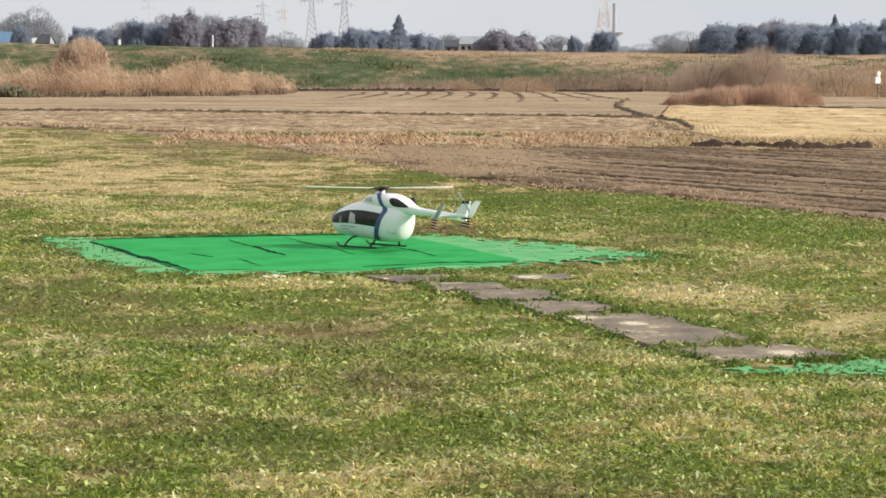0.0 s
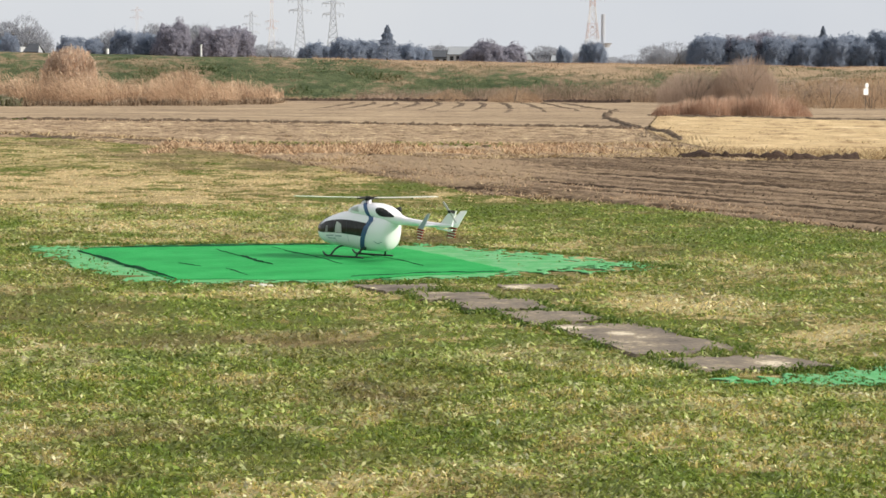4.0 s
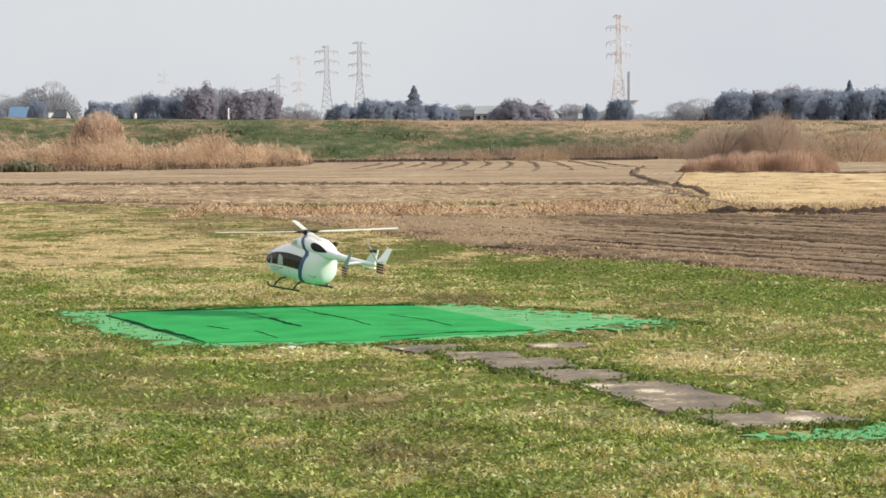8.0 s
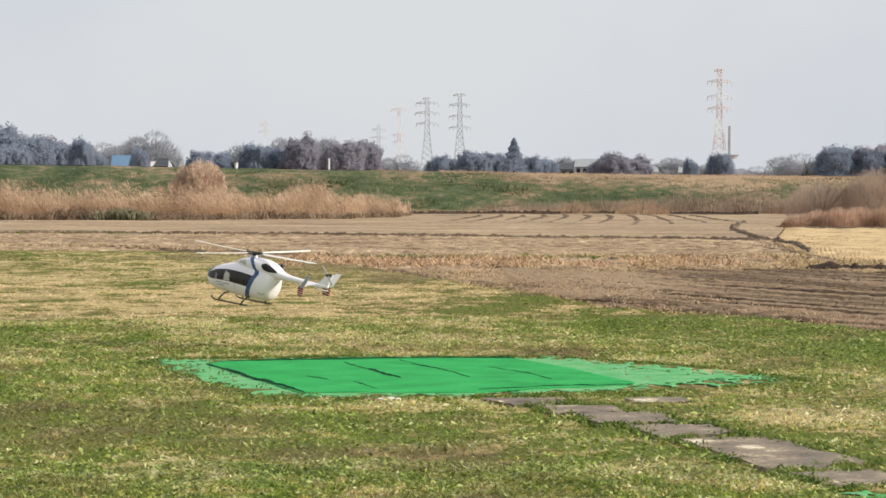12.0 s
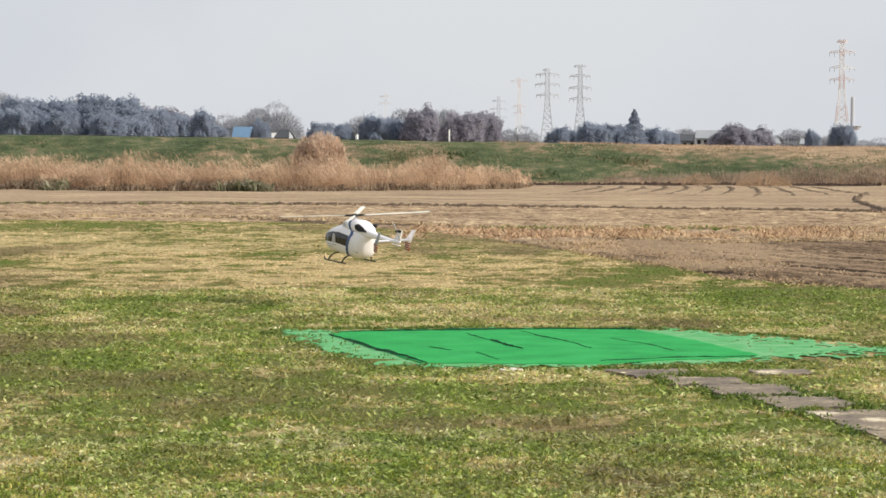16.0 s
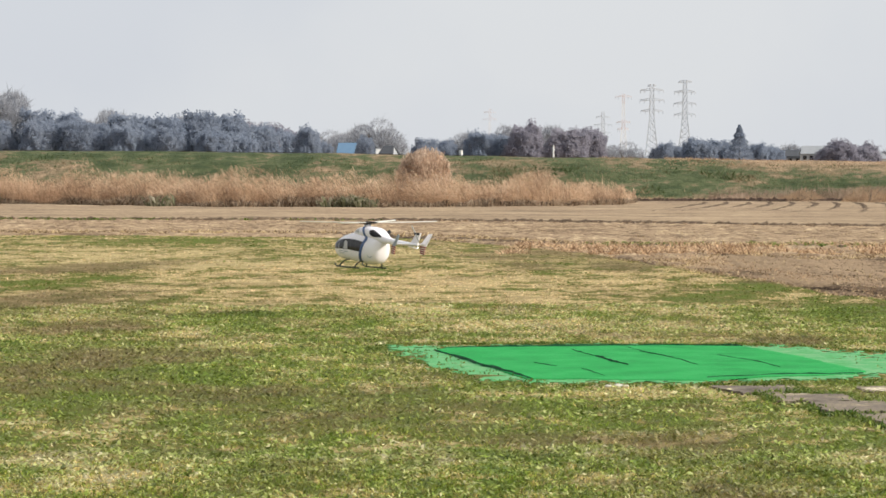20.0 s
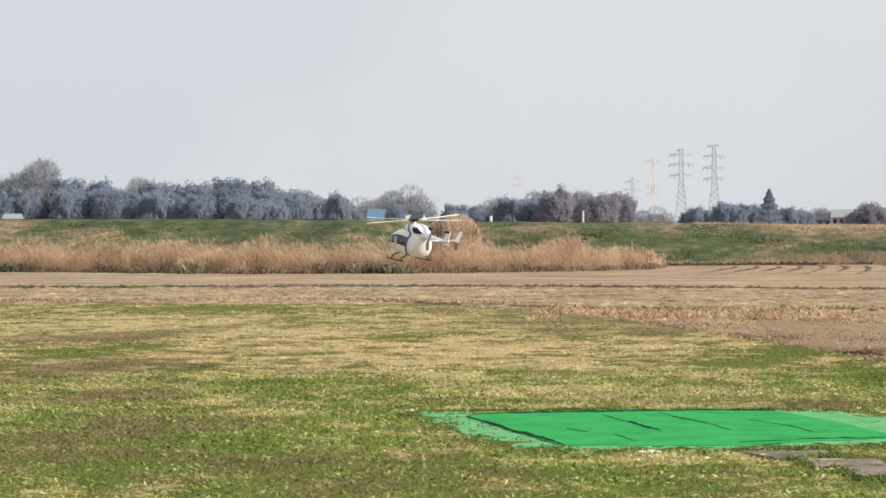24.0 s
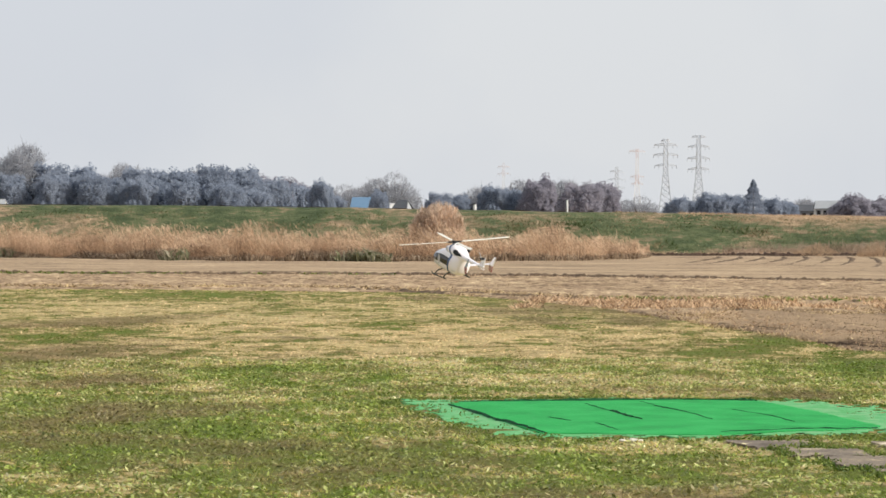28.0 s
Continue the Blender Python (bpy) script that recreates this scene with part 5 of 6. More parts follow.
def make_tree(kind):
    t = thing("tree", "", "tree", "trees beyond the bank")
    bm = bmesh.new()
    leaf, m = [], None
    if kind == "pine":
        tube(bm, [(0, 0, 0), (0.05, 0, 5), (0, 0, 9.6)], 0.22, 7, 0.05)
        part("trunk", bm, m_bark, t)
        n = 7000
        z = rng.uniform(0.12, 1.0, n)
        tier = 0.86 + 0.14 * np.sin(z * 62)
        r = (1.03 - z) * 4.3 * tier * np.sqrt(rng.uniform(0.2, 1, n)) * rng.uniform(0.8, 1.15, n)
        a = rng.uniform(0, 2 * np.pi, n)
        C = np.stack([r * np.cos(a), r * np.sin(a), z * 10], 1)
        s, m = 0.10, m_crown_dark_hazed
    else:
        tube(bm, [(0, 0, 0), (0.1, 0.05, 2.2), (0.0, 0.1, 4.2)], 0.30, 7, 0.18)
        tips = []
        for k in range(9 if kind == "bare" else 6):
            a, h = k * 2.4, random.uniform(6.4, 8.2)
            tip = Vector((math.cos(a) * random.uniform(0.8, 2.2), math.sin(a) * random.uniform(0.8, 2.2), h))
            st = Vector((0.03, 0.05, random.uniform(2.0, 4.0)))
            tube(bm, [st, st.lerp(tip, 0.5) + Vector((0, 0, -0.5)), tip], 0.13, 5, 0.03)
            tips.append(tip)
            for _ in range(2 if kind == "bare" else 0):
                e = tip + Vector((random.uniform(-1.4, 1.4), random.uniform(-1.4, 1.4), random.uniform(-1.2, 0.9)))
                tube(bm, [st.lerp(tip, 0.55), e], 0.06, 4, 0.02)
        part("trunk", bm, m_bark, t)
        lobes = 13 if kind == "bare" else 0
        th, ph = rng.uniform(0, 2 * np.pi, lobes), rng.uniform(-0.2, 1.0, lobes)
        L = np.stack([2.5 * np.cos(th) * np.sqrt(1 - 0.8 * ph * ph), 2.5 * np.sin(th) * np.sqrt(1 - 0.8 * ph * ph), 5.6 + 2.9 * ph], 1)
        L = np.concatenate([L, [[0, 0, 6.5], [0.4, 0.3, 8.4], [-0.8, 0, 4.4], [1.2, -0.4, 4.2]]])
        R = rng.uniform(1.0, 1.7, len(L))
        n = 12000
        d = rng.normal(0, 1, (n, 3))
        d /= np.linalg.norm(d, axis=1)[:, None]
        if kind == "bare":
            q = rng.integers(0, len(L), n)
            C = L[q] + d * (R[q] * rng.uniform(0.55, 1.05, n) ** 0.6)[:, None]
        else:
            # one broad dome, billowed at three scales
            seed = Vector((random.uniform(0, 90), random.uniform(0, 90), random.uniform(0, 90)))

            def dome(p):
                q = 0.95 + 0.26 * noise.noise(p * 1.6 + seed) + 0.22 * noise.noise(p * 3.4 + seed) + 0.15 * noise.noise(p * 7 + seed)
                # steep sides, a broad rounded top
                k = 2.75 * q * max(math.hypot(p.x, p.y), 0.02) ** -0.36
                return Vector((p.x * k, p.y * k, 4.9 + p.z * (5.0 if p.z > 0 else 4.0) * q))

            bm = bmesh.new()
            for p in bmesh.ops.create_icosphere(bm, subdivisions=4, radius=1)["verts"]:
                q = dome(p.co.copy())
                p.co = (q.x * 0.92, q.y * 0.92, 4.5 + (q.z - 4.5) * 0.94)
            part("inner_crown", bm, m_crown_dark_hazed if kind == "dark" else m_crown_red_hazed, t, smooth=True)
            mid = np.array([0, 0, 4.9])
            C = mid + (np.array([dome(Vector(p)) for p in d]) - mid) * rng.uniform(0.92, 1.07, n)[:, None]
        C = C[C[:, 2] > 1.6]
        s, m = (0.26, m_crown_bare_hazed) if kind == "bare" else (0.11, m_crown_dark_hazed if kind == "dark" else m_crown_red_hazed)
        if kind == "bare":
            out = C - np.array([0, 0, 4.0])
            out /= np.linalg.norm(out, axis=1)[:, None]
            side = np.cross(out, rng.normal(0, 1, C.shape))
            side /= np.linalg.norm(side, axis=1)[:, None]
            ln = rng.uniform(0.25, 0.75, len(C))[:, None]
            wd = rng.uniform(0.02, 0.055, len(C))[:, None]
            out = out + 0.8 * rng.normal(0, 1, C.shape)
            V = np.stack([C - side * wd, C + side * wd, C + out * ln * 0.6], 1).reshape(-1, 3)
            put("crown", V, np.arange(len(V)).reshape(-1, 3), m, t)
            return t
    n = len(C)
    # leaf clumps face one way, some astray: crowns shade evenly, as in haze
    up = np.array([0.45, -0.65, 0.55]) + 0.33 * rng.normal(0, 1, (n, 3))
    u = np.cross(up, rng.normal(0, 1, (n, 3)))
    u /= np.linalg.norm(u, axis=1)[:, None]
    v = np.cross(u, up)
    v /= np.linalg.norm(v, axis=1)[:, None]
    ss = (s * rng.uniform(0.5, 1.5, n))[:, None]
    V = np.stack([C - u * ss - v * ss * 0.6, C + u * ss - v * ss * 0.6, C + v * ss], 1).reshape(-1, 3)
    F = np.arange(len(V)).reshape(-1, 3)
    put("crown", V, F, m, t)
    return t


TREE_LABEL = {"dark": "dense evergreen tree beyond the bank, greyed for haze", "bare": "bare winter tree with fine twigs, paled for haze", "red": "broad russet winter tree, greyed for haze", "pine": "pointed conifer beyond the bank, greyed for haze"}
protos, used = {}, {}


def plant(kind, x, y, height, width):
    variants = protos.setdefault(kind, [])
    k = used[kind] = used.get(kind, -1) + 1
    base = 5.6 if kind == "pine" else 4.9
    x, y, height, width = x * FAR, y * FAR, (height - 1.5) * FAR + 1.5, width * FAR
    m = pose(x, y, -0.12, 0, 0, 137.5 * k % 60 - 30) @ Matrix.Diagonal((width / base, width / base, height / 10.0, 1))
    if len(variants) < (1 if kind == "pine" else 4):
        t = make_tree(kind)
        t.matrix_basis = m
        tagged(t, TREE_LABEL[kind])
        variants.append(t)
        return t
    src = variants[k % len(variants)]
    return copy_thing_plain(src, m)


def copy_thing_plain(src, m):
    keep = src.matrix_basis.copy()
    src.matrix_basis = Matrix.Identity(4)
    ob = copy_thing(src, m)
    src.matrix_basis = keep
    return ob


WOOD_LEFT = [("bare", -103.2, 400, 15.6, 8.2), ("dark", -105, 390, 10.1, 7.4), ("dark", -96.5, 400, 12.2, 9.5), ("bare", -93.6, 430, 13.3, 7), ("dark", -89.5, 395, 10.4, 8.5), ("dark", -82, 400, 11.5, 9),
             ("bare", -79.2, 420, 12.3, 9), ("dark", -75.2, 405, 11.2, 8), ("dark", -69.5, 400, 11.9, 9), ("red", -65, 420, 10.3, 9.5), ("bare", -60, 470, 10.4, 6), ("dark", -61, 445, 9.2, 6.5), ("bare", -57, 460, 9.4, 7), ("dark", -110, 395, 11, 9), ("bare", -114, 410, 13, 9)]
WOOD_MID = [("dark", -53.0, 390, 9.5, 3.6), ("bare", -57.6, 480, 10.8, 5.5), ("bare", -46.6, 430, 11.6, 6.8), ("dark", -42.9, 380, 8.0, 2.9), ("dark", -36.0, 420, 8.0, 6.6), ("bare", -31.6, 430, 9.4, 6.4),
            ("dark", -27.2, 420, 9.3, 6.4), ("bare", -27.0, 460, 11.2, 6.1), ("red", -20.9, 420, 10.3, 5.6), ("bare", -17.5, 430, 10.9, 4.6), ("red", -11.8, 400, 9.7, 8.0), ("bare", -4.7, 440, 7.9, 5.2), ("dark", -23.8, 425, 8.6, 5.5)]
WOOD_RIGHT = [("dark", 3.5, 430, 7.4, 6.6), ("dark", 9.4, 430, 8.4, 7.6), ("pine", 14.7, 430, 10.6, 6.4), ("dark", 19.2, 440, 7.5, 6.4), ("bare", 26.0, 480, 8.1, 5.8), ("red", 34.0, 440, 7.8, 9.4),
              ("bare", 49.1, 520, 8.6, 7), ("dark", 45.6, 440, 7.4, 2.5), ("dark", 55.2, 480, 8.7, 5), ("bare", 58.5, 540, 7.6, 5.5), ("bare", 72.5, 560, 7.2, 8), ("bare", 78.7, 560, 7.1, 8), ("dark", 74.7, 500, 6.8, 6)]
WOOD_FAR_RIGHT = [("dark", 69.0, 420, 9.0, 8), ("red", 73.5, 410, 9.4, 8.8), ("red", 78.5, 420, 9.2, 8), ("bare", 83.3, 430, 9.6, 8.5), ("pine", 91.0, 440, 11.2, 5.4), ("dark", 87, 425, 8.9, 7), ("dark", 91.8, 420, 9.4, 6),
                  ("dark", 95.5, 410, 10.0, 6.5), ("dark", 100.5, 420, 9.9, 8.8), ("red", 106, 420, 9.6, 9)]
BEHIND = [("bare", -108, 480, 12.6, 10), ("dark", -99, 470, 11.0, 10), ("bare", -88, 480, 11.6, 10), ("red", -92, 460, 10.6, 9), ("bare", -80, 470, 11.2, 9), ("red", -73, 460, 11.0, 9), ("bare", -31, 480, 9.6, 8), ("red", -15, 470, 9.6, 7),
          ("bare", 22, 500, 7.8, 8), ("red", 38, 500, 7.6, 9), ("bare", 80, 480, 9.6, 10), ("dark", 94, 480, 10.0, 10), ("bare", 70, 480, 8.8, 8)]
UNDERWOOD = [("dark", -115 + 2.3 * k, 392 + 11 * (k % 3), 9.7 + 0.7 * math.sin(2.3 * k), 7.4) for k in range(24)] + [("red", -60.5, 430, 8.0, 5), ("red", -64, 415, 9.0, 5.5)]
UNDERWOOD += [("dark", 67.5 + 2.5 * k, 408 + 8 * (k % 2), 8.3 + 0.5 * math.sin(1.7 * k), 6.6) for k in range(17)]
for kind, x, y, h, w in UNDERWOOD + BEHIND + WOOD_LEFT + WOOD_MID + WOOD_RIGHT + WOOD_FAR_RIGHT:
    if kind in ("dark", "red") and w > 6:
        # a broad crown is two trees side by side
        plant(kind, x - 0.2 * w, y, h, 0.74 * w)
        plant(kind, x + 0.22 * w, y + 6, h * 0.96, 0.72 * w)
    else:
        plant(kind, x, y, h, w)

n = 15000
x = rng.uniform(-190, 190, n)
top = 3.5 + 6.2 * fractal(x * 0.05, 0 * x, 150) + 2.0 * vnoise(x * 0.4, 0 * x, 152)
C = np.stack([x, 820 + 30 * rng.uniform(0, 1, n), top * rng.uniform(0.2, 1, n) ** 0.5], 1)
u = rng.normal(0, 1, (n, 3)) * 0.55
v = rng.normal(0, 1, (n, 3)) * 0.55
far_woods = put("far_woods", np.stack([C - u, C - v, C + u, C + v], 1).reshape(-1, 3), np.arange(4 * n).reshape(-1, 4), m_crown_bare_hazed)
tagged(far_woods, "low line of distant woods, greyed for haze", "woods", kind="stuff")


def house(x, y, width, depth, wall, ridge_z, roof_mat, wall_mat, label, turn=0, windows=3):
    """A gabled house whose ridge runs across the view; wall and ridge_z are heights."""
    t = thing("house", label, "house", "houses beyond the bank", at=(x * FAR, y * FAR, -0.12), turn=turn)
    w, d = width * FAR / 2, depth * FAR / 2
    bm = bmesh.new()
    box(bm, -w, w, -d, d, 0, wall)
    part("body", bm, wall_mat, t)
    for s in (-1, 1):
        bm = bmesh.new()
        o = 0.35
        q = [(-w - o, s * (d + o), wall - 0.15), (w + o, s * (d + o), wall - 0.15), (w + o - 0.6, 0, ridge_z), (-w - o + 0.6, 0, ridge_z)]
        a = [bm.verts.new(p) for p in q]
        b = [bm.verts.new((p[0], p[1], p[2] + 0.15)) for p in q]
        bm.faces.new(a)
        bm.faces.new(b)
        for i in range(4):
            bm.faces.new((a[i], a[(i + 1) % 4], b[(i + 1) % 4], b[i]))
        part("roof", bm, roof_mat, t)
    for s in (-1, 1):
        bm = bmesh.new()
        a = [bm.verts.new(p) for p in ((s * w, -d, wall), (s * w, d, wall), (s * (w - 0.3), 0, ridge_z - 0.1))]
        bm.faces.new(a)
        part("gable", bm, wall_mat, t)
    for k in range(windows):
        bm = bmesh.new()
        cx = -w + (k + 0.5) * 2 * w / windows
        box(bm, cx - 0.45, cx + 0.45, -d - 0.04, -d + 0.02, wall - 1.5, wall - 0.5)
        part("window", bm, m_glass, t)
    return t


house(-49.8, 420, 4.5, 4.0, 7.2, 9.7, m_blue_roof, m_wall, "shed with a bright blue sheet roof", 8)
house(-42.6, 412, 2.1, 3.0, 7.2, 8.9, m_dark_roof, m_wall_grey, "small house with a dark tiled roof", -12, 2)
house(-44.8, 415, 1.5, 3.0, 6.4, 8.2, m_wall, m_wall, "small pale house by the trees", 5, 1)
house(-58.5, 430, 4.0, 4.0, 7.0, 9.4, m_wall_grey, m_wall_grey, "grey house low behind the bank", 10, 3)
house(-101.5, 380, 3.0, 3.5, 6.6, 8.4, m_wall_grey, m_wall, "pale house before dark trees", 6, 2)
house(28.4, 450, 4.6, 4.0, 7.8, 9.6, m_wall_grey, m_wall, "white building with a flat grey roof among trees", 0, 4)
house(24.4, 455, 4.0, 4.0, 7.2, 8.7, m_dark_roof, m_wall_grey, "low grey-roofed building among trees", 0, 3)
house(47.3, 470, 1.8, 3.0, 6.6, 7.8, m_wall_grey, m_wall_grey, "small pale house behind the bank", 0, 1)
house(41.5, 470, 2.2, 3.0, 6.8, 8.0, m_wall_grey, m_wall, "small pale house behind the bank", 0, 1)


# ---- pylons ----
def pylon(x, y, height, base, arms, label, bands=(), thick=0.30, neck=1.3, knee=0.62):
    """A four-legged lattice tower with cross arms, rows of (height, half width); bands are the red stretches of a painted one."""
    t = thing("pylon", label, "pylon", "pylons on the horizon", at=(x, y, -0.12), turn=random.uniform(-6, 6))
    zn = height * knee

    def half(z):
        return base + (neck - base) * min(1, z / zn) - 0.35 * max(0, (z - zn) / (height - zn))

    def paint(z):
        return m_steel_hazed if not bands else m_tower_red_hazed if any(a <= z <= b for a, b in bands) else m_tower_white_hazed

    cuts = sorted({0.0, height} | {c for ab in bands for c in ab if c < height})
    for sx in (-1, 1):
        for sy in (-1, 1):
            for a, b in zip(cuts, cuts[1:]):
                bm = bmesh.new()
                levels = [a + (b - a) * k / 6 for k in range(7)]
                tube(bm, [(sx * half(z), sy * half(z), z) for z in levels], thick * (1 - 0.4 * a / height), 4, thick * (1 - 0.4 * b / height))
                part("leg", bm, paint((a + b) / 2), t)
    for a, b in zip(cuts, cuts[1:]):
        bm = bmesh.new()
        n = max(1, round((b - a) / height * 16))
        for i in range(n):
            z0, z1 = a + (b - a) * i / n, a + (b - a) * (i + 1) / n
            ha, hb = half(z0), half(z1)
            for p, q in (((-ha, -ha), (hb, -hb)), ((ha, -ha), (-hb, -hb)), ((-ha, ha), (hb, hb)), ((ha, ha), (-hb, hb)), ((-ha, -ha), (-hb, hb)), ((ha, -ha), (hb, hb))):
                tube(bm, [(*p, z0), (*q, z1)], thick * 0.42, 4)
            for sy in (-1, 1):
                tube(bm, [(-hb, sy * hb, z1), (hb, sy * hb, z1)], thick * 0.42, 4)
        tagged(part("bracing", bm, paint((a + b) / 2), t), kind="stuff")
    for z, w in arms:
        h, rise = half(z), 0.022 * height
        for s in (-1, 1):
            bm = bmesh.new()
            for sy in (-1, 1):
                lo = [Vector((s * h, sy * h, z)), Vector((s * w, sy * 0.15, z))]
                hi = [Vector((s * h, sy * h, z + rise)), Vector((s * w, sy * 0.15, z + 0.25 * rise))]
                for q in (lo, hi):
                    tube(bm, q, thick * 0.6, 4)
                for k in range(4):
                    tube(bm, [lo[0].lerp(lo[1], k / 4), hi[0].lerp(hi[1], (k + 0.5) / 4)], thick * 0.3, 4)
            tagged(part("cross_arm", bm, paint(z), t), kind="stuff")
            if w > 4:
                for f in (1.0, 0.62):
                    bm = bmesh.new()
                    tube(bm, [(s * w * f, 0, z), (s * w * f, 0, z - 0.03 * height)], thick * 0.5, 6, thick * 0.4)
                    part("insulator", bm, m_steel_hazed, t)
    return t


pylon(0.1, 1400, 53.2, 5.2, ((52.2, 2.4), (49.9, 6.3), (44.5, 6.6), (38.6, 6.0)), "grey steel lattice power pylon", thick=0.34)
pylon(18.1, 1400, 55.3, 5.6, ((54.3, 3.7), (49.0, 5.7), (42.6, 6.1), (36.6, 5.8)), "grey steel lattice power pylon with four pairs of arms", thick=0.34)
pylon(-24.3, 2200, 74.5, 5.5, ((72.0, 7.0), (50.0, 6.0), (44.0, 5.0)), "lattice pylon far off, its paint paled for haze", ((44, 52), (66, 75)), 0.26)
pylon(-36.2, 1900, 51.2, 5.0, ((47.5, 5.0), (41.5, 6.5), (35.5, 6.0)), "slim grey lattice pylon far off", thick=0.26)
pylon(-165.0, 2600, 73.0, 5.0, ((69.0, 6.0), (62.0, 7.0)), "lattice pylon tip above trees, its paint paled for haze", ((60, 73.1),), 0.22)
pylon(115.0, 1000, 49.8, 4.2, ((48.9, 2.1), (44.8, 4.9), (38.9, 4.8), (34.2, 4.7)), "red and white lattice tower paled for haze, with wide arms", ((18, 24), (30.5, 36), (43, 46), (48.2, 50)), 0.25, 1.0, 0.6)

mast = thing("antenna_mast", "grey mast with a round platform beside the tower", "mast", at=(119.2, 1000, -0.12))
bm = bmesh.new()
tube(bm, [(0, 0, 0), (0, 0, 27.6)], 0.9, 8, 0.75)
part("shaft", bm, m_mast_hazed, mast)
bm = bmesh.new()
tube(bm, [(0, 0, 14.6), (0, 0, 15.6), (0, 0, 16.2)], 2.6, 14, 3.8)
part("platform", bm, m_mast_hazed, mast)

# ---- posts and the white board ----
board = thing("marker_board", "white square board with a white disc on a post", "marker board", at=(29.15, 130, -0.05), turn=38)
bm = bmesh.new()
tube(bm, [(0, 0, 0), (0, 0, 1.2)], 0.018, 8)
part("post", bm, m_bark, board)
bm = bmesh.new()
box(bm, -0.21, 0.17, -0.06, -0.03, 0.88, 1.22)
bmesh.ops.bevel(bm, geom=bm.edges[:], offset=0.008, segments=1)
part("panel", bm, m_white, board)
bm = bmesh.new()
tube(bm, [(0.05, -0.06, 1.37), (0.05, -0.02, 1.37)], 0.13, 20)
part("disc", bm, m_white, board)
for x, y, h, r in ((-7.85, 204, 1.35, 0.07), (-10.7, 204, 0.45, 0.08), (-15.2, 203, 0.6, 0.12), (-24.6, 205, 0.55, 0.14)):
    post = thing("marker_post", "short white post on top of the bank", "post", "posts on the bank", at=(x, y, float(bank_height(np.array([x]), np.array([y]))[0]) - 0.1))
    bm = bmesh.new()
    tube(bm, [(0, 0, 0), (0, 0, h)], r, 8)
    part("shaft", bm, m_white, post)


# ---- model helicopter: nose along +x, skids on z = 0, mast at x = 0 ----
heli = thing("model_helicopter", "white model helicopter with blue stripe, skids and four-blade rotor", "model helicopter")
BODY = [(0.545, 0.205, 0.225, 0.012), (0.53, 0.165, 0.258, 0.050), (0.50, 0.130, 0.286, 0.082), (0.45, 0.105, 0.312, 0.108), (0.37, 0.088, 0.343, 0.128), (0.27, 0.079, 0.372, 0.138),
        (0.15, 0.068, 0.392, 0.141), (0.02, 0.058, 0.400, 0.142), (-0.10, 0.053, 0.396, 0.142), (-0.18, 0.054, 0.389, 0.139), (-0.24, 0.066, 0.380, 0.130), (-0.275, 0.094, 0.371, 0.116),
        (-0.302, 0.145, 0.360, 0.092), (-0.322, 0.205, 0.346, 0.062), (-0.338, 0.265, 0.328, 0.032)]
COWL = [(0.205, 0.345, 0.385, 0.030), (0.17, 0.340, 0.412, 0.060), (0.11, 0.335, 0.438, 0.085), (0.03, 0.33, 0.454, 0.103), (-0.07, 0.322, 0.461, 0.112), (-0.16, 0.310, 0.456, 0.113), (-0.24, 0.298, 0.438, 0.104),
        (-0.31, 0.290, 0.408, 0.084), (-0.365, 0.286, 0.376, 0.058), (-0.45, 0.287, 0.352, 0.038)]
BOOM = [(-0.34, 0.288, 0.370, 0.046), (-0.45, 0.287, 0.352, 0.037), (-0.60, 0.285, 0.337, 0.030), (-0.75, 0.283, 0.325, 0.025), (-0.88, 0.285, 0.320, 0.021), (-0.95, 0.292, 0.316, 0.012)]


def section(rows, x):
    """Bottom, top and half width of a hull at x, smoothly between its rows."""
    r = rows[::-1]
    xs = [a[0] for a in r]
    i = int(np.clip(np.searchsorted(xs, x) - 1, 0, len(xs) - 2))
    t = (x - xs[i]) / (xs[i + 1] - xs[i])
    out = []
    for k in (1, 2, 3):
        p0, p1, p2, p3 = r[max(i - 1, 0)][k], r[i][k], r[i + 1][k], r[min(i + 2, len(r) - 1)][k]
        d1, d2 = (p2 - p0) * 0.5, (p3 - p1) * 0.5
        out.append(p1 + t * (d1 + t * (3 * (p2 - p1) - 2 * d1 - d2 + t * (d1 + d2 - 2 * (p2 - p1)))))
    return out


def skin(rows, x, a, power, off=0.0):
    """A point of the hull: a in radians from the port side (0) up over the top (pi / 2)."""
    b, t, w = section(rows, x)
    c, s = math.cos(a), math.sin(a)
    e = 2 / power
    y = (w + off) * math.copysign(abs(c) ** e, c)
    z = (b + t) / 2 + ((t - b) / 2 + off) * math.copysign(abs(s) ** e, s)
    return (x, y, z)


def hull(name, rows, power, material, parent, n=28, steps=44, label=""):
    bm = bmesh.new()
    xs = np.linspace(rows[0][0], rows[-1][0], steps)
    # finer towards both ends
    u = np.linspace(0, math.pi, steps)
    xs = rows[0][0] + (rows[-1][0] - rows[0][0]) * (0.5 - 0.5 * np.cos(u)) * 0.5 + (xs - rows[0][0]) * 0.5
    rings = [[bm.verts.new(skin(rows, x, 2 * math.pi * k / n, power)) for k in range(n)] for x in xs]
    for p, q in zip(rings, rings[1:]):
        for k in range(n):
            bm.faces.new((p[k], p[(k + 1) % n], q[(k + 1) % n], q[k]))
    bm.faces.new(rings[0])
    bm.faces.new(rings[-1])
    return part(name, bm, material, parent, label, smooth=True)


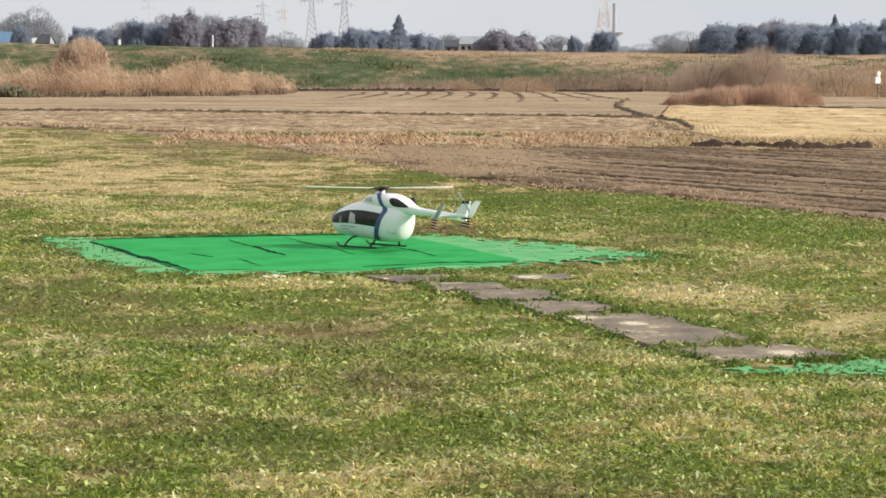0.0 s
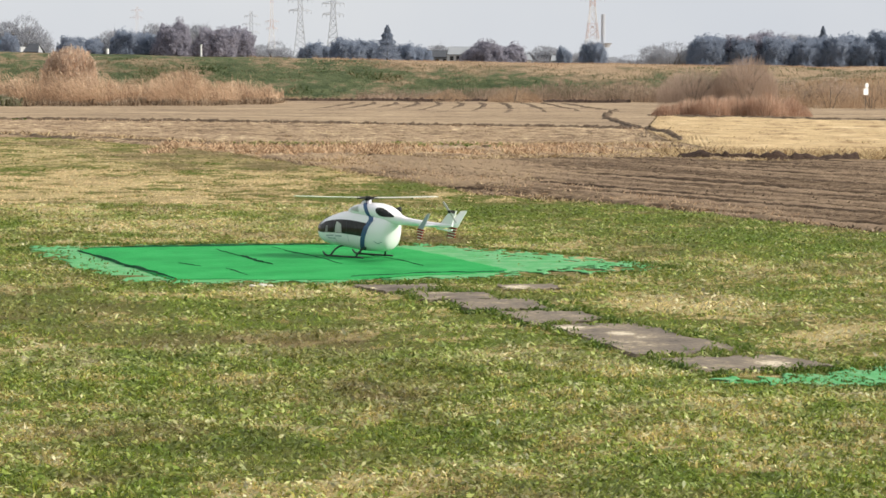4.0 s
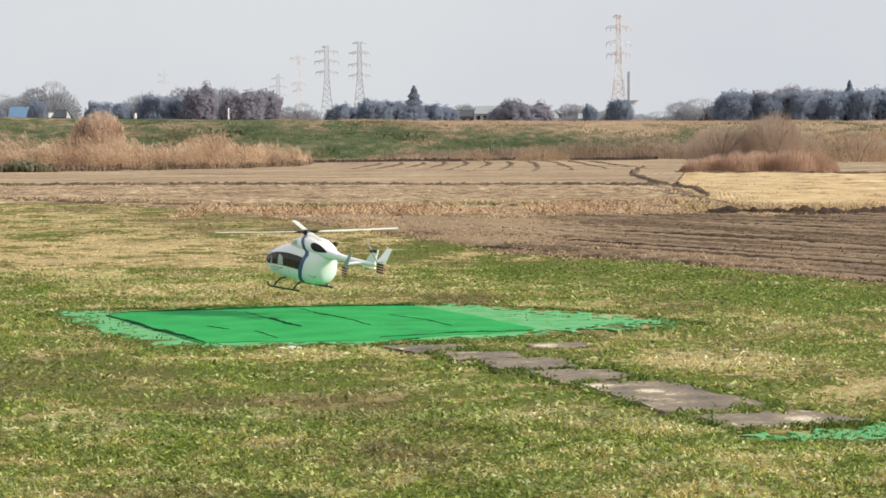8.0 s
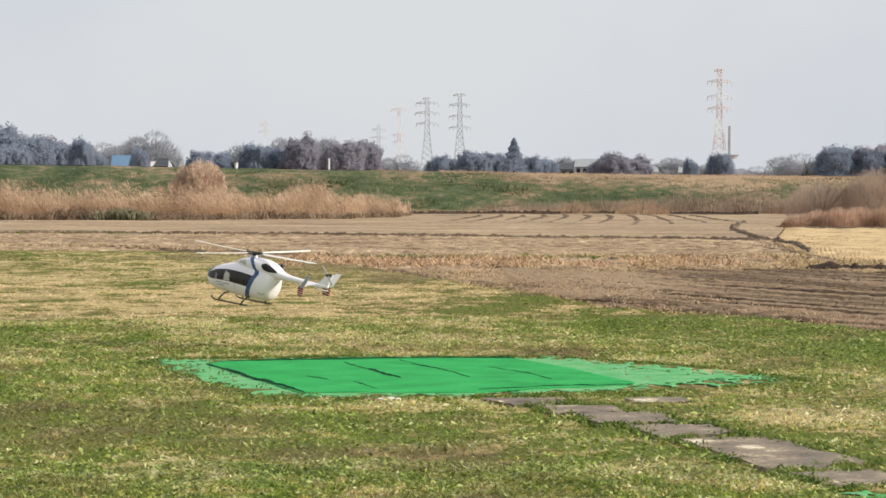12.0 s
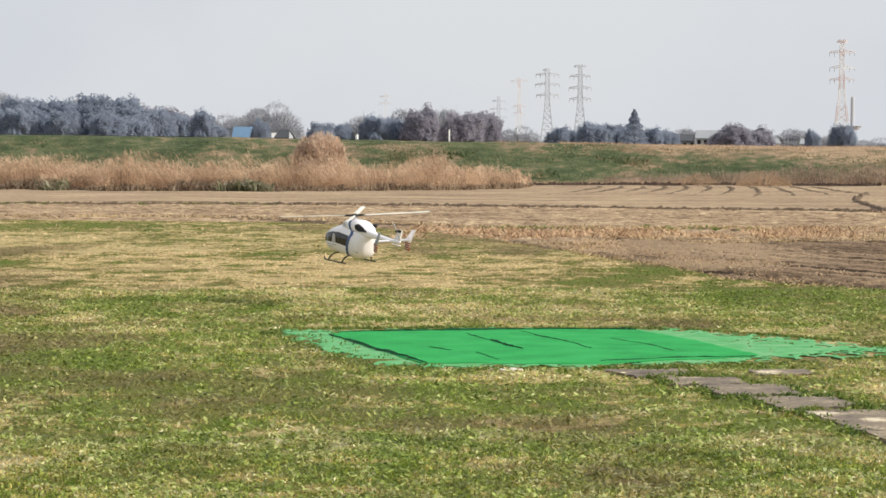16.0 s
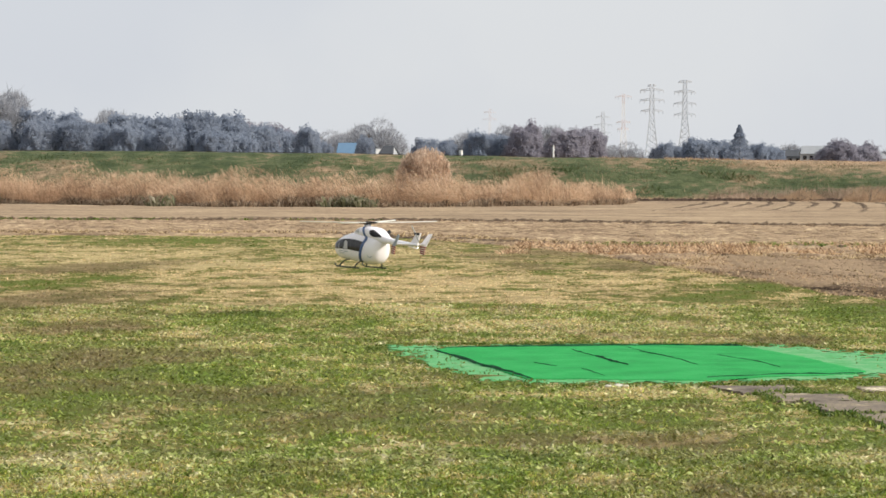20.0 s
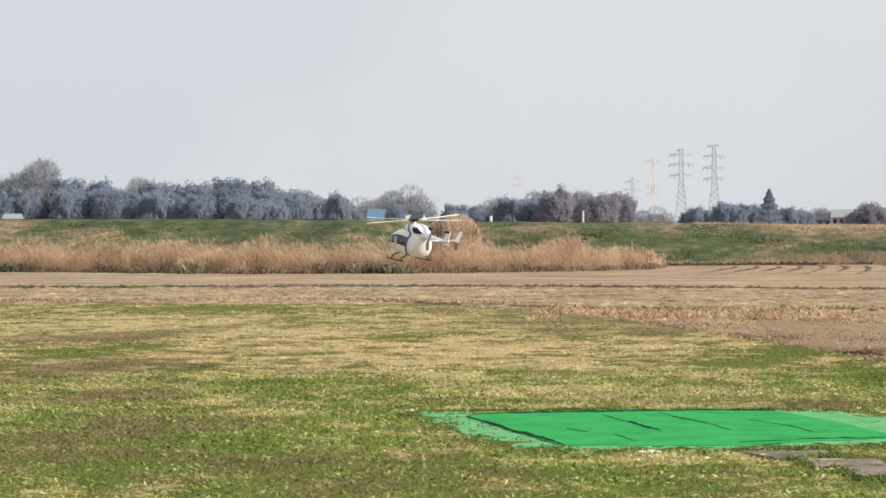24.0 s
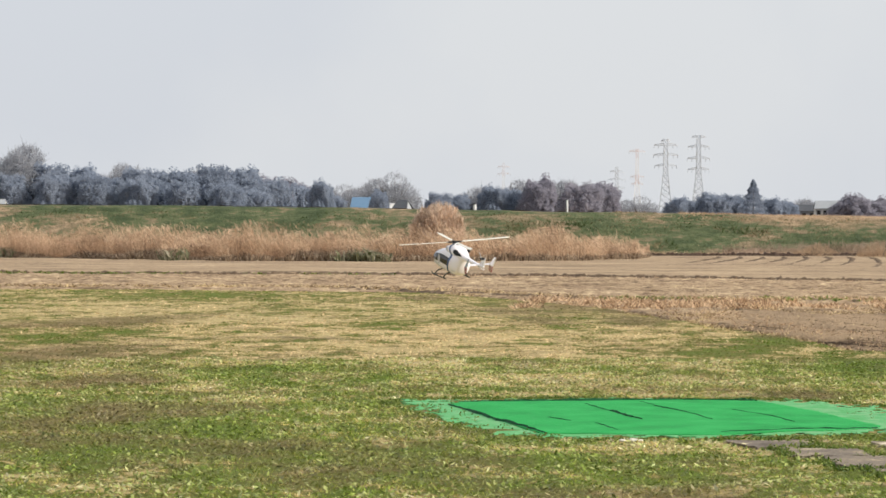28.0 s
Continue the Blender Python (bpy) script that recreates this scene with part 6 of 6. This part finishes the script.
def patch(name, rows, power, quad, material, parent, label="", off=0.0025, n=10, side=1):
    """A panel lying on the hull between four corners (x, angle in degrees)."""
    bm = bmesh.new()
    grid = []
    for i in range(n + 1):
        row = []
        for j in range(n + 1):
            u, v = i / n, j / n
            (x0, a0), (x1, a1), (x2, a2), (x3, a3) = quad
            x = (x0 * (1 - u) + x1 * u) * (1 - v) + (x3 * (1 - u) + x2 * u) * v
            a = (a0 * (1 - u) + a1 * u) * (1 - v) + (a3 * (1 - u) + a2 * u) * v
            p = skin(rows, x, radians(a), power, off)
            row.append(bm.verts.new((p[0], p[1] * side, p[2])))
        grid.append(row)
    for i in range(n):
        for j in range(n):
            bm.faces.new((grid[i][j], grid[i + 1][j], grid[i + 1][j + 1], grid[i][j + 1]))
    return part(name, bm, material, parent, label, smooth=True)


PB, PC = 2.4, 2.4
fuselage = hull("fuselage", BODY, PB, m_paint, heli, label="glossy white rounded cabin")
cowling = hull("engine_cowling", COWL, PC, m_paint, heli, label="white engine cowling")
hull("tail_boom", BOOM, 2.0, m_paint, heli, n=18, steps=20)
for s in (1, -1):
    # window band in four panes, with pillars between them
    for xa, xb, xc, lo0, lo1, hi0, hi1 in ((0.515, 0.405, 0.405, 0, -4, 22, 31), (0.395, 0.265, 0.265, -4, -6, 31, 29), (0.255, 0.115, 0.115, -6, -8, 28, 24), (0.105, -0.045, -0.115, -8, -9, 23, 18)):
        patch("window", BODY, PB, ((xa, lo0), (xb, lo1), (xc, hi1), (xa, hi0)), m_glass, fuselage, "dark tinted cabin window", 0.003, side=s)
    # painted view of the cabin: panels on the panes, one dimmed as by tint
    patch("cabin_view_panel", BODY, PB, ((0.372, -5), (0.335, -5), (0.338, 12), (0.358, 16)), m_dim_seat, fuselage, "dim panel on the pane for the cabin seen inside", 0.0042, 5, side=s)
    patch("cabin_view_panel", BODY, PB, ((0.248, -6), (0.165, -6), (0.172, 13), (0.232, 23)), m_seat, fuselage, "pale panel on the pane for the cabin seen inside", 0.0042, 5, side=s)
    patch("window_surround", BODY, PB, ((0.522, -3), (-0.052, -11), (-0.126, 20), (0.40, 34)), m_black, fuselage, "black window frame band", 0.0015, side=s)
    patch("blue_stripe", BODY, PB, ((0.030, -88), (-0.022, -88), (-0.108, -9), (-0.056, -9)), m_blue, fuselage, "blue slanting stripe", 0.0024, side=s)
    patch("blue_stripe", BODY, PB, ((-0.056, -9), (-0.108, -9), (-0.182, 30), (-0.130, 30)), m_blue, fuselage, "blue slanting stripe", 0.0024, side=s)
    patch("blue_stripe", BODY, PB, ((-0.130, 30), (-0.182, 30), (-0.150, 60), (-0.100, 60)), m_blue, fuselage, "blue slanting stripe", 0.0024, side=s)
    patch("blue_stripe", COWL, PC, ((-0.105, -30), (-0.155, -30), (-0.075, 45), (-0.030, 45)), m_blue, cowling, "blue stripe on the cowling", 0.003, side=s)
    patch("blue_stripe", COWL, PC, ((-0.030, 45), (-0.075, 45), (-0.012, 90), (0.032, 90)), m_blue, cowling, "blue stripe on the cowling", 0.003, side=s)
    # grey patch paints the shade on the cowl's bulge; no grille there
    patch("cowl_shade", COWL, PC, ((0.12, 5), (0.0, -5), (0.02, 36), (0.11, 30)), m_seat, cowling, "grey patch for the shade on the cowl's bulge", 0.002, side=s)
    # exhaust recess: dark oval and its pipe
    bm = bmesh.new()
    ring = []
    for k in range(20):
        c, q = math.cos(2 * math.pi * k / 20), math.sin(2 * math.pi * k / 20)
        wd = 0.052 + 0.012 * c
        p = skin(COWL, -0.275 - 0.085 * c, radians(22 + q * (33 - 8 * (1 + c))), PC, 0.004)
        ring.append(bm.verts.new((p[0], p[1] * s, p[2])))
    mid = bm.verts.new([a * b for a, b in zip(skin(COWL, -0.265, radians(22), PC, 0.005), (1, s, 1))])
    for k in range(20):
        bm.faces.new((ring[k], ring[(k + 1) % 20], mid))
    part("exhaust_recess", bm, m_black, cowling, "dark oval exhaust opening")
    bm = bmesh.new()
    if s > 0:
        tube(bm, [(-0.20, 0.066, 0.390), (-0.225, 0.086, 0.396), (-0.245, 0.098, 0.399)], 0.024, 14, 0.025)
    else:
        tube(bm, [(-0.23, -0.070, 0.390), (-0.265, -0.086, 0.404), (-0.292, -0.092, 0.412)], 0.018, 12, 0.022)
    part("exhaust_pipe", bm, m_black, cowling, "black exhaust pipe", smooth=True)
    # lettering too small to read, as bars, and the hook-shaped mark at the back
    for k, (xa, xb, aa) in enumerate(((0.36, 0.27, -17), (0.25, 0.17, -18), (0.345, 0.25, -27))):
        patch("marking", BODY, PB, ((xa, aa), (xb, aa), (xb, aa + 3.5), (xa, aa + 3.5)), m_grey, fuselage, "small grey lettering bar", 0.002, 4, side=s)
    for k in range(5):
        a = -18 - 5.5 * k + 0.9 * k * k
        patch("marking", BODY, PB, ((-0.195 - 0.013 * k, a - 5), (-0.210 - 0.013 * k, a - 8), (-0.210 - 0.013 * k, a - 5.5), (-0.195 - 0.013 * k, a - 2)), m_grey, fuselage, "grey curved mark", 0.002, 3, side=s)
    # door lines
    for xa in (0.25, 0.10):
        patch("door_gap", BODY, PB, ((xa + 0.0012, -50), (xa - 0.0012, -50), (xa - 0.0012, -8), (xa + 0.0012, -8)), m_grey, fuselage, "thin grey door gap", 0.0012, 6, side=s)
    # skid and its legs
    bm = bmesh.new()
    tube(bm, [(0.345, s * 0.182, 0.040), (0.325, s * 0.182, 0.018), (0.30, s * 0.182, 0.009), (0.10, s * 0.182, 0.008), (-0.12, s * 0.182, 0.008)], 0.008, 10)
    part("skid", bm, m_skid, heli, "dark skid tube with an upturned tip", smooth=True)
    for xl in (0.235, -0.055):
        bm = bmesh.new()
        tube(bm, [(xl + 0.02, s * 0.182, 0.010), (xl, s * 0.165, 0.050), (xl - 0.015, s * 0.13, 0.080), (xl - 0.02, s * 0.07, 0.090)], 0.008, 8)
        part("skid_leg", bm, m_skid, heli, "curved dark skid leg", smooth=True)
# windscreen over the nose
for s in (1, -1):
    patch("windscreen", BODY, PB, ((0.515, 8), (0.44, 42), (0.40, 84), (0.49, 86)), m_glass, fuselage, "dark curved windscreen pane", 0.003, side=s)
# rotor mast and fairing
bm = bmesh.new()
tube(bm, [(0, 0, 0.44), (0, 0, 0.505)], 0.016, 12, 0.013)
part("mast", bm, m_black, heli, "black rotor mast", smooth=True)
bm = bmesh.new()
tube(bm, [(0.045, 0, 0.446), (0.01, 0, 0.472), (-0.03, 0, 0.462)], 0.026, 10, 0.02)
part("mast_fairing", bm, m_paint, heli, smooth=True)
# stabiliser with end plates
bm = bmesh.new()
for s in (1, -1):
    vs = [bm.verts.new(p) for p in ((-0.725, 0, 0.300), (-0.805, 0, 0.300), (-0.815, s * 0.185, 0.300), (-0.745, s * 0.185, 0.300), (-0.725, 0, 0.310), (-0.805, 0, 0.306), (-0.815, s * 0.185, 0.306), (-0.745, s * 0.185, 0.310))]
    for f in ((0, 1, 2, 3), (4, 5, 6, 7), (0, 1, 5, 4), (1, 2, 6, 5), (2, 3, 7, 6), (3, 0, 4, 7)):
        bm.faces.new([vs[i] for i in f])
part("stabiliser", bm, m_paint, heli)


def plate(bm, quad, y, th):
    a = [bm.verts.new((x, y - th, z)) for x, z in quad]
    b = [bm.verts.new((x, y + th, z)) for x, z in quad]
    bm.faces.new(a)
    bm.faces.new(b)
    for i in range(4):
        bm.faces.new((a[i], a[(i + 1) % 4], b[(i + 1) % 4], b[i]))


for s in (1, -1):
    bm = bmesh.new()
    plate(bm, [(-0.725, 0.280), (-0.845, 0.280), (-0.945, 0.418), (-0.885, 0.418)] if s < 0 else [(-0.745, 0.280), (-0.800, 0.280), (-0.872, 0.405), (-0.845, 0.405)], s * 0.187, 0.005)
    up = part("end_plate", bm, m_grey if s > 0 else m_paint, heli, "grey-blue upper end plate" if s > 0 else "white upper end plate")
    bm = bmesh.new()
    plate(bm, [(-0.735, 0.280), (-0.835 + (0.03 if s > 0 else 0), 0.280), (-0.810 + (0.03 if s > 0 else 0), 0.190), (-0.742, 0.190)], s * 0.187, 0.005)
    low = part("end_plate", bm, m_blade_white, heli, "white lower end plate with red bands")
    for k in range(4):
        z0 = 0.192 + 0.0225 * k
        bm = bmesh.new()
        plate(bm, [(-0.737, z0 + 0.008), (-0.833 + 0.006 * (3 - k) + (0.03 if s > 0 else 0), z0), (-0.833 + 0.006 * (3 - k) + (0.03 if s > 0 else 0), z0 + 0.0150), (-0.737, z0 + 0.0230)], s * 0.187, 0.0065)
        part("red_band", bm, m_red, low, "red band")
# tail fin
bm = bmesh.new()
plate(bm, [(-0.82, 0.312), (-0.945, 0.306), (-0.995, 0.428), (-0.930, 0.428)], 0, 0.008)
fin = part("tail_fin", bm, m_paint, heli, "white swept tail fin")
bm = bmesh.new()
tube(bm, [(-0.78, 0, 0.275), (-0.93, 0, 0.262), (-0.95, 0, 0.27)], 0.007, 8)
part("tail_bumper", bm, m_paint, heli)
bm = bmesh.new()
box(bm, -0.985, -0.945, 0.004, 0.040, 0.405, 0.432)
bmesh.ops.bevel(bm, geom=bm.edges[:], offset=0.006, segments=2)
part("tail_gearbox", bm, m_black, heli, "black tail rotor gearbox")
# main rotor
rotor = new("main_rotor")
rotor.parent = heli
rotor.matrix_basis = pose(0, 0, 0.498)
tagged(rotor, "four-blade white main rotor with black hub")
bm = bmesh.new()
tube(bm, [(0, 0, -0.022), (0, 0, 0.016)], 0.030, 14, 0.024)
part("rotor_hub", bm, m_black, rotor, "black rotor hub", smooth=True)
for k in range(4):
    c = Matrix.Rotation(k * math.pi / 2, 4, "Z")
    bm = bmesh.new()
    tube(bm, [(0.02, 0, 0), (0.085, 0, 0.002), (0.115, 0, 0.003)], 0.012, 8, 0.009)
    bm.transform(c)
    part("blade_grip", bm, m_black, rotor, "black blade grip", smooth=True)
    bm = bmesh.new()
    prof = [(-0.028, 0.000), (-0.010, 0.0045), (0.010, 0.005), (0.024, 0.002), (0.026, -0.001), (0.0, -0.003)]
    rings = []
    for i, x in enumerate((0.095, 0.16, 0.45, 0.76, 0.80)):
        w = (0.55, 1.0, 1.0, 1.0, 0.7)[i]
        z = 0.003 + 0.010 * (x / 0.8) ** 2
        rings.append([bm.verts.new((x, y * w, z + q + y * 0.10)) for y, q in prof])
    for p, q in zip(rings, rings[1:]):
        for i in range(6):
            bm.faces.new((p[i], p[(i + 1) % 6], q[(i + 1) % 6], q[i]))
    bm.faces.new(rings[0])
    bm.faces.new(rings[-1])
    bm.transform(c)
    part("rotor_blade", bm, m_blade_white, rotor, "long white rotor blade")
for k in range(4):
    a = k * math.pi / 2 + 0.5
    bm = bmesh.new()
    tube(bm, [(0.032 * math.cos(a), 0.032 * math.sin(a), -0.035), (0.05 * math.cos(a + 0.5), 0.05 * math.sin(a + 0.5), 0.0)], 0.0035, 5)
    part("pitch_link", bm, m_black, rotor)
# tail rotor
tail_rotor = new("tail_rotor")
tail_rotor.parent = heli
tail_rotor.matrix_basis = pose(-0.965, 0.048, 0.42)
tagged(tail_rotor, "small two-blade tail rotor")
bm = bmesh.new()
tube(bm, [(0, -0.012, 0), (0, 0.012, 0)], 0.014, 10)
part("tail_hub", bm, m_black, tail_rotor)
for s in (1, -1):
    bm = bmesh.new()
    for v in box(bm, -0.009, 0.009, -0.002, 0.002, 0.012 * s, 0.110 * s):
        if abs(v.co.z) > 0.05:
            v.co.x = v.co.x * 0.8 + 0.003
    bmesh.ops.bevel(bm, geom=bm.edges[:], offset=0.0015, segments=1)
    part("tail_blade", bm, m_seat, tail_rotor, "pale grey tail rotor blade")


def motions():
    flight = [
        (0, 0.599, 21.393, 0.000, 0.0, 0.0, 135.6), (0.5, 0.599, 21.393, 0.000, 0.0, 0.0, 135.6), (1, 0.598, 21.393, 0.000, 0.0, 0.0, 135.6),
        (1.5, 0.596, 21.393, 0.000, 0.0, 0.0, 135.6), (2, 0.593, 21.394, 0.000, 0.0, 0.0, 135.5), (2.5, 0.591, 21.394, 0.000, 0.0, 0.0, 135.4),
        (3, 0.588, 21.394, 0.000, 0.0, 0.0, 135.3), (3.5, 0.586, 21.394, 0.000, 0.0, 0.0, 135.3), (4.6, 0.586, 21.394, 0.0, 0.0, 0.0, 135.3),
        (5.5, 0.487, 21.011, 0.038, -0.3, -2.0, 135.7), (6, 0.448, 21.202, 0.091, -3.8, -2.3, 128.0), (6.5, 0.366, 21.412, 0.148, -1.6, -0.4, 124.1),
        (7, 0.221, 21.638, 0.141, -3.2, -0.6, 126.4), (7.5, 0.002, 21.890, 0.127, -1.0, -3.1, 124.7), (8, -0.159, 22.151, 0.210, -2.5, -3.6, 127.3),
        (8.5, -0.275, 22.404, 0.142, -2.1, -2.8, 130.7), (9, -0.506, 22.660, 0.117, -3.8, -3.3, 141.2), (9.5, -0.855, 22.935, 0.201, -0.4, -3.6, 141.6),
        (10, -1.160, 23.236, 0.354, 0.2, -4.1, 136.2), (10.5, -1.342, 23.557, 0.348, -1.0, -4.6, 137.9), (11, -1.455, 23.890, 0.299, -4.0, -5.7, 139.4),
        (11.5, -1.607, 24.217, 0.369, 0.1, -7.7, 143.3), (13.5, -1.935, 26.427, 0.435, -2.0, -3.9, 141.3), (14, -2.042, 26.626, 0.373, -3.8, -9.4, 136.0),
        (14.5, -2.023, 26.821, 0.371, -1.9, -9.9, 132.6), (15, -1.952, 26.955, 0.437, -6.4, -7.7, 130.1), (15.5, -2.007, 26.980, 0.457, -1.9, -6.8, 127.1),
        (16, -2.044, 26.925, 0.443, -2.4, -4.0, 123.8), (16.5, -2.084, 26.817, 0.436, -0.2, -3.9, 120.1), (17, -2.136, 26.705, 0.441, -1.0, -4.4, 119.8),
        (17.5, -2.251, 26.623, 0.461, -0.6, -6.4, 124.3), (18, -2.372, 26.602, 0.476, -3.0, -5.3, 125.4), (18.5, -2.524, 26.682, 0.509, -2.1, -1.3, 126.8),
        (19, -2.724, 26.873, 0.542, -0.4, 1.4, 128.2), (19.5, -2.945, 27.176, 0.569, 0.1, -0.6, 128.6), (20, -3.120, 27.578, 0.515, 1.5, -1.5, 130.9),
        (20.5, -3.275, 28.055, 0.412, -1.0, -4.0, 133.2), (21, -3.448, 28.569, 0.425, -4.0, -7.9, 129.7), (21.5, -3.661, 29.078, 0.620, 1.0, -10.0, 124.9),
        (23.5, -3.409, 30.299, 1.447, 0.8, -0.2, 115.6), (24, -3.282, 30.811, 1.304, -0.9, -4.6, 122.0), (24.5, -3.169, 31.323, 1.118, 0.2, -3.9, 129.6),
        (25, -3.121, 31.850, 1.093, 1.0, 0.5, 127.5), (25.5, -3.143, 32.404, 1.082, 0.8, 0.0, 121.7), (26, -3.146, 32.982, 1.025, 2.1, -2.9, 119.9),
        (26.5, -2.997, 33.580, 0.834, 0.0, -6.1, 122.9), (27, -2.833, 34.189, 0.720, -5.7, -9.0, 126.0), (27.5, -2.854, 34.795, 0.787, -2.7, -7.2, 124.1),
        (28, -2.961, 35.396, 0.877, -3.1, -8.8, 120.1)]
    walk(heli, [(t, pose(x, y, z, rx, ry, rz)) for t, x, y, z, rx, ry, rz in flight])
    # bearing of one blade at whole seconds; the rotor turns on between them
    bearing = {0: 38, 1: 30, 2: 24, 3: 15, 4: 40, 5: 60, 6: 62, 7: 5, 8: 9, 9: 22, 10: 1, 11: 62, 12: 50, 13: 40, 14: 34, 15: 60, 16: 88, 17: 46, 18: 87, 19: 86, 20: 74, 21: 36, 22: 40, 23: 48, 24: 52,
               25: 8, 26: 45, 27: 23, 28: 22}
    ts = [f[0] for f in flight]
    turn = [f[6] for f in flight]

    def disc(t):
        """The rotor's plane on its mast: tips away on the ground, to the left in flight."""
        away, left = np.interp(t, [0, 4.6, 5.5, 12, 14, 28], [-2.7, -2.7, 0, 0, 0, 0]), np.interp(t, [0, 12, 14, 28], [0, 0, 2.6, 2.6])
        a = radians(float(np.interp(t, ts, turn)))
        return pose(0, 0, 0.498, away * math.cos(a) - left * math.sin(a), -away * math.sin(a) - left * math.cos(a), 0)

    rows, tail, angle = [], [], bearing[0] - turn[0]
    for s in range(28):
        here = bearing[s + 1] - float(np.interp(s + 1, ts, turn))
        step = 990 + ((here - angle) % 90 + 90 - 990 % 90) % 90
        for k in range(15):
            rows.append((s + k / 15, disc(s + k / 15) @ pose(0, 0, 0, 0, 0, angle + step * k / 15)))
            tail.append((s + k / 15, pose(-0.965, 0.048, 0.42, 0, 72 * (15 * s + k) + 40, 0)))
        angle += step
    rows.append((28, disc(28) @ pose(0, 0, 0, 0, 0, angle)))
    tail.append((28, pose(-0.965, 0.048, 0.42, 0, 72 * 420 + 40, 0)))
    walk(rotor, rows)
    walk(tail_rotor, tail)


motions()
